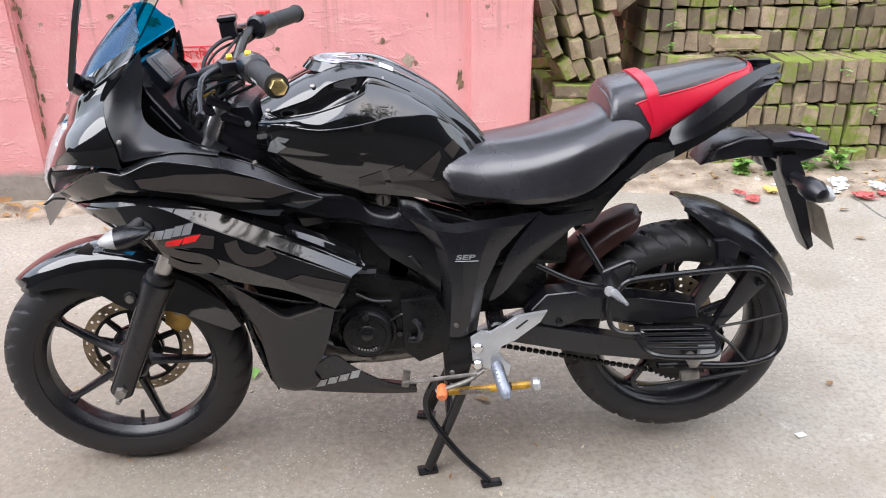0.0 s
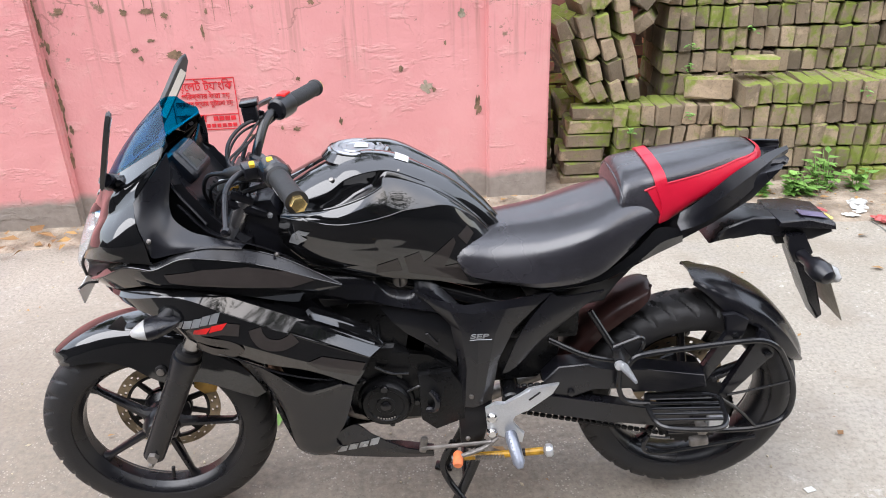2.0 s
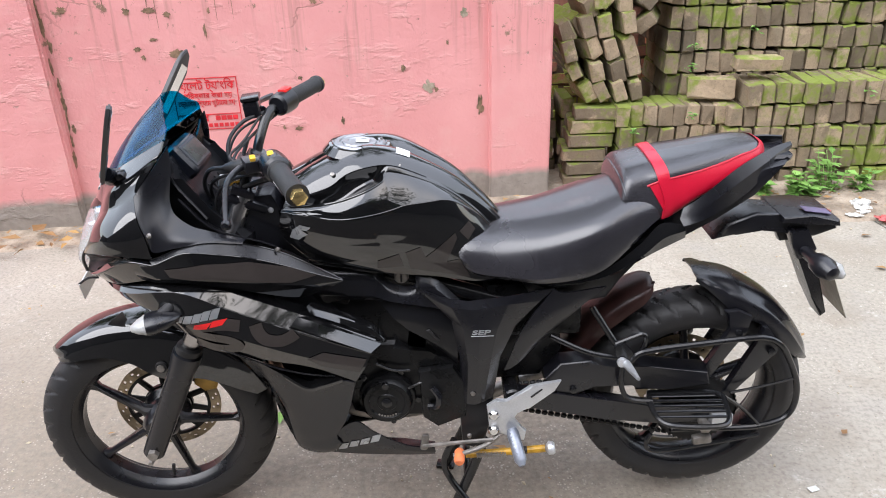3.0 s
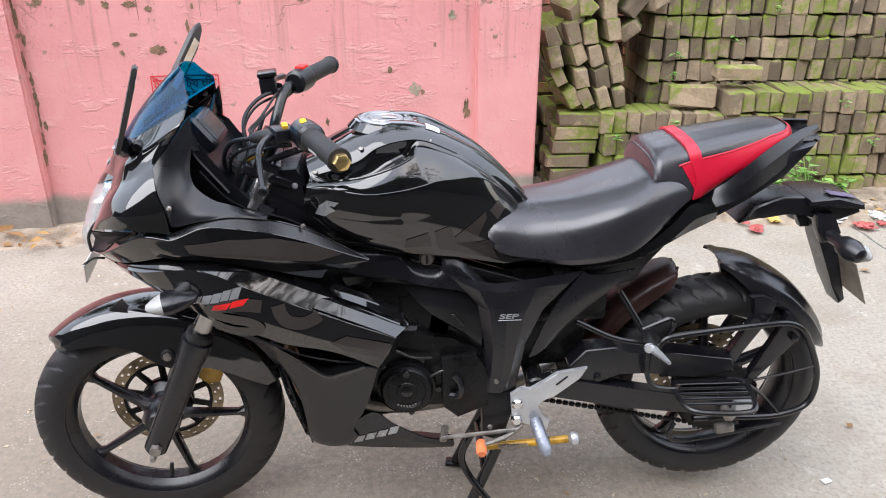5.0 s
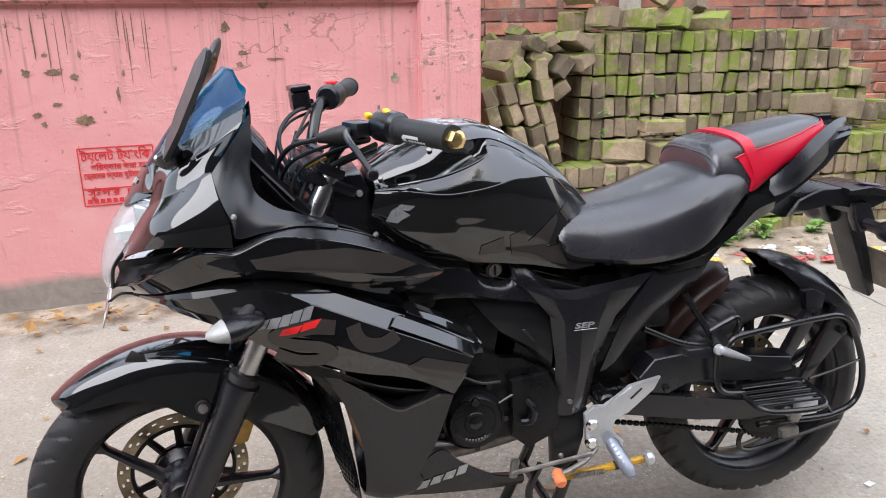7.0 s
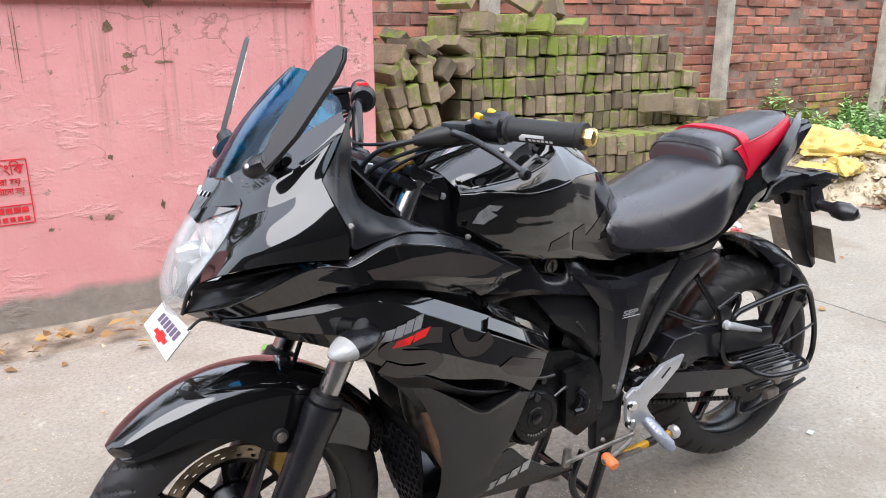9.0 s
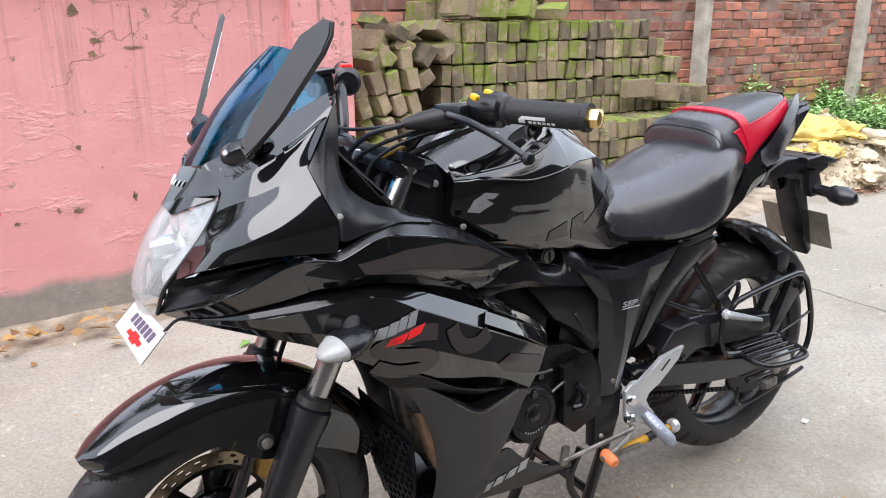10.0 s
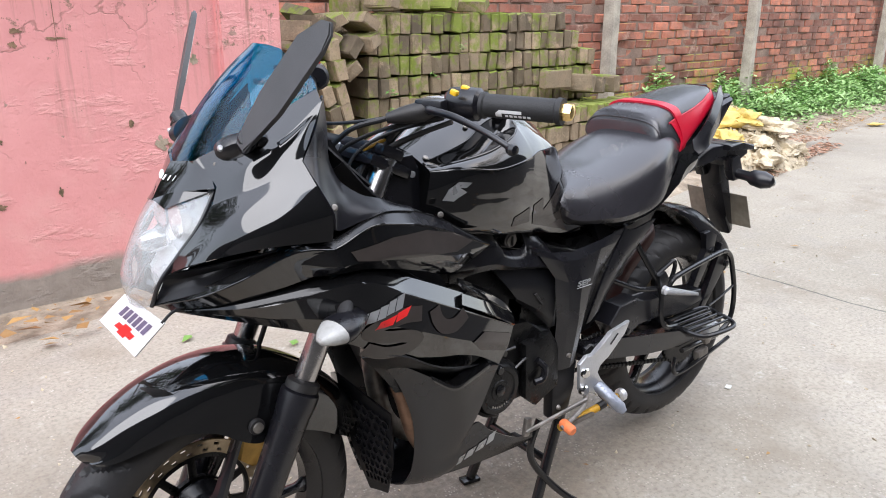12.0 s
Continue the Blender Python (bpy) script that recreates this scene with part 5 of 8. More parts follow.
r = random.Random(3)
for k in range(130):
    x, y = r.gauss(1.02, 0.024), r.gauss(-0.035, 0.014)
    f = hs[:, :22].reshape(-1, 3)
    z = f[int(np.argmin((f[:, 0] - x) ** 2 + (f[:, 1] - abs(y)) ** 2))][2]
    s = r.uniform(0.0003, 0.0008)
    a, b, c = [bm.verts.new((x + s * math.cos(q), y + s * math.sin(q), z + 0.0008)) for q in (0, 2.1, 4.2)]
    t = bm.verts.new((x, y, z + 0.0008 + s * 0.7))
    for q in ((a, b, t), (b, c, t), (c, a, t)):
        bm.faces.new(q)
tagged(part("dust_specks", bm, DUSTM, rider, smooth=0), "pale dust specks on the seat", kind="stuff")
PILL = [
    (1.108, [(0, 0.912), (0.06, 0.909), (0.096, 0.897), (0.104, 0.872), (0, 0.858)]),
    (1.12, [(0, 0.938), (0.066, 0.934), (0.102, 0.914), (0.109, 0.862), (0, 0.85)]),
    (1.16, [(0, 0.95), (0.068, 0.945), (0.1, 0.919), (0.111, 0.848), (0, 0.842)]),
    (1.2, [(0, 0.957), (0.068, 0.951), (0.1, 0.929), (0.11, 0.842), (0, 0.84)]),
    (1.28, [(0, 0.97), (0.06, 0.965), (0.088, 0.948), (0.099, 0.89), (0, 0.885)]),
    (1.36, [(0, 0.982), (0.046, 0.979), (0.068, 0.968), (0.078, 0.926), (0, 0.922)]),
    (1.405, [(0, 0.984), (0.034, 0.982), (0.051, 0.972), (0.058, 0.948), (0, 0.943)]),
    (1.425, [(0, 0.977), (0.02, 0.975), (0.031, 0.968), (0.033, 0.957), (0, 0.953)]),
]
SHIFT = 0.022
pil = part("pillion_seat", loft_body(PILL, 60, 40), SEATM, bike, "raised black and red vinyl pillion seat")
hp = half_loft(PILL, 241, 241)


def red_film(name, keep, s, lift, label=""):
    """Vinyl sewn over the seat where keep(x, y, z, share of the profile) holds."""
    du, dv = np.gradient(hp, axis=0), np.gradient(hp, axis=1)
    n = np.cross(dv, du)
    n /= np.linalg.norm(n, axis=2, keepdims=True) + 1e-12
    n *= np.where(n[:, :, 1:2] + n[:, :, 2:3] * 0.6 < 0, -1, 1)
    g = hp + n * lift
    bm, seen = bmesh.new(), {}
    def at(i, j):
        if (i, j) not in seen:
            seen[i, j] = bm.verts.new((g[i, j, 0], s * g[i, j, 1], g[i, j, 2]))
        return seen[i, j]
    for i in range(240):
        for j in range(200):
            c = hp[i : i + 2, j : j + 2].reshape(-1, 3).mean(0)
            if keep(c[0], c[1], c[2], j / 240):
                bm.faces.new((at(i, j), at(i + 1, j), at(i + 1, j + 1), at(i, j + 1)))
    return part(name, bm, RED, pil, label)


def top_line(x):
    return float(np.interp(x, (1.16, 1.2, 1.26, 1.3, 1.36, 1.4, 1.43), (0.912, 0.926, 0.938, 0.949, 0.966, 0.974, 0.99)))


for s in (-1, 1):
    red_film("red_side", lambda x, y, z, v: v > 0.18 and z < top_line(x) and z > 0.846 and x > 1.17 + (0.908 - z) * 0.6 and v < 0.8, s, 0.002, "red vinyl side panel")
    red_film("red_end", lambda x, y, z, v: x > 1.412 and v < 0.5, s, 0.0024)
    part("red_strap", skin_patch(PILL, 0.262, 0.33, 0.0, 0.62, 0.002, 0.003, s, 120, 80), RED, pil, "red vinyl band across the seat")
both("seat_piping", lambda: tube([(x, -y, z + 0.001) for x, y, z in (hp[8][k] for k in range(0, 180, 16))], 0.0028, 50, 8), SEATM, pil)
both("seat_seam", lambda: tube([(x, -y - 0.001, z) for x, y, z in (hp[int((xx - 1.108) / 0.317 * 240)][int(np.argmin(np.abs(hp[int((xx - 1.108) / 0.317 * 240), :160, 2] - top_line(xx))))] for xx in np.linspace(1.165, 1.4, 12))], 0.0024, 50, 8), RED, pil)
for ob in [pil] + list(pil.children):
    ob.data.transform(Matrix.Translation((0, SHIFT, 0)))

# tail
for s in (-1, 1):
    part("tail_panel", creased([[(1.236, s * 0.113, 0.87), (1.262, s * 0.115, 0.889), (1.304, s * 0.109, 0.921), (1.346, s * 0.091, 0.946), (1.385, s * 0.074, 0.963), (1.44, s * 0.043, 0.977), (1.482, s * 0.022, 0.981)],
                                [(1.228, s * 0.124, 0.85), (1.27, s * 0.126, 0.87), (1.32, s * 0.116, 0.903), (1.37, s * 0.096, 0.931), (1.42, s * 0.07, 0.954), (1.45, s * 0.048, 0.966), (1.486, s * 0.024, 0.974)],
                                [(1.234, s * 0.136, 0.838), (1.275, s * 0.134, 0.851), (1.325, s * 0.114, 0.868), (1.375, s * 0.094, 0.893), (1.401, s * 0.082, 0.913), (1.445, s * 0.058, 0.947), (1.486, s * 0.024, 0.967)],
                                [(1.236, s * 0.11, 0.826), (1.28, s * 0.105, 0.84), (1.33, s * 0.085, 0.86), (1.378, s * 0.066, 0.886), (1.405, s * 0.055, 0.906), (1.445, s * 0.038, 0.942), (1.484, s * 0.014, 0.963)]], 30, 5, 0.004 * s), SATIN, bike, "black pointed tail panel", 18).data.transform(Matrix.Translation((0, 0.012, 0)))
    part("seat_rail_cover", creased([[(0.9, s * 0.118, 0.722), (1.0, s * 0.128, 0.722), (1.08, s * 0.13, 0.745), (1.15, s * 0.126, 0.80), (1.19, s * 0.114, 0.838), (1.236, s * 0.122, 0.838)],
                                   [(0.92, s * 0.128, 0.71), (1.0, s * 0.134, 0.71), (1.08, s * 0.136, 0.728), (1.15, s * 0.136, 0.772), (1.195, s * 0.13, 0.81), (1.24, s * 0.128, 0.826)],
                                   [(0.95, s * 0.122, 0.694), (1.008, s * 0.124, 0.7), (1.09, s * 0.126, 0.722), (1.14, s * 0.13, 0.755), (1.18, s * 0.128, 0.778), (1.245, s * 0.118, 0.806)],
                                   [(0.95, s * 0.09, 0.686), (1.01, s * 0.095, 0.69), (1.09, s * 0.096, 0.71), (1.14, s * 0.1, 0.742), (1.185, s * 0.1, 0.765), (1.25, s * 0.09, 0.795)]], 30, 5, 0.005 * s), GLOSS, bike, "glossy black strip under the seat", 18).data.transform(Matrix.Translation((0, 0.008, 0)))
part("tail_bridge", prism([(1.3, 0.84), (1.4, 0.905), (1.475, 0.95), (1.478, 0.962), (1.44, 0.962), (1.36, 0.945), (1.28, 0.9)], -0.05, 0.05, 0.015, 3), SATIN, bike)
part("seat_base", prism([(0.86, 0.73), (1.05, 0.735), (1.14, 0.8), (1.2, 0.85), (1.3, 0.89), (1.4, 0.94), (1.46, 0.955), (1.4, 0.88), (1.32, 0.83), (1.2, 0.76), (1.08, 0.71), (0.95, 0.69), (0.88, 0.7)], -0.072, 0.072, 0.015, 2), SATIN, bike, "black seat base and tail underside")
re_ = part("tail_extension", prism([(1.33, 0.765), (1.36, 0.805), (1.42, 0.83), (1.478, 0.824), (1.54, 0.822), (1.598, 0.812), (1.605, 0.785), (1.56, 0.768), (1.51, 0.76), (1.49, 0.79), (1.436, 0.797), (1.38, 0.778)], -0.046, 0.046, 0.01, 3), SATIN, bike, "satin black tail extension carrying the plate")
part("extension_lid", prism([(1.47, 0.826), (1.535, 0.826), (1.595, 0.816), (1.6, 0.8), (1.47, 0.812)], -0.066, 0.066, 0.005, 2), SATIN, re_)
part("reflector_label", box((0.06, 0.03, 0.002), pose(1.555, -0.03, 0.826, 0, 9, 0), 0.0005, 1), DARKP, re_)
hold = part("plate_holder", prism([(1.525, 0.76), (1.562, 0.765), (1.588, 0.7), (1.61, 0.64), (1.645, 0.545), (1.632, 0.532), (1.6, 0.59), (1.572, 0.65), (1.548, 0.7)], -0.005, 0.06, 0.008, 2), SATIN, bike, "satin black number plate holder")
part("number_plate", box((0.003, 0.2, 0.115), pose(1.645, 0.052, 0.606, 0, -24, 0), 0.0012, 1), PLATE, hold, "back of a rectangular metal number plate")
for s in (-1, 1):
    st = part("rear_indicator", turned([(0, 0.014), (0.4, 0.014), (0.5, 0.022), (0.75, 0.025), (0.95, 0.016), (1, 0.006)], (1.53, s * 0.045, 0.742), (1.556, s * 0.158, 0.727), 16), SATIN, bike, "black rear indicator on a stalk")
    part("indicator_lens", turned([(0, 0.019), (0.5, 0.02), (1, 0.006)], (1.563, s * 0.118, 0.727), (1.582, s * 0.148, 0.72), 14), CLEARL, st, "clear indicator lens")

for s in (-1, 1):
    part("indicator_bracket", prism([(1.49, 0.79), (1.535, 0.79), (1.56, 0.745), (1.55, 0.722), (1.52, 0.72), (1.505, 0.75)], s * 0.035, s * 0.062, 0.005, 2), SATIN, re_)

# nose, fairing and belly
nose = [[(-0.006, 0, 0.949), (0.009, -0.05, 0.957), (0.016, -0.056, 0.9605)],
        [(-0.022, 0, 0.924), (0.0, -0.05, 0.936), (0.0225, -0.079, 0.943)],
        [(-0.04, 0, 0.894), (-0.014, -0.046, 0.911), (0.02, -0.1, 0.921)]]
cheek = [[(0.016, -0.056, 0.9605), (0.056, -0.089, 0.986), (0.113, -0.111, 1.02), (0.181, -0.128, 1.058)],
         [(0.022, -0.104, 0.924), (0.062, -0.143, 0.96), (0.115, -0.154, 0.993), (0.178, -0.147, 1.04)],
         [(0.012, -0.107, 0.899), (0.044, -0.146, 0.92), (0.082, -0.166, 0.939), (0.123, -0.18, 0.962)],
         [(-0.01, -0.106, 0.869), (0.026, -0.163, 0.892), (0.075, -0.194, 0.91), (0.131, -0.208, 0.924)],
         [(-0.035, -0.088, 0.83), (0.006, -0.16, 0.861), (0.062, -0.206, 0.88), (0.144, -0.2205, 0.888)],
         [(-0.058, -0.067, 0.791), (-0.022, -0.137, 0.825), (0.05, -0.2, 0.85), (0.146, -0.216, 0.846)]]
intake = [[(-0.062, -0.07, 0.797), (0.005, -0.138, 0.82), (0.07, -0.188, 0.84)],
          [(-0.06, -0.055, 0.775), (0.01, -0.115, 0.8), (0.07, -0.165, 0.828)],
          [(-0.074, -0.048, 0.742), (0.0, -0.142, 0.784), (0.086, -0.2, 0.838)]]
beak = [[(-0.068, -0.04, 0.749), (-0.026, -0.106, 0.775), (0.022, -0.154, 0.807), (0.09, -0.19, 0.845), (0.142, -0.2, 0.845)],
        [(-0.074, -0.05, 0.743), (-0.028, -0.121, 0.767), (0.021, -0.171, 0.798), (0.088, -0.211, 0.836), (0.145, -0.223, 0.833)],
        [(-0.05, -0.05, 0.728), (0.0, -0.118, 0.745), (0.05, -0.165, 0.765), (0.11, -0.198, 0.787), (0.15, -0.21, 0.797)]]
trim = [[(0.123, -0.181, 0.962), (0.131, -0.209, 0.924), (0.145, -0.2205, 0.888), (0.152, -0.218, 0.86), (0.2, -0.214, 0.866), (0.256, -0.203, 0.868), (0.32, -0.182, 0.854)],
        [(0.15, -0.165, 1.0), (0.152, -0.183, 0.945), (0.164, -0.2, 0.908), (0.183, -0.206, 0.886), (0.222, -0.204, 0.878), (0.268, -0.192, 0.872), (0.32, -0.178, 0.857)],
        [(0.186, -0.13, 1.05), (0.186, -0.137, 1.007), (0.179, -0.15, 0.963), (0.18, -0.16, 0.94), (0.19, -0.17, 0.918), (0.221, -0.178, 0.895), (0.252, -0.18, 0.885), (0.288, -0.172, 0.868), (0.325, -0.167, 0.856)]]
wing = [[(0.086, -0.2, 0.843), (0.142, -0.21, 0.842), (0.2, -0.213, 0.864), (0.256, -0.202, 0.869), (0.32, -0.18, 0.855), (0.388, -0.167, 0.829), (0.455, -0.16, 0.79), (0.512, -0.16, 0.756)],
        [(0.09, -0.207, 0.832), (0.145, -0.222, 0.833), (0.21, -0.226, 0.858), (0.27, -0.216, 0.85), (0.333, -0.2, 0.832), (0.393, -0.187, 0.809), (0.455, -0.174, 0.78), (0.512, -0.162, 0.755)],
        [(0.1, -0.205, 0.81), (0.15, -0.226, 0.805), (0.21, -0.232, 0.805), (0.27, -0.228, 0.80), (0.335, -0.212, 0.785), (0.395, -0.193, 0.765), (0.455, -0.177, 0.755), (0.511, -0.161, 0.752)],
        [(0.1, -0.195, 0.79), (0.15, -0.215, 0.79), (0.2, -0.218, 0.788), (0.26, -0.212, 0.775), (0.33, -0.196, 0.752), (0.395, -0.172, 0.725), (0.44, -0.162, 0.722), (0.51, -0.16, 0.75)]]
side = [[(-0.05, -0.04, 0.731), (0.06, -0.13, 0.772), (0.19, -0.165, 0.796), (0.30, -0.165, 0.752), (0.40, -0.15, 0.7), (0.5, -0.14, 0.652), (0.57, -0.135, 0.612)],
        [(-0.051, -0.048, 0.7285), (0.058, -0.158, 0.766), (0.192, -0.198, 0.793), (0.295, -0.2, 0.75), (0.395, -0.19, 0.702), (0.485, -0.176, 0.655), (0.572, -0.158, 0.604)],
        [(-0.05, -0.052, 0.7275), (0.055, -0.178, 0.75), (0.188, -0.228, 0.772), (0.285, -0.226, 0.727), (0.385, -0.216, 0.676), (0.475, -0.202, 0.63), (0.562, -0.184, 0.584)],
        [(-0.047, -0.055, 0.7265), (0.05, -0.162, 0.727), (0.175, -0.232, 0.712), (0.28, -0.236, 0.67), (0.38, -0.224, 0.622), (0.46, -0.21, 0.586), (0.546, -0.188, 0.548)],
        [(-0.043, -0.056, 0.725), (0.045, -0.135, 0.709), (0.125, -0.185, 0.688), (0.19, -0.206, 0.655), (0.25, -0.21, 0.62), (0.31, -0.208, 0.6), (0.365, -0.206, 0.584), (0.41, -0.203, 0.573), (0.46, -0.2, 0.554), (0.524, -0.186, 0.513)]]
recess = [[(0.2, -0.2, 0.632), (0.27, -0.215, 0.62), (0.36, -0.2, 0.565), (0.44, -0.186, 0.535), (0.53, -0.17, 0.515)],
          [(0.26, -0.15, 0.57), (0.31, -0.155, 0.55), (0.37, -0.145, 0.52), (0.44, -0.145, 0.5), (0.54, -0.13, 0.49)],
          [(0.3, -0.15, 0.51), (0.33, -0.145, 0.5), (0.37, -0.14, 0.485), (0.44, -0.145, 0.475), (0.53, -0.13, 0.475)]]
belly = [[(0.245, -0.165, 0.6), (0.30, -0.172, 0.575), (0.36, -0.176, 0.535), (0.412, -0.181, 0.5), (0.45, -0.186, 0.506), (0.493, -0.188, 0.52), (0.522, -0.183, 0.512)],
         [(0.29, -0.155, 0.555), (0.33, -0.163, 0.525), (0.375, -0.17, 0.49), (0.415, -0.173, 0.47), (0.45, -0.175, 0.47), (0.485, -0.175, 0.478), (0.512, -0.172, 0.47)],
         [(0.325, -0.148, 0.49), (0.352, -0.155, 0.46), (0.385, -0.16, 0.435), (0.42, -0.163, 0.425), (0.45, -0.164, 0.422), (0.478, -0.164, 0.425), (0.5, -0.163, 0.425)],
         [(0.348, -0.14, 0.42), (0.37, -0.146, 0.39), (0.395, -0.15, 0.375), (0.42, -0.153, 0.37), (0.445, -0.154, 0.368), (0.465, -0.154, 0.37), (0.483, -0.153, 0.378)],
         [(0.357, -0.125, 0.33), (0.375, -0.132, 0.32), (0.395, -0.137, 0.315), (0.415, -0.14, 0.315), (0.435, -0.142, 0.318), (0.45, -0.143, 0.325), (0.46, -0.143, 0.333)],
         [(0.357, -0.09, 0.262), (0.375, -0.105, 0.262), (0.4, -0.115, 0.262), (0.42, -0.12, 0.265), (0.44, -0.124, 0.27), (0.455, -0.127, 0.28), (0.47, -0.13, 0.3)],
         [(0.356, 0.0, 0.22), (0.38, 0.0, 0.22), (0.4, 0.0, 0.22), (0.42, 0.0, 0.22), (0.44, 0.0, 0.22), (0.455, 0.0, 0.225), (0.47, 0.0, 0.23)]]
strip = [[(0.45, -0.144, 0.333), (0.506, -0.143, 0.368), (0.55, -0.14, 0.332), (0.608, -0.135, 0.293), (0.645, -0.13, 0.276), (0.69, -0.126, 0.268)],
         [(0.43, -0.139, 0.305), (0.5, -0.14, 0.32), (0.55, -0.138, 0.3), (0.608, -0.133, 0.273), (0.645, -0.128, 0.262), (0.692, -0.124, 0.255)],
         [(0.4, -0.114, 0.262), (0.48, -0.122, 0.257), (0.55, -0.122, 0.251), (0.608, -0.12, 0.246), (0.645, -0.118, 0.243), (0.69, -0.116, 0.242)],
         [(0.4, -0.02, 0.225), (0.48, -0.03, 0.228), (0.55, -0.04, 0.232), (0.608, -0.05, 0.235), (0.645, -0.06, 0.237), (0.69, -0.07, 0.238)]]
duct = [[(0.315, -0.112, 0.44), (0.29, -0.06, 0.47), (0.265, 0, 0.5)],
        [(0.336, -0.088, 0.32), (0.314, -0.046, 0.33), (0.292, 0, 0.345)],
        [(0.35, -0.045, 0.213), (0.343, -0.02, 0.21), (0.335, 0, 0.208)]]


def cheek_grid(nu=44):
    """Two flat facets under the screen, then a full rounded flank."""
    rows = [crom(c, nu) for c in cheek]
    flat = [a + (b - a) * t for a, b in zip(rows[:2], rows[1:3]) for t in np.linspace(0, 1, 8, endpoint=False)]
    full = np.array([crom([r[i] for r in rows[2:]], 34) for i in range(nu)]).transpose(1, 0, 2)
    return np.concatenate([np.array(flat), full]).transpose(1, 0, 2)


NOSE = net(nose, 24, 20)
both("nose_panel", lambda: sheet(NOSE, 0.004), GLOSS, bike, "glossy black brow between the screen and the headlight")
both("cheek_panel", lambda: sheet(cheek_grid(), 0.004), GLOSS, bike, "glossy black headlight cowl")
both("beak_panel", lambda: creased(beak, 18, 3), GLOSS, bike, "glossy black cowl lip under the headlight")
both("inner_trim", lambda: patch(trim, 40, 18, -0.004), SATIN, bike, "satin black trim along the screen and dash")
both("upper_wing", lambda: creased(wing[1:], 28, 3), GLOSS, bike, "glossy black upper fairing wing")
both("wing_trim", lambda: creased(wing[:2], 28, 3), SATIN, bike, "satin black trim along the top of the wing")
sides = [part("side_fairing", creased(side, 60, 6), GLOSS, bike, "glossy black side fairing with dark grey graphics", 20), part("side_fairing", flipped(creased(side, 60, 6)), GLOSS, bike, "glossy black side fairing", 20)]
for path in (wing[1], beak[1], side[2][2:], wing[0]):
    both("panel_edge", lambda: tube(path, 0.0017, 60, 8), GLOSS, bike)
both("fairing_pod", lambda: creased([[(0.44, -0.158, 0.703), (0.515, -0.142, 0.662), (0.568, -0.136, 0.628), (0.59, -0.14, 0.6)],
                                      [(0.432, -0.172, 0.7), (0.515, -0.156, 0.656), (0.566, -0.148, 0.622), (0.59, -0.148, 0.597)],
                                      [(0.44, -0.184, 0.688), (0.512, -0.164, 0.645), (0.562, -0.153, 0.613), (0.588, -0.152, 0.594)],
                                      [(0.445, -0.178, 0.68), (0.51, -0.16, 0.64), (0.558, -0.152, 0.608), (0.586, -0.153, 0.593)],
                                      [(0.415, -0.2, 0.692), (0.48, -0.19, 0.657), (0.54, -0.174, 0.621), (0.584, -0.16, 0.594)],
                                      [(0.402, -0.217, 0.678), (0.47, -0.207, 0.642), (0.52, -0.198, 0.614), (0.562, -0.188, 0.588)]], 30, 5), GLOSS, bike, "raised arrow-shaped pod on the side fairing")
both("belly_ledge", lambda: creased([[(0.36, -0.165, 0.532), (0.412, -0.168, 0.505), (0.45, -0.168, 0.516), (0.493, -0.17, 0.532)], [(0.36, -0.178, 0.534), (0.412, -0.184, 0.499), (0.45, -0.188, 0.506), (0.495, -0.19, 0.521)], [(0.37, -0.178, 0.52), (0.413, -0.183, 0.491), (0.45, -0.186, 0.5), (0.495, -0.188, 0.517)]], 24, 4, 0.003), GLOSS, bike)
both("intake_recess", lambda: patch(intake, 10, 6, 0.003), MATTE, bike)
both("fairing_recess", lambda: patch(recess, 14, 6, 0.003), MATTE, bike, "dark recess between the fairing panels")
both("recess_floor", lambda: patch([[(0.345, -0.15, 0.5), (0.4, -0.157, 0.488), (0.45, -0.16, 0.485), (0.53, -0.147, 0.489)], [(0.345, -0.125, 0.503), (0.4, -0.13, 0.493), (0.45, -0.132, 0.49), (0.53, -0.125, 0.492)]], 12, 4, 0.003), MATTE, bike)
both("duct_panel", lambda: patch(duct, 10, 10, 0.004), MATTE, bike, "black front duct panel with a honeycomb grille")
both("belly_pan", lambda: patch(belly, 30, 30, 0.004), SATIN, bike, "black belly pan with scuffs")
bel = both("belly_strip", lambda: creased(strip, 30, 5), SATIN, bike, "black lower belly strip with pale lettering")
part("header_pipe", tube([(0.37, -0.05, 0.64), (0.335, -0.1, 0.54), (0.345, -0.122, 0.46), (0.372, -0.115, 0.38), (0.43, -0.09, 0.3)], 0.019, 40, 14), RUSTY, bike, "brown heat-stained exhaust header behind the belly pan")
for x, y, z in ((0.151, -0.218, 0.896), (0.388, -0.172, 0.836), (0.156, -0.135, 1.032), (0.03, -0.085, 0.954)):
    for s in (1, -1):
        part("fairing_bolt", turned([(0, 0.0056), (0.6, 0.0052), (1, 0.003)], (x, y * s, z), (x - 0.002, (y - 0.004) * s, z + 0.0015), 12), STEELD, bike)
both("fairing_backing", lambda: patch([[(0.09, -0.168, 0.9), (0.15, -0.192, 0.893), (0.22, -0.182, 0.88), (0.3, -0.165, 0.862)], [(0.08, -0.155, 0.8), (0.15, -0.19, 0.8), (0.22, -0.195, 0.795), (0.3, -0.185, 0.79)]], 12, 4, 0.003), MATTE, bike)
part("inner_liner", prism([(0.19, 0.74), (0.22, 0.76), (0.42, 0.72), (0.5, 0.62), (0.52, 0.5), (0.5, 0.4), (0.4, 0.4), (0.36, 0.5), (0.28, 0.66)], -0.12, 0.12, 0.02), MATTE, bike)

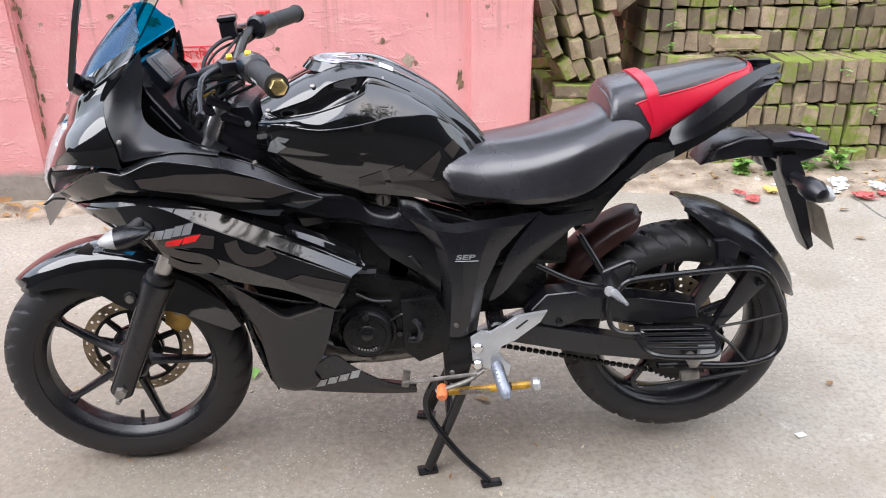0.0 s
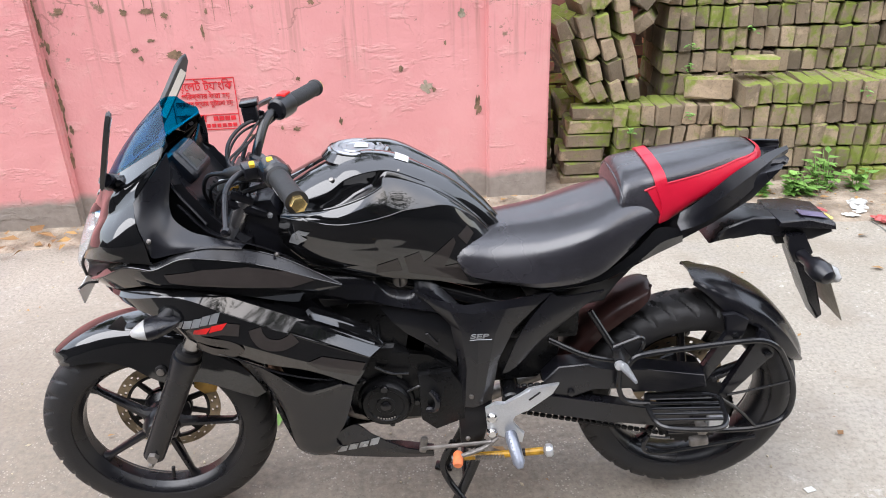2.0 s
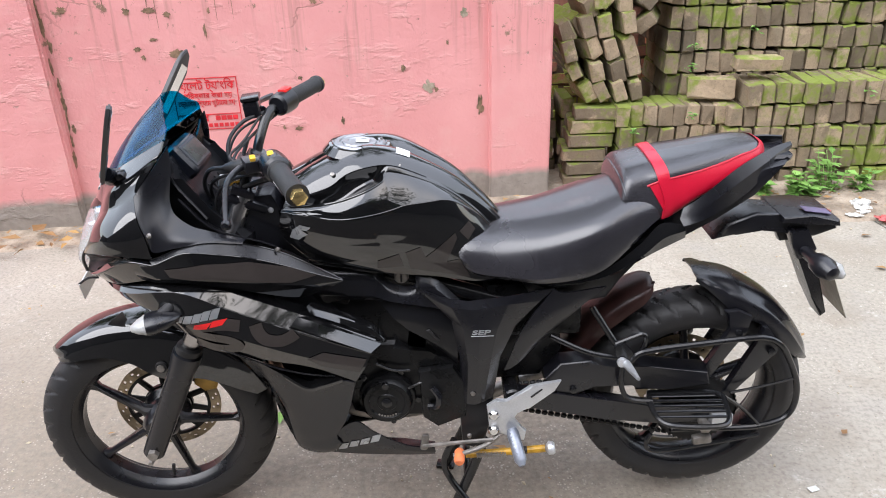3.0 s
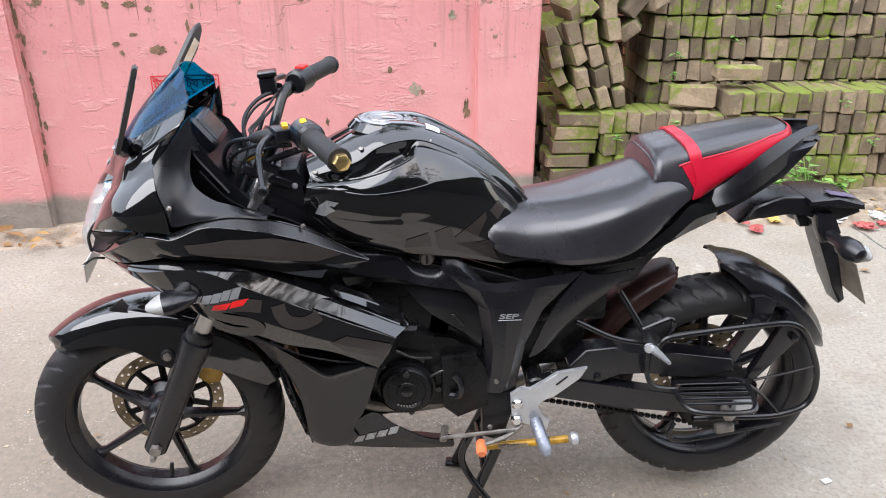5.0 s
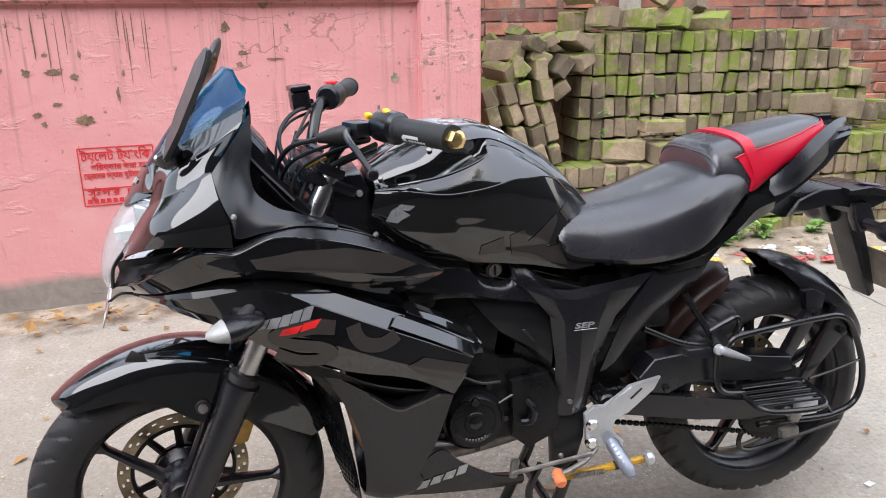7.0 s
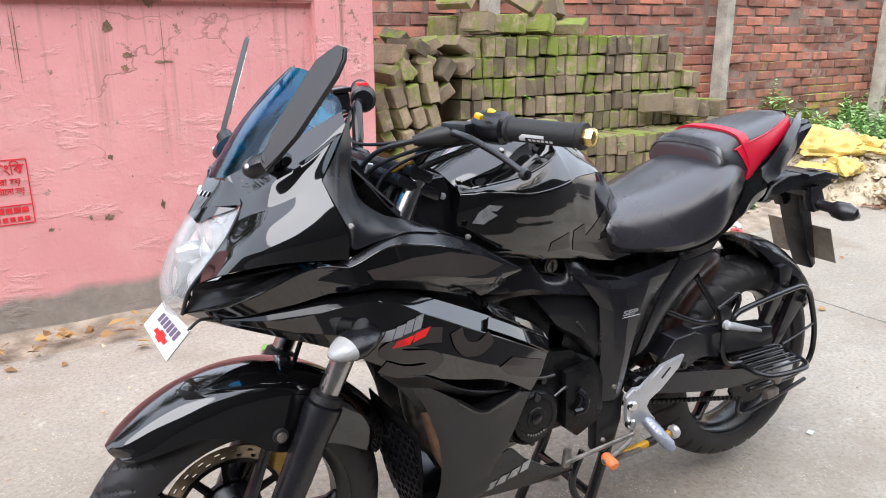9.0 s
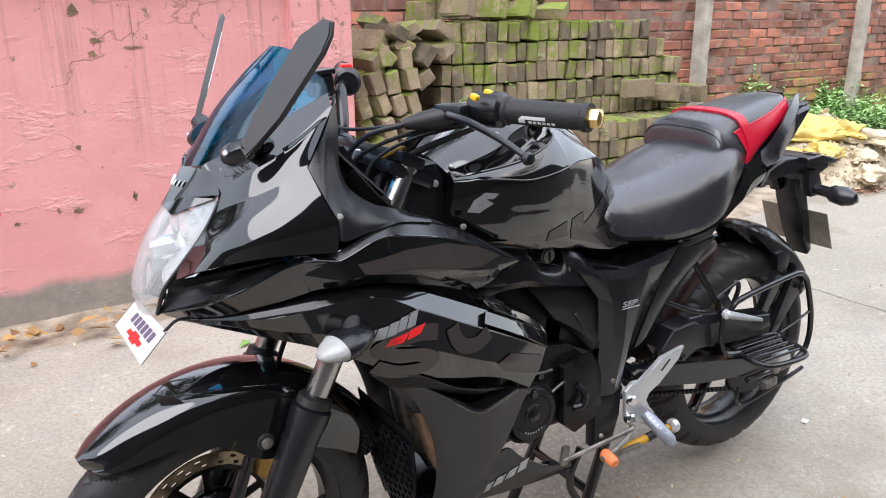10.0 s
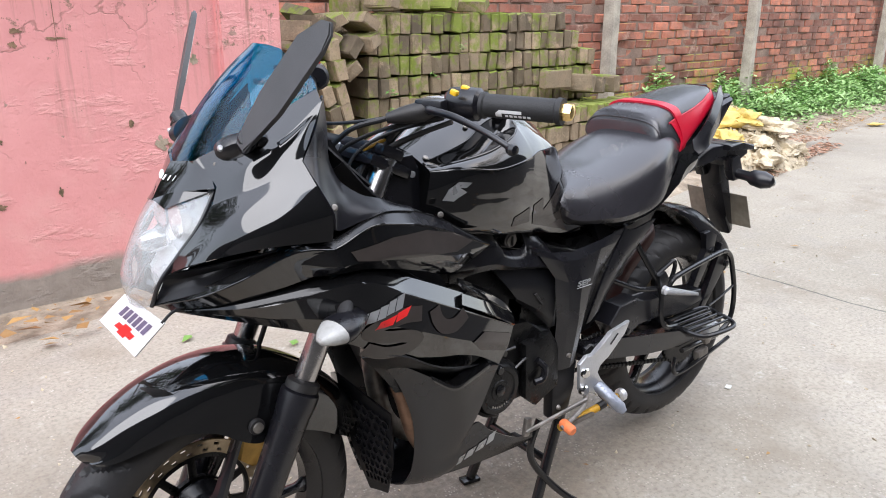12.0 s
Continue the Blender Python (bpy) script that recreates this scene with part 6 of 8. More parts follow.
# windscreen
scr = [[(-0.006, 0, 0.949), (0.009, -0.05, 0.957), (0.056, -0.086, 0.986), (0.113, -0.106, 1.02), (0.18, -0.128, 1.062)],
       [(0.045, 0, 1.02), (0.055, -0.04, 1.025), (0.09, -0.072, 1.042), (0.135, -0.092, 1.06), (0.183, -0.11, 1.078)],
       [(0.1, 0, 1.08), (0.106, -0.03, 1.083), (0.124, -0.052, 1.088), (0.148, -0.071, 1.091), (0.174, -0.088, 1.09)],
       [(0.146, 0, 1.124), (0.148, -0.014, 1.1235), (0.152, -0.028, 1.1225), (0.157, -0.04, 1.12), (0.163, -0.05, 1.117)]]
h = net(scr, 14, 12)
full = np.concatenate([(h * (1, -1, 1))[::-1], h[1:]], 0)
ws = part("windscreen", sheet(full, 0.003), BLUEGLASS, bike, "blue tinted see-through windscreen")
rows = [[(0.178, -0.116, 1.036), (0.17, -0.09, 1.0), (0.165, 0, 0.985), (0.17, 0.09, 1.0), (0.178, 0.116, 1.036)],
        [(0.178, -0.132, 0.985), (0.185, -0.09, 0.945), (0.185, 0, 0.93), (0.185, 0.09, 0.945), (0.178, 0.132, 0.985)],
        [(0.25, -0.165, 0.905), (0.23, -0.09, 0.875), (0.225, 0, 0.87), (0.23, 0.09, 0.875), (0.25, 0.165, 0.905)]]
part("dash_panel", patch(rows, 14, 8, 0.004), MATTE, bike, "matte black dash panel behind the screen")
tray = [[(0.2, -0.165, 0.95), (0.19, -0.08, 0.9), (0.185, 0, 0.89), (0.19, 0.08, 0.9), (0.2, 0.165, 0.95)],
        [(0.26, -0.17, 0.885), (0.25, -0.08, 0.85), (0.25, 0, 0.84), (0.25, 0.08, 0.85), (0.26, 0.17, 0.885)],
        [(0.36, -0.15, 0.84), (0.36, -0.08, 0.8), (0.36, 0, 0.79), (0.36, 0.08, 0.8), (0.36, 0.15, 0.84)],
        [(0.44, -0.14, 0.79), (0.44, -0.08, 0.76), (0.44, 0, 0.75), (0.44, 0.08, 0.76), (0.44, 0.14, 0.79)]]
part("inner_tray", patch(tray, 14, 12, 0.003), MATTE, bike, "matte black tray between dash and tank")
part("dash_body", prism([(0.1, 0.955), (0.168, 1.01), (0.185, 0.97), (0.235, 0.895), (0.33, 0.855), (0.33, 0.79), (0.14, 0.81), (0.07, 0.9)], -0.125, 0.125, 0.02, 2), MATTE, bike, "matte black dash body under the screen")
dash = part("instrument_panel", box((0.05, 0.12, 0.08), pose(0.176, 0, 0.985, 0, -38, 0), 0.018, 3), SATIN, bike, "black instrument cluster with a grey display")
part("bezel", box((0.004, 0.092, 0.055), pose(0.1955, 0, 1.0, 0, -38, 0), 0.0018, 1), BLADE, dash)
part("display", box((0.003, 0.078, 0.042), pose(0.1972, 0, 1.0014, 0, -38, 0), 0.001, 1), LCD, dash, "grey liquid crystal display")

# headlight
lens = [[(-0.04, 0, 0.892), (-0.014, -0.044, 0.909), (0.026, -0.083, 0.916)],
        [(-0.068, 0, 0.858), (-0.045, -0.05, 0.864), (-0.004, -0.086, 0.868)],
        [(-0.09, 0, 0.812), (-0.072, -0.05, 0.815), (-0.037, -0.078, 0.825)],
        [(-0.1, 0, 0.772), (-0.092, -0.04, 0.77), (-0.066, -0.068, 0.785)],
        [(-0.094, 0, 0.737), (-0.088, -0.03, 0.738), (-0.076, -0.047, 0.742)]]
h = net(lens, 10, 14)
full = np.concatenate([(h * (1, -1, 1))[::-1], h[1:]], 0)
hl = part("headlight", sheet(full, 0.003), LENS, bike, "hazy clear headlight lens with white reflector inside")
refl = [[(x + 0.045, y * 0.85, z - 0.012 if z > 0.8 else z + 0.008) for x, y, z in c] for c in lens]
h = net(refl, 8, 10)
full = np.concatenate([(h * (1, -1, 1))[::-1], h[1:]], 0)
part("reflector", sheet(full, 0.002), SILVERED, hl, "silvered headlight reflector")
for s in (-1, 1):
    rim = [(x - 0.002, s * (abs(y) + 0.002), z) for x, y, z in (c[-1] for c in lens)]
    part("lens_rim", tube(rim, 0.0035, 30, 8), SATIN, hl, "black lens rim")
    lg = net(lens, 20, 40)
    brow = [[lg[i][0] + f * (lg[i][5] - lg[i][0]) * (1.15 - abs(i / 19 - 0.42) / 0.58 if i > 8 else 1.15 * i / 8) + np.array((-0.004, -0.001, 0.003)) for f in (0.0, 0.5, 1.0)] for i in range(1, 19)]
    part("brow_wedge", sheet([[(p[0], -s * p[1], p[2]) for p in row] for row in brow], 0.002), GLOSS, bike, "black pointed brow over the headlight")
for s in (-1, 1):
    part("reflector_bowl", lathe([(-0.012, 0.03), (-0.01, 0.0275), (0.004, 0.02), (0.012, 0.01), (0.014, 0.0)], (-0.012, s * 0.036, 0.868), "x", 20), CHROME, hl, "bright reflector bowl")
part("bulb_shield", lathe([(-0.02, 0.0), (-0.015, 0.012), (0.0, 0.018), (0.02, 0.02)], (-0.055, 0, 0.83), "x", 16), CHROME, hl)

# front indicators
for s in (-1, 1):
    m = pose(0.126, s * 0.252, 0.716, 0, -8, -16 * s) @ Matrix.Diagonal((0.92, 1.35, 0.86, 1))
    bm = lathe([(-0.004, 0.0235), (0.012, 0.0245), (0.035, 0.021), (0.06, 0.012), (0.072, 0.0)], (0, 0, 0), "x", 20)
    bm.transform(m)
    ind = part("front_indicator", bm, SATIN, bike, "front indicator with a clear lens on a black stalk")
    bm = lathe([(-0.041, 0.0), (-0.038, 0.007), (-0.024, 0.0155), (-0.006, 0.0222), (-0.003, 0.0222)], (0, 0, 0), "x", 20)
    bm.transform(m)
    part("indicator_lens", bm, CLEARL, ind, "clear indicator lens")
    part("indicator_stalk", turned([(0, 0.016), (0.5, 0.012), (1, 0.013)], (0.175, s * 0.205, 0.745), (0.148, s * 0.238, 0.726), 14), RUBBER, ind)

# mirrors
for s in (-1, 1):
    bm = lathe([(-0.008, 0.0), (-0.0085, 0.008), (-0.007, 0.0145), (-0.002, 0.0185), (0.012, 0.02)], (0, 0, 0), "y", 32)
    bm.transform(pose(0.057, -0.113, 0.979, 20, -10, -32) @ Matrix.Diagonal((2.0, 1, 1, 1)))
    mount = part("mirror", bm if s < 0 else flipped(bm), SATIN, bike, "slim black blade mirror folded upright")
    part("mount_bolt", turned([(0, 0.0058), (0.6, 0.0055), (1, 0.003)], (0.033, s * 0.1, 0.98), (0.029, s * 0.108, 0.983), 12), ALU, mount)
    part("stalk", tube([(0.064, s * 0.118, 0.985), (0.06, s * 0.13, 0.992), (0.058, s * 0.142, 1.0)], 0.0145, 12, 12), SATIN, mount)
    part("pivot_ball", lathe([(-0.012, 0.0), (-0.01, 0.008), (-0.003, 0.0125), (0.008, 0.012)], (0.083, s * 0.128, 0.99), "y", 16), FRAME, mount)
    d = Vector((0.085, s * 0.095, 0.165)).normalized()
    nrm = Vector((-0.91, s * 0.27, 0.3))
    nrm = (nrm - d * nrm.dot(d)).normalized()
    wdir = d.cross(nrm)
    M = Matrix((wdir, d, nrm)).transposed().to_4x4()
    M.translation = (0.052, s * 0.142, 0.995)
    bm = bmesh.new()
    o = [(-0.012, -0.012), (0.012, -0.012), (0.02, 0.03), (0.027, 0.07), (0.028, 0.178), (0.024, 0.203), (0.012, 0.216), (-0.006, 0.208), (-0.027, 0.168), (-0.027, 0.07), (-0.018, 0.03)]
    a, b = [bm.verts.new((x, y, 0.004)) for x, y in o], [bm.verts.new((x, y, -0.005)) for x, y in o]
    bm.faces.new(a)
    bm.faces.new(b[::-1])
    for i in range(len(o)):
        bm.faces.new((a[i], b[i], b[(i + 1) % len(o)], a[(i + 1) % len(o)]))
    bmesh.ops.bevel(bm, geom=[e for e in bm.edges if abs((e.verts[0].co - e.verts[1].co).z) < 1e-6], offset=0.0025, segments=2, affect="EDGES")
    bm.transform(M)
    blade = part("blade", bm, BLADE, mount, "thin matte black mirror blade")
    bm = box((0.032, 0.12, 0.001), M @ pose(0, 0.12, -0.0058), 0.0004, 1)
    part("mirror_glass", bm, MIRROR, mount)

# handlebars and controls
bl, br = Vector((0.481, -0.36, 1.026)), Vector((0.418, 0.345, 1.056))
gl, gr = Vector((0.425, -0.235, 1.028)), Vector((0.37, 0.225, 1.05))
hb = part("handlebar", tube([(0.315, -0.1, 0.945), (0.335, -0.12, 0.985), (0.37, -0.165, 1.02), tuple(gl), tuple(gl.lerp(bl, 0.9))], 0.0115, 34, 12), FRAME, bike, "black raised handlebar")
part("bar_right", tube([(0.3, 0.1, 0.945), (0.31, 0.115, 0.985), (0.33, 0.16, 1.035), tuple(gr), tuple(gr.lerp(br, 0.9))], 0.0115, 34, 12), FRAME, hb)
part("bar_clamp", box((0.05, 0.26, 0.02), pose(0.31, 0, 0.945, 0, 24, 5), 0.006), SATIN, hb)
for a, b in ((gl, bl), (gr, br)):
    part("grip", turned([(0, 0.022), (0.04, 0.022), (0.06, 0.0192), (0.92, 0.0192), (0.94, 0.0215), (1, 0.021)], a, b, 20), GRIPR, hb, "black rubber hand grip")
    d = (b - a).normalized()
    part("bar_end", turned([(0, 0.0145), (0.5, 0.0155), (0.85, 0.014), (1, 0.008)], b, b + d * 0.018, 6), GOLD, hb, "gold anodised bar end")
    part("switch_housing", turned([(0, 0.02), (0.1, 0.026), (0.55, 0.028), (0.9, 0.027), (1, 0.021)], a - d * 0.062, a, 18), SATIN, hb, "black switch housing")
part("yellow_switch", box((0.011, 0.013, 0.009), pose(0.376, -0.222, 1.05, 20, 0, 20), 0.003), YSWITCH, hb, "yellow horn switch")
part("yellow_switch", box((0.012, 0.014, 0.008), pose(0.408, -0.212, 1.054, 20, 0, 20), 0.003), YSWITCH, hb)
def grip_print(f0, f1, a0, a1, taper=0.0):
    """A thin print wrapped on the left grip, between shares of its length and angles below level."""
    ax = (bl - gl).normalized()
    n1 = Vector((-0.9, -0.41, 0))
    n1 = (n1 - ax * n1.dot(ax)).normalized()
    n2 = Vector((0, 0, -1))
    bm = bmesh.new()
    rows = []
    for i in range(7):
        a = radians(a0 + (a1 - a0) * i / 6)
        rows.append([bm.verts.new(gl.lerp(bl, f0 + taper * i / 6 + (f1 - f0 - taper * i / 6) * k / 8) + 0.0201 * (math.cos(a) * n1 + math.sin(a) * n2)) for k in range(9)])
    for a, b in zip(rows, rows[1:]):
        for k in range(8):
            bm.faces.new((a[k], a[k + 1], b[k + 1], b[k]))
    return bm


part("grip_print", grip_print(0.27, 0.55, 8, 24, -0.05), WHITEP, hb)
part("grip_print", grip_print(0.22, 0.3, 24, 44), WHITEP, hb)
for k in range(6):
    part("grip_print", grip_print(0.34 + 0.055 * k, 0.38 + 0.055 * k, 30, 44), WHITEP, hb)
part("red_switch", box((0.022, 0.036, 0.014), pose(0.362, 0.207, 1.073, 0, 0, -14), 0.004), REDP, hb, "red engine stop switch")
mc = part("brake_reservoir", box((0.038, 0.045, 0.042), pose(0.29, 0.165, 1.045, 0, -5, 8), 0.008, 3), SATIN, bike, "black square brake fluid reservoir")
part("reservoir_lid", box((0.043, 0.05, 0.011), pose(0.289, 0.165, 1.07, 0, -5, 8), 0.004, 3), FRAME, mc)
lv = part("clutch_lever", tube([(0.36, -0.175, 1.02), (0.342, -0.205, 1.023), (0.336, -0.27, 1.02), (0.345, -0.33, 1.004), (0.356, -0.379, 0.984)], 0.0068, 40, 12, r1=0.0046), SATIN, bike, "black clutch lever with a ball end")
part("lever_boot", turned([(0, 0.012), (0.3, 0.017), (0.7, 0.014), (1, 0.008)], (0.372, -0.185, 1.022), (0.3, -0.14, 1.006), 14), RUBBER, lv, "black rubber lever boot")
part("lever_ball", lathe([(-0.0095, 0.0), (-0.007, 0.007), (0.0, 0.0095), (0.007, 0.007), (0.0095, 0.0)], (0.356, -0.379, 0.983), "y", 14), SATIN, lv)
part("lever_bracket", box((0.04, 0.05, 0.025), pose(0.365, -0.18, 1.025, 0, 0, 25), 0.006), SATIN, lv)
part("brake_lever", tube([(0.315, 0.17, 1.04), (0.29, 0.2, 1.04), (0.285, 0.27, 1.035), (0.3, 0.34, 1.03)], 0.007, 24, 10), SATIN, bike, "black brake lever")
CABLES = (((0.3, -0.14, 1.006), (0.25, -0.1, 0.985), (0.225, -0.06, 0.93), (0.25, -0.03, 0.86), (0.31, 0, 0.8)),
          ((0.38, -0.2, 1.01), (0.31, -0.135, 0.99), (0.25, -0.085, 0.955), (0.235, -0.04, 0.9), (0.27, 0.02, 0.84)),
          ((0.38, -0.19, 1.005), (0.32, -0.12, 0.978), (0.268, -0.095, 0.945), (0.25, -0.09, 0.9), (0.27, -0.08, 0.84)),
          ((0.39, -0.2, 1.0), (0.34, -0.13, 0.965), (0.285, -0.1, 0.93), (0.262, -0.1, 0.89)),
          ((0.4, -0.15, 0.985), (0.34, -0.115, 0.955), (0.28, -0.09, 0.92), (0.255, -0.05, 0.87)),
          ((0.37, -0.17, 1.02), (0.31, -0.1, 1.0), (0.27, 0.0, 0.985), (0.28, 0.09, 0.99), (0.31, 0.15, 1.03)),
          ((0.34, 0.17, 1.04), (0.27, 0.13, 1.02), (0.24, 0.09, 0.97), (0.27, 0.05, 0.88)),
          ((0.35, 0.19, 1.03), (0.29, 0.12, 0.99), (0.26, 0.04, 0.95), (0.3, -0.02, 0.86)),
          ((0.345, 0.18, 1.03), (0.262, 0.145, 1.0), (0.232, 0.115, 0.94), (0.25, 0.09, 0.86)))
for k, pts in enumerate(CABLES):
    part("control_cable", tube(pts, (0.0045, 0.0035, 0.003)[k % 3], 36, 8), RUBBER, bike)
part("cable_sleeve", tube([(0.33, -0.118, 0.971), (0.305, -0.108, 0.962), (0.28, -0.098, 0.95)], 0.003, 10, 8), YELLOW, bike, "yellow cable sleeve")
part("ignition_key", box((0.016, 0.004, 0.03), pose(0.258, -0.045, 0.945, 20, 10, 30), 0.002, 1), ALU, bike, "ignition key hanging at the dash")
for k in range(5):
    y = -0.05 + 0.025 * k
    part("wiring", tube([(0.22, y, 0.93), (0.25 + 0.01 * (k % 2), y * 0.8, 0.89), (0.27, y * 0.6 + 0.01, 0.84), (0.32, y * 0.4, 0.8)], 0.0028, 20, 6), RUBBER, bike)

# foot rests, levers and stands
fr = part("footrest_bracket", prism([(0.816, 0.403), (0.839, 0.419), (0.863, 0.411), (0.918, 0.456), (0.988, 0.468), (0.973, 0.44), (0.916, 0.393), (0.884, 0.384), (0.875, 0.366), (0.888, 0.344), (0.91, 0.328), (0.905, 0.3), (0.88, 0.305), (0.87, 0.32), (0.846, 0.322), (0.822, 0.335)], -0.146, -0.134, 0.004, 2), ALU, bike, "cast aluminium heel plate bracket")
part("bracket_slot", prism([(0.92, 0.425), (0.945, 0.447), (0.942, 0.449), (0.917, 0.428)], -0.1475, -0.146, 0), RUBBER, fr)
for z in (0.38, 0.336):
    part("bracket_bolt", lathe([(-0.01, 0.004), (-0.01, 0.009), (-0.006, 0.013), (0.004, 0.013)], (0.832, -0.146, z), "y", 12), CHROME, fr)
fp = part("foot_peg", turned([(0, 0.012), (0.1, 0.015), (0.85, 0.0145), (0.93, 0.01), (1, 0.007)], (0.874, -0.15, 0.338), (0.893, -0.222, 0.29), 16), PEGM, bike, "aluminium rider foot peg")
for k in range(6):
    c = Vector((0.874, -0.15, 0.338)).lerp(Vector((0.893, -0.222, 0.29)), 0.16 + 0.11 * k)
    part("peg_rib", box((0.021, 0.003, 0.006), pose(c.x, c.y - 0.004, c.z + 0.0108, 34, 0, 12), 0.002, 1), PEGM, fp)
gs = part("gear_lever", tube([(0.845, -0.145, 0.318), (0.81, -0.165, 0.305), (0.76, -0.172, 0.29), (0.735, -0.172, 0.283)], 0.0055, 20, 10), STEELD, bike, "metal gear lever with an orange toe rubber")
part("toe_rubber", turned([(0, 0.009), (0.15, 0.0125), (0.85, 0.0125), (1, 0.009)], (0.75, -0.158, 0.287), (0.748, -0.196, 0.28), 12), ORANGE, gs, "bright orange toe rubber")
part("gear_rod", rod((0.66, -0.135, 0.283), (0.83, -0.16, 0.318), 0.005, 8), STEELD, gs)
part("gear_arm", box((0.018, 0.012, 0.045), pose(0.667, -0.13, 0.292, 0, 8, 0), 0.005), STEELD, gs)
ss = part("side_stand", tube([(0.765, -0.14, 0.258), (0.86, -0.145, 0.267), (0.955, -0.15, 0.278)], 0.009, 16, 10), YELLOW, bike, "folded side stand with scuffed yellow paint")
part("stand_foot", turned([(0, 0.009), (0.25, 0.016), (0.75, 0.016), (1, 0.012)], (0.958, -0.15, 0.278), (0.978, -0.152, 0.281), 18), ALU, ss, "round bright stand foot")
part("stand_spring", tube([(0.79 + 0.0012 * k, -0.156 + 0.006 * math.cos(2.1 * k), 0.268 + 0.006 * math.sin(2.1 * k)) for k in range(60)], 0.0013, 150, 5), STEELD, ss)
part("stand_band", lathe([(-0.012, 0.0098), (0.012, 0.0098)], (0, 0, 0), "z", 14), RUBBER, ss).data.transform(pose(0.9, -0.147, 0.2715, 0, 84, 0))
cs = part("centre_stand", tube([(0.812, -0.1, 0.27), (0.782, -0.1, 0.18), (0.748, -0.106, 0.095), (0.715, -0.112, 0.012)], 0.013, 26, 12), FRAME, bike, "black tubular centre stand with splayed legs")
part("stand_leg", tube([(0.812, 0.1, 0.27), (0.782, 0.1, 0.18), (0.748, 0.106, 0.095), (0.715, 0.112, 0.012)], 0.013, 26, 12), FRAME, cs)
part("cross_bar", rod((0.77, -0.1, 0.15), (0.77, 0.1, 0.15), 0.01), FRAME, cs)
part("stand_tang", tube([(0.738, -0.1, 0.272), (0.712, -0.1, 0.205), (0.728, -0.108, 0.15), (0.79, -0.135, 0.07), (0.86, -0.165, 0.012)], 0.0085, 30, 10), FRAME, cs)
part("tang_pad", box((0.05, 0.024, 0.009), pose(0.866, -0.167, 0.006, 0, 0, 10), 0.003), FRAME, cs)
for s in (-1, 1):
    part("stand_pad", box((0.05, 0.03, 0.01), pose(0.712, s * 0.112, 0.006, 0, 0, -10 * s), 0.003), FRAME, cs)

# pillion brackets, step and wheel guard
pb = part("pillion_bracket", tube([(1.058, -0.095, 0.632), (1.1, -0.11, 0.565), (1.135, -0.125, 0.51)], 0.0075, 12, 10), FRAME, bike, "black tubular pillion foot rest bracket")
part("lower_strut", tube([(0.965, -0.1, 0.562), (1.05, -0.115, 0.525), (1.13, -0.125, 0.512)], 0.0065, 12, 10), FRAME, pb)
part("bracket_tube_right", tube([(1.058, 0.095, 0.632), (1.1, 0.11, 0.565), (1.135, 0.125, 0.51)], 0.011, 12, 10), FRAME, pb)
part("pillion_peg", turned([(0, 0.008), (0.15, 0.01), (0.5, 0.008), (1, 0.004)], (1.133, -0.13, 0.506), (1.141, -0.222, 0.523), 12), ALU, pb, "folded aluminium pillion peg")
part("strut_gusset", tube([(1.112, -0.12, 0.548), (1.15, -0.124, 0.568), (1.172, -0.126, 0.576), (1.178, -0.126, 0.556), (1.162, -0.126, 0.52), (1.14, -0.128, 0.508)], 0.0055, 30, 8), FRAME, pb)
part("gusset_plate", prism([(1.105, 0.55), (1.13, 0.558), (1.152, 0.53), (1.142, 0.5), (1.118, 0.5)], -0.136, -0.126, 0.003, 2), FRAME, pb)
part("peg_bolt", lathe([(-0.008, 0.005), (-0.008, 0.011), (0.0, 0.012)], (1.124, -0.138, 0.512), "y", 10), ALU, pb)
sg = part("wheel_guard", tube([(1.145, -0.132, 0.505), (1.16, -0.134, 0.528), (1.19, -0.132, 0.535), (1.28, -0.119, 0.538), (1.41, -0.099, 0.538), (1.468, -0.09, 0.533), (1.507, -0.085, 0.51), (1.535, -0.08, 0.468), (1.568, -0.075, 0.395), (1.574, -0.075, 0.33), (1.552, -0.078, 0.29), (1.49, -0.087, 0.276), (1.42, -0.097, 0.28), (1.343, -0.109, 0.292), (1.26, -0.12, 0.3)], 0.0075, 110, 10), FRAME, bike, "black tubular wheel guard with a step")
part("guard_brace", tube([(1.564, -0.076, 0.408), (1.48, -0.088, 0.395), (1.4, -0.1, 0.388)], 0.0035, 10, 8), FRAME, sg)
part("guard_brace", tube([(1.49, -0.087, 0.278), (1.44, -0.095, 0.335), (1.375, -0.105, 0.39)], 0.0045, 10, 8), FRAME, sg)
part("hanger", tube([(1.128, -0.13, 0.5), (1.13, -0.132, 0.44), (1.15, -0.134, 0.405), (1.205, -0.13, 0.392)], 0.0065, 20, 8), FRAME, sg)
part("lower_bar", tube([(1.21, -0.135, 0.3), (1.2, -0.138, 0.28), (1.206, -0.14, 0.258), (1.245, -0.14, 0.252), (1.363, -0.138, 0.27), (1.471, -0.13, 0.284)], 0.0055, 40, 8), FRAME, sg)
part("guard_clamp", box((0.045, 0.02, 0.03), pose(1.335, -0.132, 0.275, 0, -10, 0), 0.006), STEELD, sg, "steel guard clamp")
stp = part("foot_step", tube([(1.205, -0.1, 0.395), (1.2, -0.15, 0.389), (1.21, -0.19, 0.383), (1.24, -0.208, 0.381), (1.33, -0.212, 0.379), (1.364, -0.197, 0.381), (1.374, -0.15, 0.386), (1.36, -0.105, 0.393)], 0.0065, 72, 8, closed=True), FRAME, sg, "small black slatted step")
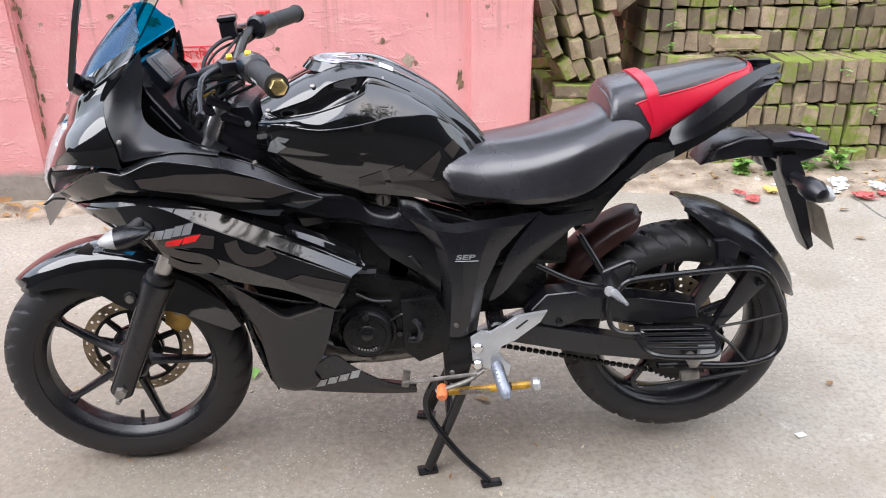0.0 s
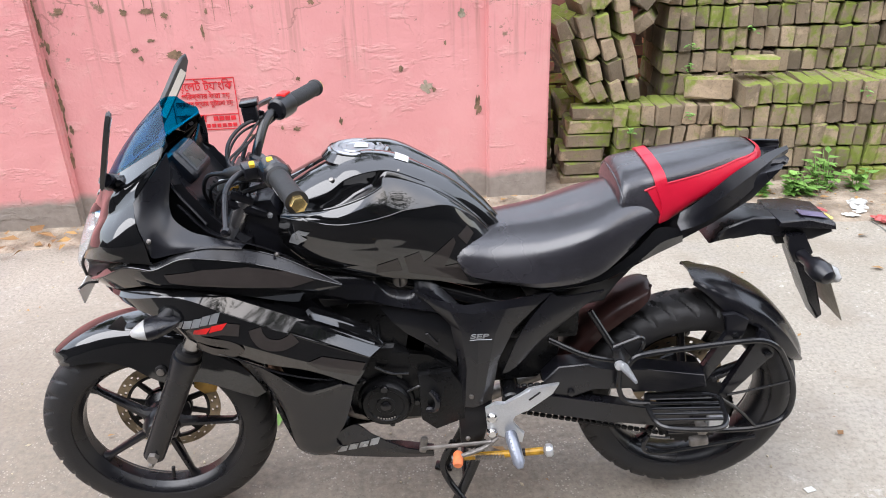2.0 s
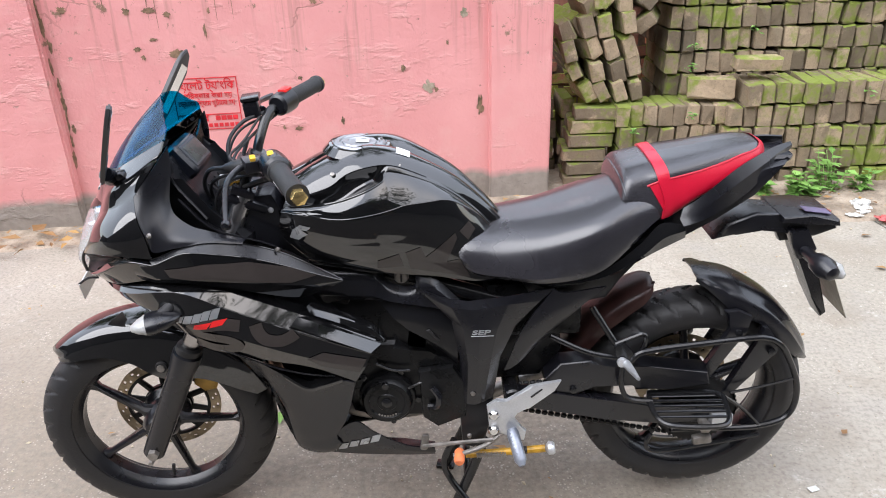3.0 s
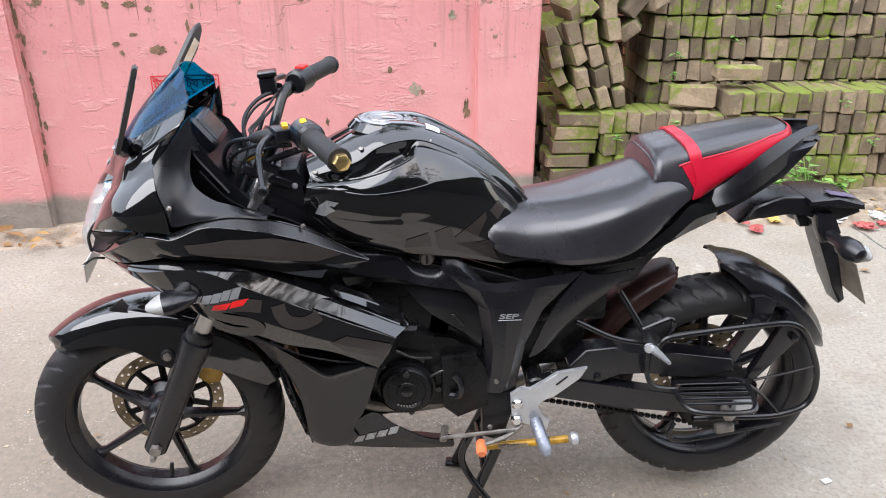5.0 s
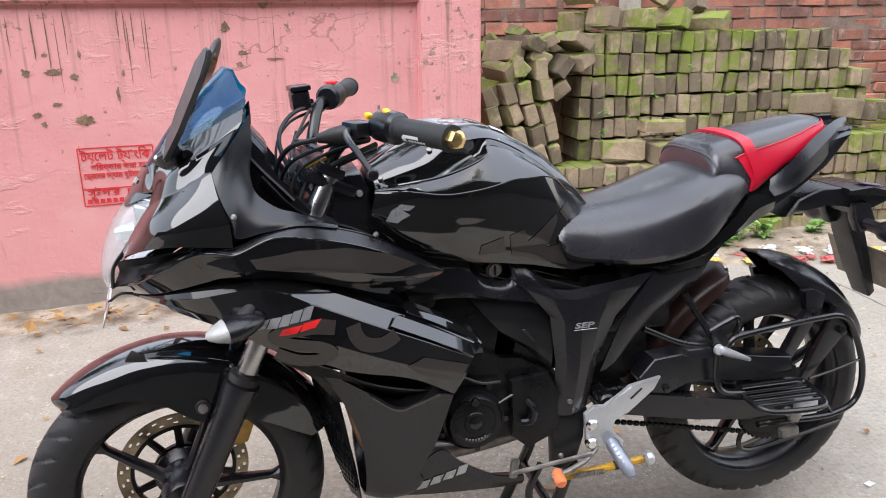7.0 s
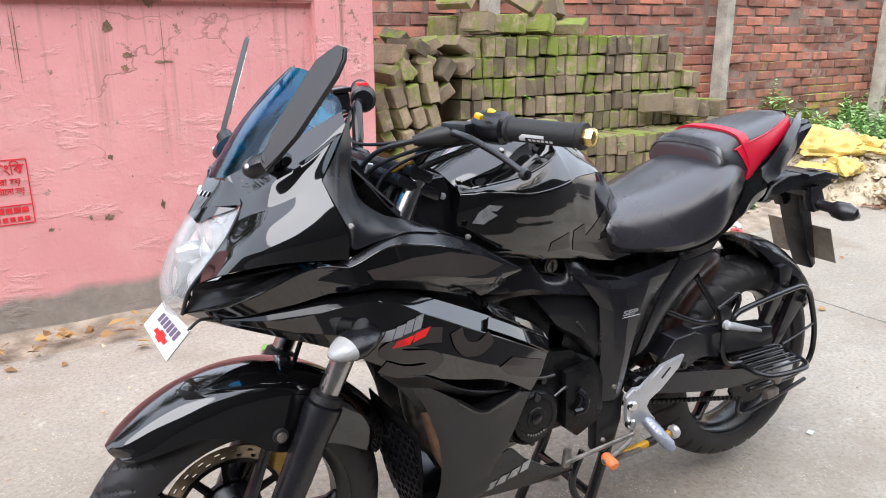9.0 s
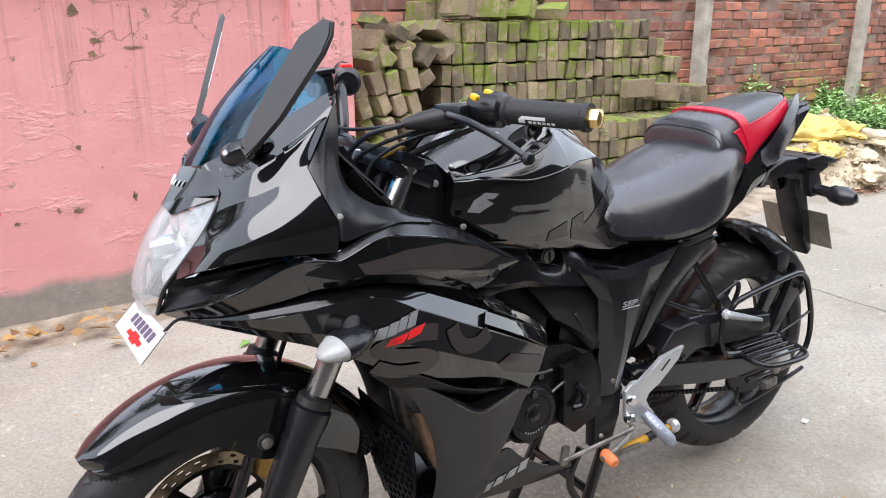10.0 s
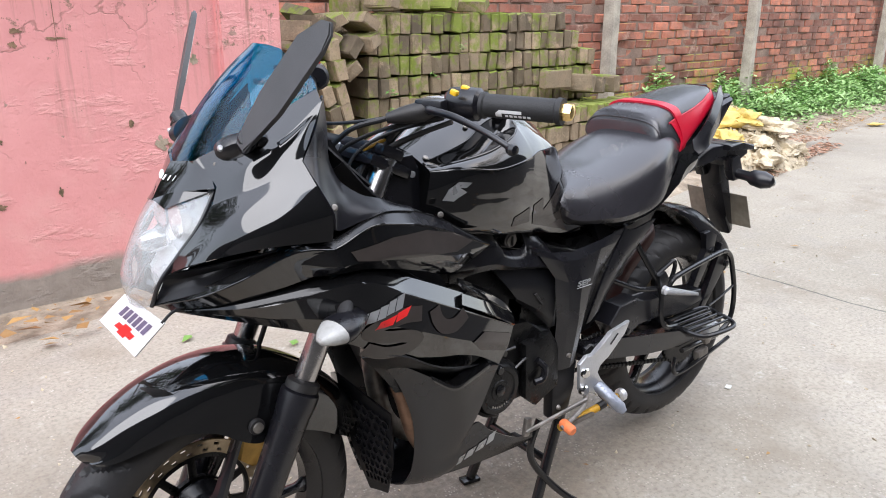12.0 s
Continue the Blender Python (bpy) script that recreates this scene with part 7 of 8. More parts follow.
part("step_plate", box((0.15, 0.03, 0.004), pose(1.282, -0.108, 0.395, -8, 0.5, 0), 0.0015, 1), FRAME, sg)
for k in range(4):
    y = -0.128 - 0.018 * k
    part("step_slat", rod((1.206, y, 0.391 - 0.0018 * k), (1.37, y, 0.388 - 0.0018 * k), 0.0036, 8), FRAME, sg)

# ---- graphics on the bodywork ----
def depth_at(pts, x, z):
    """How far out a skin lies at a length and a height, from a plane through its nearest points."""
    k = np.argpartition((pts[:, 0] - x) ** 2 + (pts[:, 2] - z) ** 2, 16)[:16]
    a = np.stack([np.ones(16), pts[k, 0] - x, pts[k, 2] - z], 1)
    return float(np.linalg.lstsq(a, np.abs(pts[k, 1]), rcond=None)[0][0])


def decal(name, outline, grid, side, material, parent, off=0.0028, label="", cuts=4):
    """A thin film cut to an outline in x and z, laid on a skin given by a grid of points."""
    bm = bmesh.new()
    f = bm.faces.new([bm.verts.new((x, 0, z)) for x, z in outline])
    bmesh.ops.triangulate(bm, faces=[f])
    for _ in range(cuts):
        bmesh.ops.subdivide_edges(bm, edges=[e for e in bm.edges if e.calc_length() > 0.007], cuts=1)
        bmesh.ops.triangulate(bm, faces=bm.faces[:])
    pts = grid.reshape(-1, 3)
    for v in bm.verts:
        v.co.y = side * (depth_at(pts, v.co.x, v.co.z) + off)
    return part(name, bm, material, parent, label, smooth=60)


def dense(curves, nu=120, sub=30):
    rows = np.array([crom(c, nu) for c in curves])
    return np.concatenate([[a + (b - a) * t for t in np.linspace(0, 1, sub)] for a, b in zip(rows, rows[1:])])


def band(name, path, w, grid, side, material, parent, off=0.0028, label=""):
    """A stroke of even width along a path in x and z, laid on a skin."""
    p = crom([(x, 0, z) for x, z in path], 8 * len(path))
    d = np.gradient(p, axis=0)
    n = np.stack([-d[:, 2], d[:, 2] * 0, d[:, 0]], 1)
    n /= np.linalg.norm(n, axis=1, keepdims=True)
    pts = grid.reshape(-1, 3)
    bm = bmesh.new()
    rows = []
    for q, m in zip(p, n):
        row = []
        for f in (-0.5, -0.25, 0.0, 0.25, 0.5):
            x, _, z = q + m * w * f
            row.append(bm.verts.new((x, side * (depth_at(pts, x, z) + off), z)))
        rows.append(row)
    for a, b in zip(rows, rows[1:]):
        for k in range(4):
            bm.faces.new((a[k], a[k + 1], b[k + 1], b[k]))
    return part(name, bm, material, parent, label, smooth=60)


SG = dense(side)
low = SG[len(SG) // 2 :]
TS = TG[36:72]
BS = dense(strip[:3])
for s, ob in zip((-1, 1), sides):
    band("grey_graphic", [(0.302, 0.693), (0.262, 0.7), (0.218, 0.697), (0.2, 0.683), (0.225, 0.67), (0.272, 0.66), (0.292, 0.646), (0.276, 0.632), (0.235, 0.633), (0.2, 0.648)], 0.026, low, s, GREYP, ob, label="dark grey curved graphic")
    band("grey_graphic", [(0.333, 0.692), (0.338, 0.672), (0.352, 0.655), (0.378, 0.648), (0.398, 0.653), (0.412, 0.661)], 0.026, low, s, GREYP, ob)
    decal("grey_graphic", [(0.428, 0.597), (0.463, 0.607), (0.552, 0.573), (0.535, 0.541), (0.455, 0.572)], low, s, GREYP, ob)
    x = 0.158
    for w, lo, hi in ((0.017, 0.0, 0.018), (0.008, 0.001, 0.018), (0.018, 0.0, 0.019), (0.017, 0.0, 0.02), (0.016, 0.001, 0.022), (0.017, 0.0, 0.023)):
        z = 0.7 + 0.145 * (x - 0.158)
        decal("white_mark", [(x, z + lo), (x + w, z + lo + 0.002), (x + w + 0.009, z + hi + 0.002), (x + 0.009, z + hi)], low, s, SILVERF, ob, 0.0034, cuts=1)
        x += w + 0.0018
    for x, w in ((0.206, 0.03), (0.242, 0.026)):
        z = 0.689 + 0.16 * (x - 0.206)
        decal("red_mark", [(x, z), (x + w, z + 0.004), (x + w + 0.012, z + 0.018), (x + 0.007, z + 0.014)], low, s, REDP, ob, 0.0034, cuts=1)
    lower = dense(wing)
    decal("grey_graphic", [(0.17, 0.826), (0.25, 0.834), (0.332, 0.826), (0.414, 0.801), (0.46, 0.776), (0.412, 0.768), (0.328, 0.784), (0.18, 0.81)], lower, s, GREYP, ob, label="dark grey film on the wing")
    # tank graphics
    for o in ([(0.589, 0.792), (0.634, 0.805), (0.642, 0.772), (0.586, 0.772)], [(0.647, 0.806), (0.68, 0.815), (0.693, 0.774), (0.753, 0.834), (0.757, 0.822), (0.733, 0.768), (0.762, 0.77), (0.785, 0.724), (0.738, 0.737), (0.656, 0.763)], [(0.762, 0.836), (0.783, 0.852), (0.797, 0.832), (0.781, 0.812)]):
        decal("grey_graphic", o, TS, s, GREYP, tank, label="dark grey angular graphic", off=0.0014)
    for o in ([(0.418, 0.872), (0.436, 0.886), (0.46, 0.883), (0.45, 0.874), (0.438, 0.875), (0.452, 0.866), (0.44, 0.858)], [(0.448, 0.866), (0.43, 0.85), (0.41, 0.853), (0.42, 0.862), (0.432, 0.861), (0.418, 0.87), (0.428, 0.878)]):
        decal("emblem", o, TS, s, SILVERF, tank, 0.003, "small silver angular emblem", 1)
    for k in range(6):
        x, z = 0.404 + 0.0265 * k, 0.255 + 0.0092 * k
        decal("white_mark", [(x, z), (x + 0.021, z + 0.005), (x + 0.0285, z + 0.027), (x + 0.0075, z + 0.022)], BS, s, SILVERF, bel, 0.0016, cuts=2)
part("silver_mark", box((0.05, 0.0016, 0.0016), pose(0.807, -0.1515, 0.5995), 0.0005, 1), SILVERF, yc)
for k in range(6):
    y = -0.026 + 0.0104 * k
    q = NOSE.reshape(-1, 3)
    q = q[np.argmin((q[:, 1] + abs(y)) ** 2 + (q[:, 2] - 0.928) ** 2)]
    part("nose_mark", box((0.0014, 0.0062, 0.0095), pose(q[0] - 0.004, y * 1.1, q[2] + 0.002, 0, 38, 30 * y / 0.03), 0.0004, 1), WHITEP, bike)

cu = bpy.data.curves.new("lettering", "FONT")
cu.body, cu.size, cu.extrude, cu.offset, cu.shear = "SEP", 0.017, 0.0006, 0.0004, 0.15
tmp = new("lettering", cu)
bpy.context.view_layer.update()
me = bpy.data.meshes.new_from_object(tmp.evaluated_get(bpy.context.evaluated_depsgraph_get()))
bpy.data.objects.remove(tmp)
me.transform(pose(0.783, -0.1515, 0.6035, 90, 0, 0) @ Matrix.Diagonal((1.62, 0.92, 1, 1)))
me.materials.clear()
me.materials.append(SILVERF)
letters = new("lettering", me)
letters.parent = yc
letters.matrix_parent_inverse = yc.matrix_world.inverted()

# honeycomb grille on the duct panels
DG = net(duct, 40, 40)
for s in (-1, 1):
    hexes = bmesh.new()
    for r in range(9):
        for c in range(6):
            u, v = 0.1 + 0.13 * c + (0.065 if r % 2 else 0), 0.14 + 0.085 * r
            if u > 0.8 or v > 0.9 or u < 0.08 or v < 0.1:
                continue
            ring = []
            for rr, lift in ((1.0, 0.004), (0.72, 0.004), (0.72, -0.003)):
                row = []
                for k in range(6):
                    a = math.pi / 3 * k + math.pi / 6
                    uu, vv = u + 0.078 * rr * math.cos(a), v + 0.055 * rr * math.sin(a)
                    fu, fv = np.clip(uu, 0, 0.999) * 39, np.clip(vv, 0, 0.999) * 39
                    i, j = int(fu), int(fv)
                    a0, b0 = fu - i, fv - j
                    p = (DG[i][j] * (1 - a0) * (1 - b0) + DG[i + 1][j] * a0 * (1 - b0) + DG[i][j + 1] * (1 - a0) * b0 + DG[i + 1][j + 1] * a0 * b0)
                    row.append(hexes.verts.new((p[0] - lift * 1.2, (p[1] - lift * 0.5) * (1 if s < 0 else -1), p[2])))
                ring.append(row)
            for a, b in zip(ring, ring[1:]):
                for k in range(6):
                    hexes.faces.new((a[k], a[(k + 1) % 6], b[(k + 1) % 6], b[k]))
    part("honeycomb_grille", hexes, SATIN, bike, "black honeycomb grille", smooth=0)

# paper tag under the nose
c = [Vector(p) for p in ((-0.092, 0.038, 0.739), (-0.077, -0.1, 0.731), (-0.108, -0.035, 0.66), (-0.12, 0.105, 0.678))]
bm = bmesh.new()
nv = (c[1] - c[0]).cross(c[3] - c[0]).normalized() * 0.0012
a, b = [bm.verts.new(p + nv) for p in c], [bm.verts.new(p - nv) for p in c]
bm.faces.new(a)
bm.faces.new(b[::-1])
for i in range(4):
    bm.faces.new((a[i], b[i], b[(i + 1) % 4], a[(i + 1) % 4]))
tag = part("tag_plate", bm, WHITEP, bike, "white plastic tag with purple and red shapes hung under the nose", 0)
eye_side = nv if nv.x < 0 else -nv


def on_tag(u0, u1, v0, v1, material, name, skew=0.0):
    bm = bmesh.new()
    q = []
    for u, v in ((u0, v0), (u1, v0), (u1 + skew, v1), (u0 + skew, v1)):
        q.append(bm.verts.new(c[3].lerp(c[2], u).lerp(c[0].lerp(c[1], u), v) + eye_side * 1.6))
    bm.faces.new(q)
    part(name, bm, material, tag, smooth=0)


for k in range(6):
    on_tag(0.2 + 0.115 * k, 0.285 + 0.115 * k, 0.5, 0.8, DARKP, "purple_mark", 0.02)
on_tag(0.3, 0.72, 0.2, 0.36, REDP, "red_mark", 0.03)
on_tag(0.42, 0.6, 0.12, 0.44, REDP, "red_mark", 0.03)
part("tag_wire", tube([(-0.08, -0.095, 0.73), (-0.06, -0.09, 0.742), (-0.04, -0.08, 0.738)], 0.0025, 8, 6), RUBBER, tag)

# ---- wall details ----
def blob(name, x, z, w, h, material, seed, lift=0.003):
    """A flake in the wall's paint: thin, with a ragged outline."""
    r = random.Random(seed)
    bm = bmesh.new()
    n = 30
    ring = []
    o = r.uniform(0, 50)
    for k in range(n):
        a = 2 * math.pi * k / n
        f = 0.8 + 0.45 * noise.noise((1.6 * math.cos(a) + o, 1.6 * math.sin(a), 0.0)) + 0.4 * noise.noise((6 * math.cos(a) + o, 6 * math.sin(a), 3.0))
        ring.append(bm.verts.new((x + w / 2 * f * math.cos(a), -lift, z + h / 2 * f * math.sin(a))))
    mid = bm.verts.new((x, -lift, z))
    for k in range(n):
        bm.faces.new((ring[k], ring[(k + 1) % n], mid))
    bm.transform(WALL)
    return part(name, bm, material, wall, smooth=0)


for k, (x, z, w, h) in enumerate(((0.672, 0.618, 0.075, 0.065), (0.855, 0.955, 0.04, 0.05), (0.552, 0.71, 0.03, 0.045), (0.772, 0.825, 0.02, 0.03), (0.93, 0.5, 0.05, 0.11), (-0.6, 1.03, 0.09, 0.03), (-0.52, 1.01, 0.05, 0.03), (-0.68, 0.86, 0.05, 0.025), (-0.5, 0.83, 0.11, 0.05), (-0.66, 0.82, 0.03, 0.03), (-0.98, 1.05, 0.06, 0.04), (0.165, 1.09, 0.07, 0.025), (0.15, 1.04, 0.04, 0.03), (0.3, 1.06, 0.12, 0.012), (0.1, 1.2, 0.05, 0.045), (-0.62, 1.1, 0.03, 0.02), (-0.33, 1.02, 0.02, 0.03), (-0.36, 0.93, 0.02, 0.08), (0.71, 0.6, 0.03, 0.03), (-0.2, 0.42, 0.03, 0.02), (0.053, 0.69, 0.03, 0.025), (0.02, 0.44, 0.05, 0.03), (-0.05, 0.45, 0.02, 0.03), (0.24, 0.47, 0.03, 0.04), (-1.05, 0.5, 0.03, 0.05), (-0.7, 1.03, 0.05, 0.04), (-0.49, 1.1, 0.02, 0.04), (-0.6, 0.9, 0.05, 0.02))):
    blob("flaked_patch", x, z, w * (1 if k < 2 else 0.8), h, CEMENT if k < 2 else MOULD, 70 + k)
r = random.Random(31)
for x in (-0.325, -0.31, -0.292, -0.27, -0.24, -0.226, -0.65, -0.6, -0.57, -0.535, -0.8, -0.74, 0.31):
    h = 0.13 + r.uniform(0.05, 0.26)
    blob("rain_streak", x + r.uniform(-0.006, 0.006), 1.3 - h / 2, r.uniform(0.003, 0.007), h, MOULD, r.randint(0, 999))
for k in range(9):
    blob("mould_patch", -1.085 + r.uniform(-0.003, 0.02), 0.35 + 0.09 * k, r.uniform(0.012, 0.03), r.uniform(0.06, 0.14), MOULD, 500 + k)

# stencilled notice
SX0, SX1, SZ0, SZ1 = -0.553, -0.252, 0.462, 0.712
def wall_bar(x0, x1, z0, z1, name="paint_bar"):
    bm = box((x1 - x0, 0.0016, z1 - z0), pose((x0 + x1) / 2, -0.0026, (z0 + z1) / 2), 0)
    bm.transform(WALL)
    return part(name, bm, SIGNRED, notice, smooth=0)


notice = empty("painted_notice", -0.4, 2.03, 0.58, "red stencilled notice painted on the pink wall", "sign")
for z in (SZ0, SZ1, 0.535):
    wall_bar(SX0, SX1, z - 0.002, z + 0.002)
for x in (SX0, SX1):
    wall_bar(x - 0.002, x + 0.002, SZ0, SZ1)


def lettering(text, x, z, size, width):
    cu = bpy.data.curves.new("lettering", "FONT")
    cu.body, cu.size, cu.extrude, cu.offset = text, size, 0.0008, 0.0006
    tmp = new("lettering", cu)
    bpy.context.view_layer.update()
    me = bpy.data.meshes.new_from_object(tmp.evaluated_get(bpy.context.evaluated_depsgraph_get()))
    bpy.data.objects.remove(tmp)
    xs = [v.co.x for v in me.vertices] or [0, 1]
    k = width / max(0.01, max(xs) - min(xs))
    me.transform(WALL @ pose(x, -0.0026, z, 90, 0, 0) @ Matrix.Diagonal((k, 1, 1, 1)))
    me.materials.clear()
    me.materials.append(SIGNRED)
    ob = new("lettering", me)
    ob.parent = notice
    ob.matrix_parent_inverse = notice.matrix_world.inverted()


lettering("টয়েলট ট্যাংিক", -0.545, 0.657, 0.058, 0.285)
lettering("পিরষ্কার করা হয়", -0.51, 0.617, 0.034, 0.23)
lettering("েড্রেনর জ্যাম ছুটােনা হয়", -0.54, 0.58, 0.034, 0.27)
lettering("সুইপার", -0.535, 0.502, 0.045, 0.13)
for k in range(4):
    wall_bar(-0.375 + 0.028 * k, -0.352 + 0.028 * k, 0.505, 0.527)
for k in range(11):
    wall_bar(-0.54 + 0.0255 * k, -0.522 + 0.0255 * k, 0.472, 0.49)

# ---- plants, leaves and litter ----
def leaf_bm(bm, p, d, up, l, w):
    """One folded leaf of two halves."""
    d, up = d.normalized(), up.normalized()
    s = d.cross(up).normalized()
    up = s.cross(d)
    pts = [p, p + d * l * 0.35 + s * w + up * l * 0.05, p + d * l - up * l * 0.12, p + d * l * 0.35 - s * w + up * l * 0.05, p + d * l * 0.4 - up * l * 0.03]
    v = [bm.verts.new(q) for q in pts]
    bm.faces.new((v[0], v[1], v[4]))
    bm.faces.new((v[1], v[2], v[4]))
    bm.faces.new((v[2], v[3], v[4]))
    bm.faces.new((v[3], v[0], v[4]))


def weed(x, y, h, n, seed):
    r = random.Random(seed)
    w = empty("weed", x, y, 0, "leafy green weed growing at the foot of the bricks", "plant", "weeds by the bricks")
    lv = bmesh.new()
    for k in range(n):
        a = r.uniform(0, 6.28)
        top = Vector((x + 0.5 * h * math.cos(a) * r.random(), y + 0.4 * h * math.sin(a) * r.random(), h * r.uniform(0.6, 1)))
        base = Vector((x + r.uniform(-0.03, 0.03), y + r.uniform(-0.02, 0.02), 0.0))
        t = tube([base, base.lerp(top, 0.5) + Vector((0.01, 0, 0.01)), top], 0.003, 6, 5, r1=0.0015)
        part("stem", t, GREEN, w)
        for j in range(8):
            p = base.lerp(top, 0.25 + 0.75 * j / 8)
            b = r.uniform(0, 6.28)
            leaf_bm(lv, p, Vector((math.cos(b), math.sin(b), r.uniform(-0.1, 0.5))), Vector((0, 0, 1)), r.uniform(0.035, 0.075), r.uniform(0.014, 0.028))
    part("foliage", lv, GREEN, w, smooth=0)


for k, (x, y, h, n) in enumerate(((2.68, 2.03, 0.27, 7), (2.5, 2.0, 0.17, 7), (2.36, 2.02, 0.12, 6), (2.86, 2.04, 0.17, 5), (2.58, 1.98, 0.12, 5), (3.2, 2.03, 0.12, 4), (3.9, 2.0, 0.16, 5), (4.2, 2.2, 0.2, 5))):
    weed(x, y, h, n, 100 + k)
# little ferns rooted in the stack
for k, (x, y, z) in enumerate(((2.03, 2.37, 0.62), (2.05, 2.37, 0.72), (2.02, 2.2, 0.4), (2.55, 2.37, 0.95), (2.35, 2.37, 0.8), (3.05, 2.13, 0.3), (1.72, 2.2, 0.33), (2.86, 2.13, 0.52))):
    bm = bmesh.new()
    r = random.Random(300 + k)
    for j in range(10):
        b = r.uniform(3.3, 6.1)
        leaf_bm(bm, Vector((x + r.uniform(-0.02, 0.02), y, z + r.uniform(-0.02, 0.02))), Vector((math.cos(b), math.sin(b), r.uniform(-0.3, 0.6))), Vector((0, -0.3, 1)), r.uniform(0.02, 0.04), 0.008)
    tagged(part("sprout", bm, GREEN, smooth=0), "small bright green sprout rooted between the bricks", "plant", "sprouts on the bricks")

# verge along the far brick wall
bm = bmesh.new()
r = random.Random(9)
for k in range(15000):
    x = r.uniform(5.3, 11)
    y = 3.22 + 0.035 * (x - 4.77) - abs(r.gauss(0, 0.26)) - 0.02
    tuft = 0.5 + 0.7 * noise.noise((x * 2.3, 2.0, y * 2.0)) + 0.35 * noise.noise((x * 7, 5.0, y * 7))
    hump = (0.75 if x < 7.6 else 0.5) * max(0.12, tuft) * max(0.08, 1 - (3.2 - y) * 1.2)
    z = hump * r.random() ** 0.6
    b = r.uniform(0, 6.28)
    leaf_bm(bm, Vector((x, y, z + 0.01)), Vector((math.cos(b), math.sin(b), r.uniform(-0.2, 0.9))), Vector((0, 0, 1)), r.uniform(0.035, 0.085), r.uniform(0.01, 0.023))
tagged(part("verge_weeds", bm, GRASSY, smooth=0), "dense low green weeds along the brick wall", kind="stuff")

# fallen leaves and grit
bm = bmesh.new()
r = random.Random(12)
for k in range(1050):
    x = r.uniform(-3.5, 7.5)
    wallfoot = 1.98 + 0.09 * x if x < 1.3 else 2.05 if x < 4.2 else 2.5
    y = wallfoot - abs(r.gauss(0, 0.13)) if r.random() < 0.8 else r.uniform(-1.2, 1.7)
    l = r.uniform(0.015, 0.055) if r.random() < 0.35 else r.uniform(0.006, 0.02)
    b = r.uniform(0, 6.28)
    leaf_bm(bm, Vector((x, y, 0.006 + (0.03 if y > 1.75 else 0) + 0.006 * r.random())), Vector((math.cos(b), math.sin(b), r.uniform(-0.1, 0.25))), Vector((r.uniform(-0.4, 0.4), r.uniform(-0.4, 0.4), 1)), l, l * r.uniform(0.15, 0.4))
for k in range(1500):
    x = r.uniform(5.3, 8.6)
    y = 2.42 + 0.06 * (x - 5.3) + r.gauss(0, 0.2)
    if y < 1.85:
        continue
    l, b = r.uniform(0.008, 0.035), r.uniform(0, 6.28)
    leaf_bm(bm, Vector((x, y, 0.03 + 0.015 * r.random())), Vector((math.cos(b), math.sin(b), r.uniform(-0.1, 0.3))), Vector((r.uniform(-0.4, 0.4), r.uniform(-0.4, 0.4), 1)), l, l * r.uniform(0.2, 0.45))
for k in range(70):
    x = r.uniform(-2.2, 0.5)
    y = 1.98 + 0.09 * x - 0.04 - abs(r.gauss(0, 0.13))
    l, b = r.uniform(0.04, 0.1), r.uniform(0, 6.28)
    leaf_bm(bm, Vector((x, y, 0.04 + 0.01 * r.random())), Vector((math.cos(b), math.sin(b), r.uniform(0, 0.35))), Vector((r.uniform(-0.6, 0.6), r.uniform(-0.6, 0.6), 1)), l, l * r.uniform(0.15, 0.4))
tagged(part("fallen_leaves", bm, DEADLEAF, smooth=0), "scattered dry brown leaves along the wall foot", kind="stuff")
bm = bmesh.new()
for k in range(700):
    x, y = r.uniform(-2.5, 6), r.uniform(-1.0, 2.1)
    s = r.uniform(0.002, 0.006) * (1.6 if y > 1.7 else 1)
    m = Matrix.Translation((x, y, s * 0.3 + (0.028 if y > 1.8 else 0))) @ Euler((r.random(), r.random(), r.random() * 6)).to_matrix().to_4x4() @ Matrix.Diagonal((s * 1.6, s, s * 0.7, 1))
    vs = [bm.verts.new(m @ Vector(c)) for c in ((1, 0, 0), (-1, 0, 0), (0, 1, 0), (0, -1, 0), (0, 0, 1), (0, 0, -1))]
    for f in ((0, 2, 4), (2, 1, 4), (1, 3, 4), (3, 0, 4), (2, 0, 5), (1, 2, 5), (3, 1, 5), (0, 3, 5)):
        bm.faces.new([vs[i] for i in f])
tagged(part("grit", bm, RUBBLE, smooth=0), "loose grit and small stones on the concrete", kind="stuff")


def crumple(name, x, y, z, sx, sy, sz, material, label, category, group, seed):
    """A crumpled bag or sack: a dented, folded lump."""
    bm = bmesh.new()
    bmesh.ops.create_icosphere(bm, subdivisions=4, radius=1.0)
    o = Vector((seed * 3.7, seed * 1.3, 0))
    for v in bm.verts:
        n = noise.noise(v.co * 1.6 + o) * 0.5 + abs(noise.noise(v.co * 3.2 + o)) * 0.3 - 0.05 + 0.06 * noise.noise(v.co * 7.0 + o)
        v.co *= 0.8 + n
        v.co = Vector((v.co.x * sx, v.co.y * sy, max(-0.2, v.co.z) * sz))
    bm.transform(pose(x, y, z + 0.2 * sz, 0, 0, seed * 47 % 360))
    return tagged(part(name, bm, material, smooth=50), label, category, group)


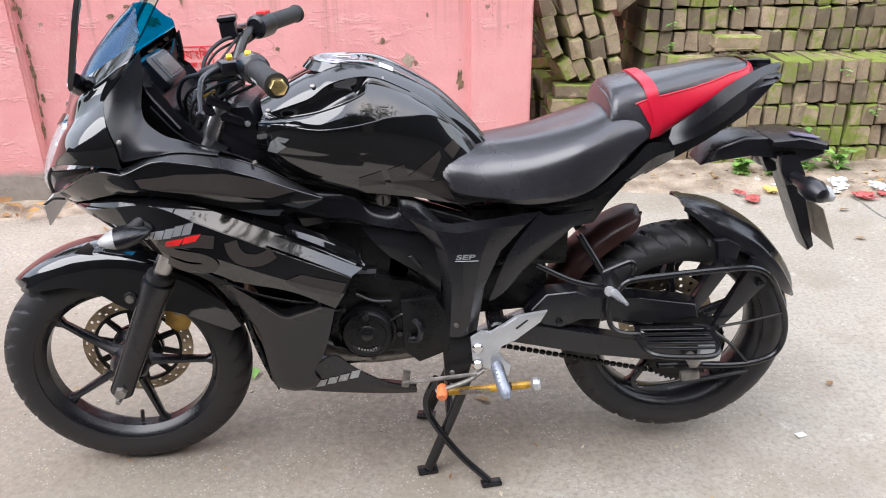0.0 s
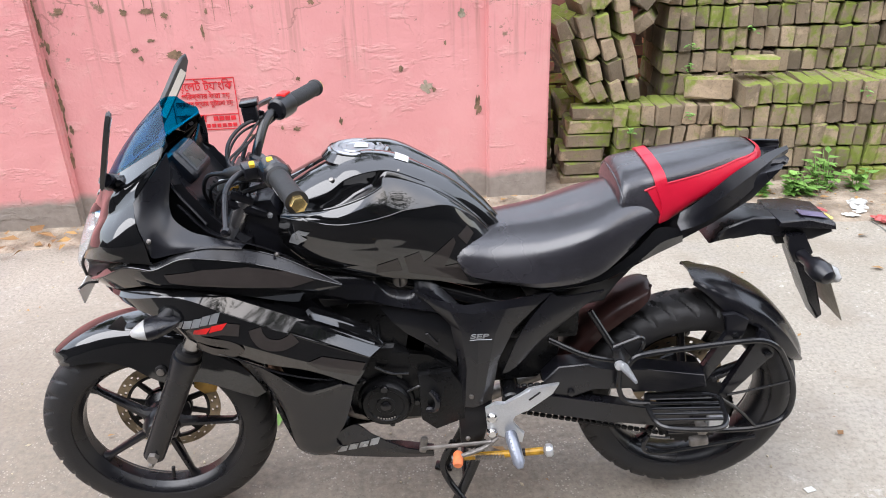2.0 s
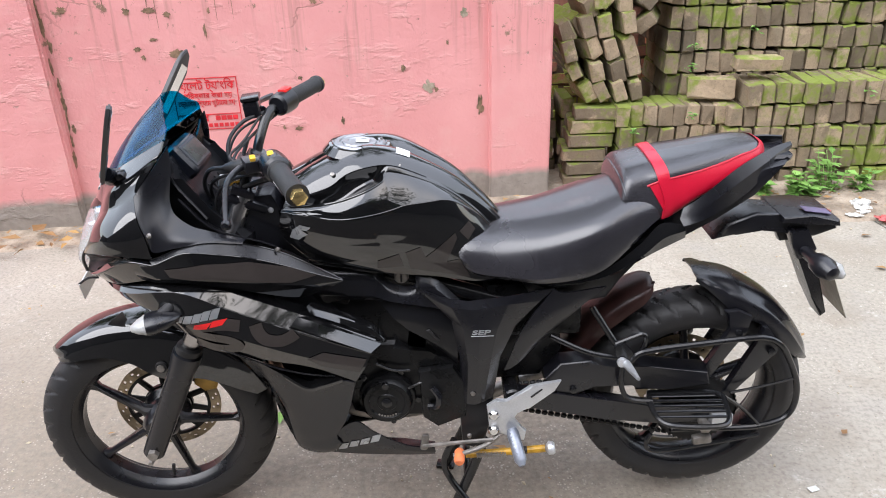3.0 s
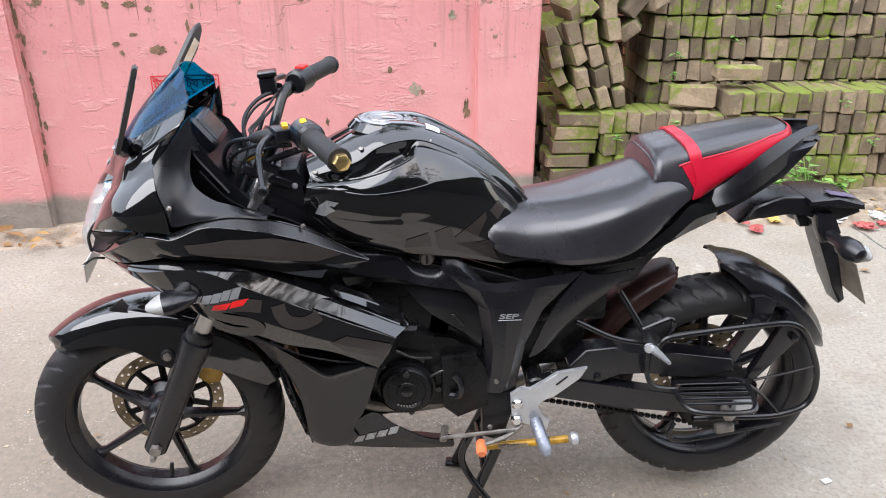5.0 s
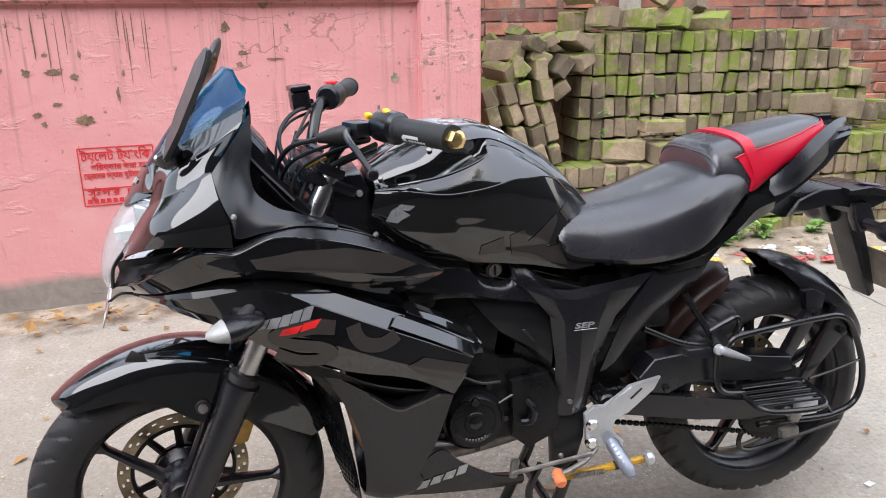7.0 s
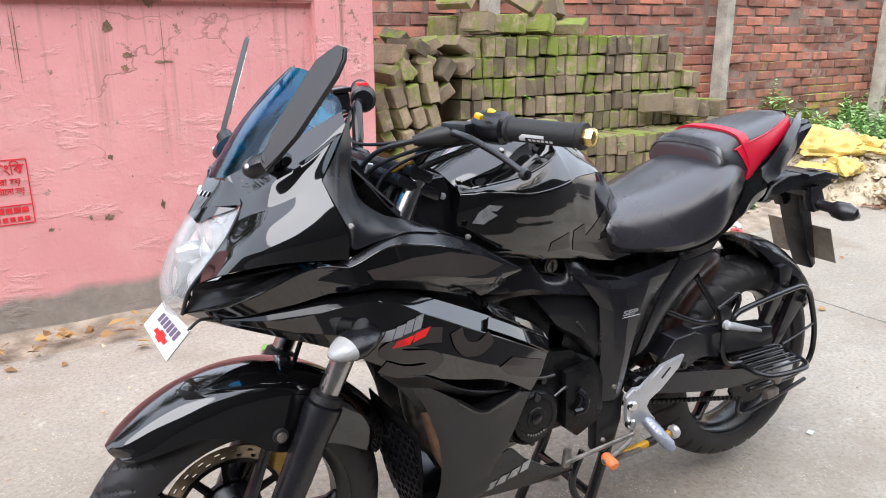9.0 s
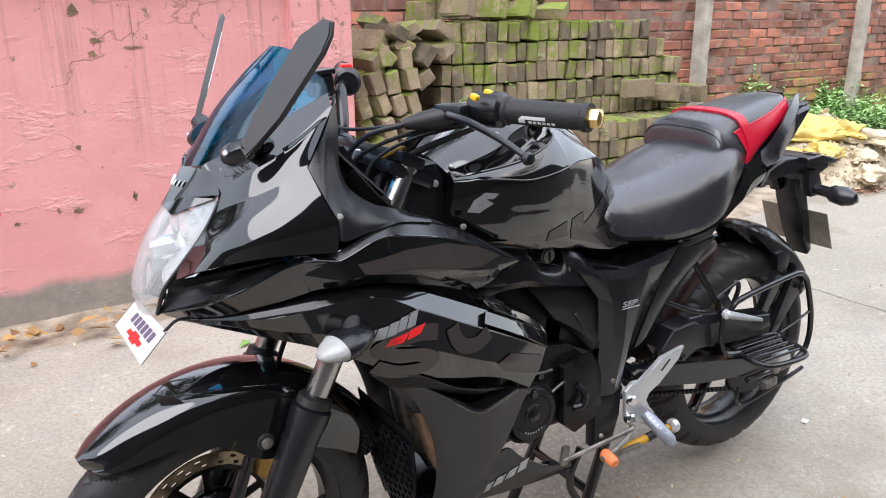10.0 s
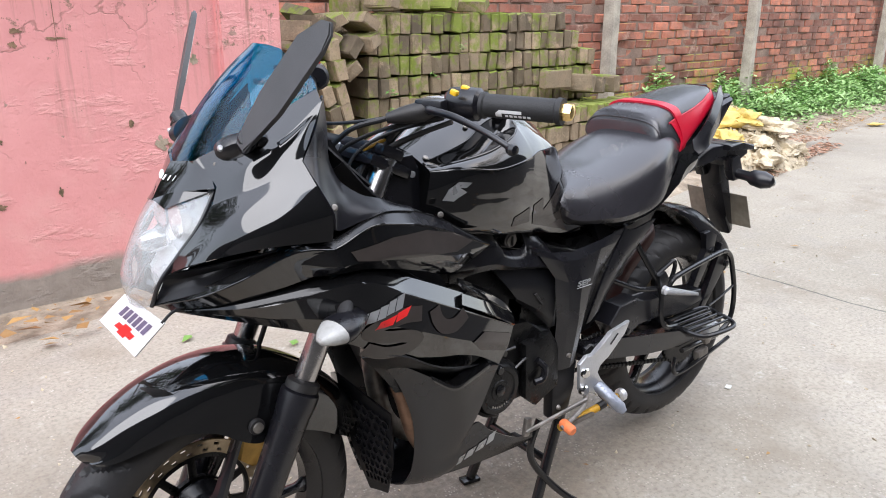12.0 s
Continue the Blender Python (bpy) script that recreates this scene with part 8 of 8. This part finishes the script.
LIT = (("plastic_bag", 2.78, 1.86, 0.1, 0.08, 0.06, BAGW), ("plastic_bag", 2.95, 1.8, 0.09, 0.06, 0.05, BAGW), ("wrapper", 2.82, 1.68, 0.08, 0.05, 0.04, BAGR), ("wrapper", 2.98, 1.64, 0.07, 0.05, 0.04, BAGR), ("plastic_bag", 3.1, 1.75, 0.1, 0.07, 0.05, BAGW), ("wrapper", 2.42, 1.8, 0.07, 0.04, 0.03, BAGY), ("wrapper", 2.58, 1.82, 0.05, 0.03, 0.03, BAGR), ("plastic_bag", 3.3, 1.85, 0.09, 0.07, 0.06, BAGW), ("plastic_bag", 3.5, 1.75, 0.08, 0.05, 0.04, BAGW), ("wrapper", 3.4, 1.66, 0.06, 0.05, 0.04, BAGR), ("wrapper", 2.7, 1.75, 0.06, 0.03, 0.02, BAGW), ("plastic_bag", 6.15, 2.2, 0.1, 0.07, 0.05, BAGB), ("plastic_bag", 6.3, 2.35, 0.14, 0.09, 0.05, BAGW), ("plastic_bag", 5.35, 1.72, 0.12, 0.09, 0.07, BAGW), ("wrapper", 8.1, 2.2, 0.14, 0.08, 0.03, BAGY))
r = random.Random(21)
for k in range(16):
    LIT += (("wrapper", 2.25 + 1.4 * r.random(), 1.66 + 0.3 * r.random(), r.uniform(0.03, 0.08), r.uniform(0.02, 0.05), r.uniform(0.012, 0.03), (BAGW, BAGW, BAGR, BAGY, BAGC)[k % 5]),)
NAMES = {BAGC: "crumpled cream plastic scrap lying in the dirt", BAGW: "crumpled white plastic bag lying in the dirt", BAGR: "crumpled red plastic wrapper lying in the dirt", BAGY: "crumpled yellow wrapper lying in the dirt", BAGB: "crumpled blue plastic bag lying in the dirt"}
for k, (n, x, y, sx, sy, sz, m) in enumerate(LIT):
    crumple(n, x, y, 0.016, sx * 0.75, sy * 0.75, sz * 0.5, m, NAMES[m], "litter", "litter by the bricks", k + 1)
HX, HY = 5.2, 2.2


def heap_z(x, y):
    d = math.hypot((x - HX) / 0.75, (y - HY) / 0.62)
    return max(0.0, 0.46 * (1 - d) * (1 + 0.25 * noise.noise((x * 4, y * 4, 0.0))) + 0.03 * noise.noise((x * 11, y * 11, 1.0)) * (d < 1))


for k, (x, y, sx, sy, sz) in enumerate(((5.02, 2.15, 0.3, 0.16, 0.12), (4.88, 1.98, 0.26, 0.14, 0.1), (5.22, 2.05, 0.22, 0.15, 0.1), (5.12, 2.3, 0.28, 0.2, 0.12), (4.72, 2.1, 0.24, 0.15, 0.11), (5.1, 1.84, 0.18, 0.12, 0.08), (5.45, 2.2, 0.2, 0.12, 0.08), (5.3, 1.92, 0.26, 0.18, 0.1), (5.42, 1.78, 0.2, 0.14, 0.09), (5.0, 1.72, 0.24, 0.14, 0.1), (5.62, 2.02, 0.22, 0.16, 0.08))):
    crumple("sack", x, y, heap_z(x, y) - 0.03, sx, sy, sz, BAGY if k < 5 else BAGC, "torn yellow woven sacking dumped on the rubble heap" if k < 5 else "crumpled cream plastic sheet dumped on the rubble heap", "sack", "dumped sacks", 30 + k)
bm = bmesh.new()
r = random.Random(77)
g = 26
vs = [[bm.verts.new((HX - 0.75 + 1.5 * i / g, HY - 0.62 + 1.24 * j / g, (heap_z(HX - 0.75 + 1.5 * i / g, HY - 0.62 + 1.24 * j / g) or -0.03) + 0.008)) for j in range(g + 1)] for i in range(g + 1)]
for i in range(g):
    for j in range(g):
        bm.faces.new((vs[i][j], vs[i + 1][j], vs[i + 1][j + 1], vs[i][j + 1]))
for k in range(800):
    a, d = r.uniform(0, 6.28), r.random() ** 0.6
    x, y = HX + 0.72 * d * math.cos(a) + (0.12 if r.random() < 0.3 else 0), HY + 0.6 * d * math.sin(a)
    s = r.uniform(0.005, 0.015) * (1.8 if r.random() < 0.1 else 1)
    m = Matrix.Translation((x, y, heap_z(x, y) + 0.02)) @ Euler((r.random() * 3, r.random() * 3, r.random() * 6)).to_matrix().to_4x4() @ Matrix.Diagonal((s * 1.7, s, s * 0.6, 1))
    c8 = [bm.verts.new(m @ Vector((i + r.uniform(-0.3, 0.3), j + r.uniform(-0.3, 0.3), w + r.uniform(-0.3, 0.3)))) for i in (-0.7, 0.7) for j in (-0.7, 0.7) for w in (-0.7, 0.7)]
    for f in ((0, 1, 3, 2), (4, 6, 7, 5), (0, 4, 5, 1), (2, 3, 7, 6), (0, 2, 6, 4), (1, 5, 7, 3)):
        bm.faces.new([c8[q] for q in f])
REDLEAF = leafy("reddish_litter", (0.3, 0.15, 0.09), (0.6, 0.38, 0.27), 0.8)
lt = bmesh.new()
for k in range(1100):
    x = r.uniform(4.7, 6.6)
    y = 1.62 + 0.17 * (x - 5.0) + abs(r.gauss(0, 0.22)) - 0.05 * r.random()
    l, b = r.uniform(0.02, 0.08), r.uniform(0, 6.28)
    leaf_bm(lt, Vector((x, y, 0.008 + 0.012 * r.random() + (0.04 if y > 2.0 else 0))), Vector((math.cos(b), 0.6 * math.sin(b), r.uniform(-0.05, 0.2))), Vector((r.uniform(-0.4, 0.4), r.uniform(-0.4, 0.4), 1)), l, l * r.uniform(0.08, 0.2))
tagged(part("leaf_litter", lt, REDLEAF, smooth=0), "reddish dry leaf and chip litter round the heap", kind="stuff")
tagged(part("rubble_heap", bm, RUBBLE, smooth=0), "pale broken rubble heaped with the sacking", kind="stuff")
for k, (x, y, a) in enumerate(((1.704, -0.024, 20), (0.66, 1.4, 40))):
    bm = box((0.03, 0.018, 0.003), pose(x, y, 0.003, 0, 4, a), 0.001, 1)
    tagged(part("paper_scrap", bm, BAGW), "small white paper scrap on the concrete", "litter", "scraps on the lane")
for k, (x, y, a, m) in enumerate(((0.19, 0.37, 30, GREEN), (0.475, 1.43, 10, GREEN), (0.73, 1.12, 70, GREEN), (0.15, 1.85, 0, DEADLEAF), (-0.75, 1.75, 50, DEADLEAF), (-0.86, 1.8, 20, DEADLEAF))):
    bm = bmesh.new()
    leaf_bm(bm, Vector((x, y, 0.012 if y < 1.7 else 0.045)), Vector((math.cos(a), math.sin(a), 0.05)), Vector((0.1, 0, 1)), 0.06, 0.018)
    tagged(part("single_leaf", bm, m, smooth=0), "yellow-green leaf lying on the concrete" if m is GREEN else "dry brown leaf lying by the wall", "leaf", "leaves on the lane")


# ---- unseen trees round the lane, placed to shape the sky mirrored in the bike ----
BARK = pbr("rough_bark", (0.12, 0.09, 0.065), 0.95, var=0.4, scale=12, bump=0.8, bscale=40)
CROWN = leafy("tree_leaf", (0.03, 0.07, 0.015), (0.08, 0.15, 0.03))


def tree(x, y, h, reach, n, seed):
    """A tapered trunk with limbs, and a crown of separate leaves in uneven clumps."""
    r = random.Random(seed)
    t = empty("tree", x, y, 0, "unseen leafy tree placed to break up reflections in the bike", "tree", "roadside trees")
    part("trunk", tube([(x, y, 0), (x + 0.1, y + 0.1, h * 0.3), (x - 0.05, y + 0.2, h * 0.6), (x + 0.1, y + 0.3, h * 0.9)], 0.17, 20, 10, r1=0.05), BARK, t)
    lv = bmesh.new()
    for k in range(11):
        a = r.uniform(0, 6.28)
        d = reach * r.uniform(0.45, 1.0)
        tip = Vector((x + d * math.cos(a), y + 0.5 + d * math.sin(a), h * r.uniform(0.72, 1.05)))
        base = Vector((x, y + 0.15, h * r.uniform(0.35, 0.7)))
        part("limb", tube([base, base.lerp(tip, 0.5) + Vector((0, 0, 0.25)), tip], 0.06, 10, 6, r1=0.015), BARK, t)
        for j in range(n // 11):
            s = r.random() ** 0.6
            p = base.lerp(tip, 0.35 + 0.75 * s) + Vector((r.gauss(0, 0.42), r.gauss(0, 0.42), r.gauss(0, 0.28)))
            b = r.uniform(0, 6.28)
            leaf_bm(lv, p, Vector((math.cos(b), math.sin(b), r.uniform(-0.7, 0.3))), Vector((r.uniform(-0.5, 0.5), r.uniform(-0.5, 0.5), 1)), r.uniform(0.1, 0.18), r.uniform(0.035, 0.06))
    part("crown", lv, CROWN, t, smooth=0)


tree(3.6, -5.0, 5.6, 2.2, 4000, 37)
tree(-5.2, 4.3, 5.6, 2.0, 5000, 41)
tree(-0.4, 4.6, 7.4, 2.6, 7000, 14)
tree(5.6, 7.2, 6.6, 2.6, 6000, 17)
tree(8.5, 6.2, 5.6, 2.6, 4400, 19)
tree(12.5, 6.8, 6.0, 2.8, 4000, 23)
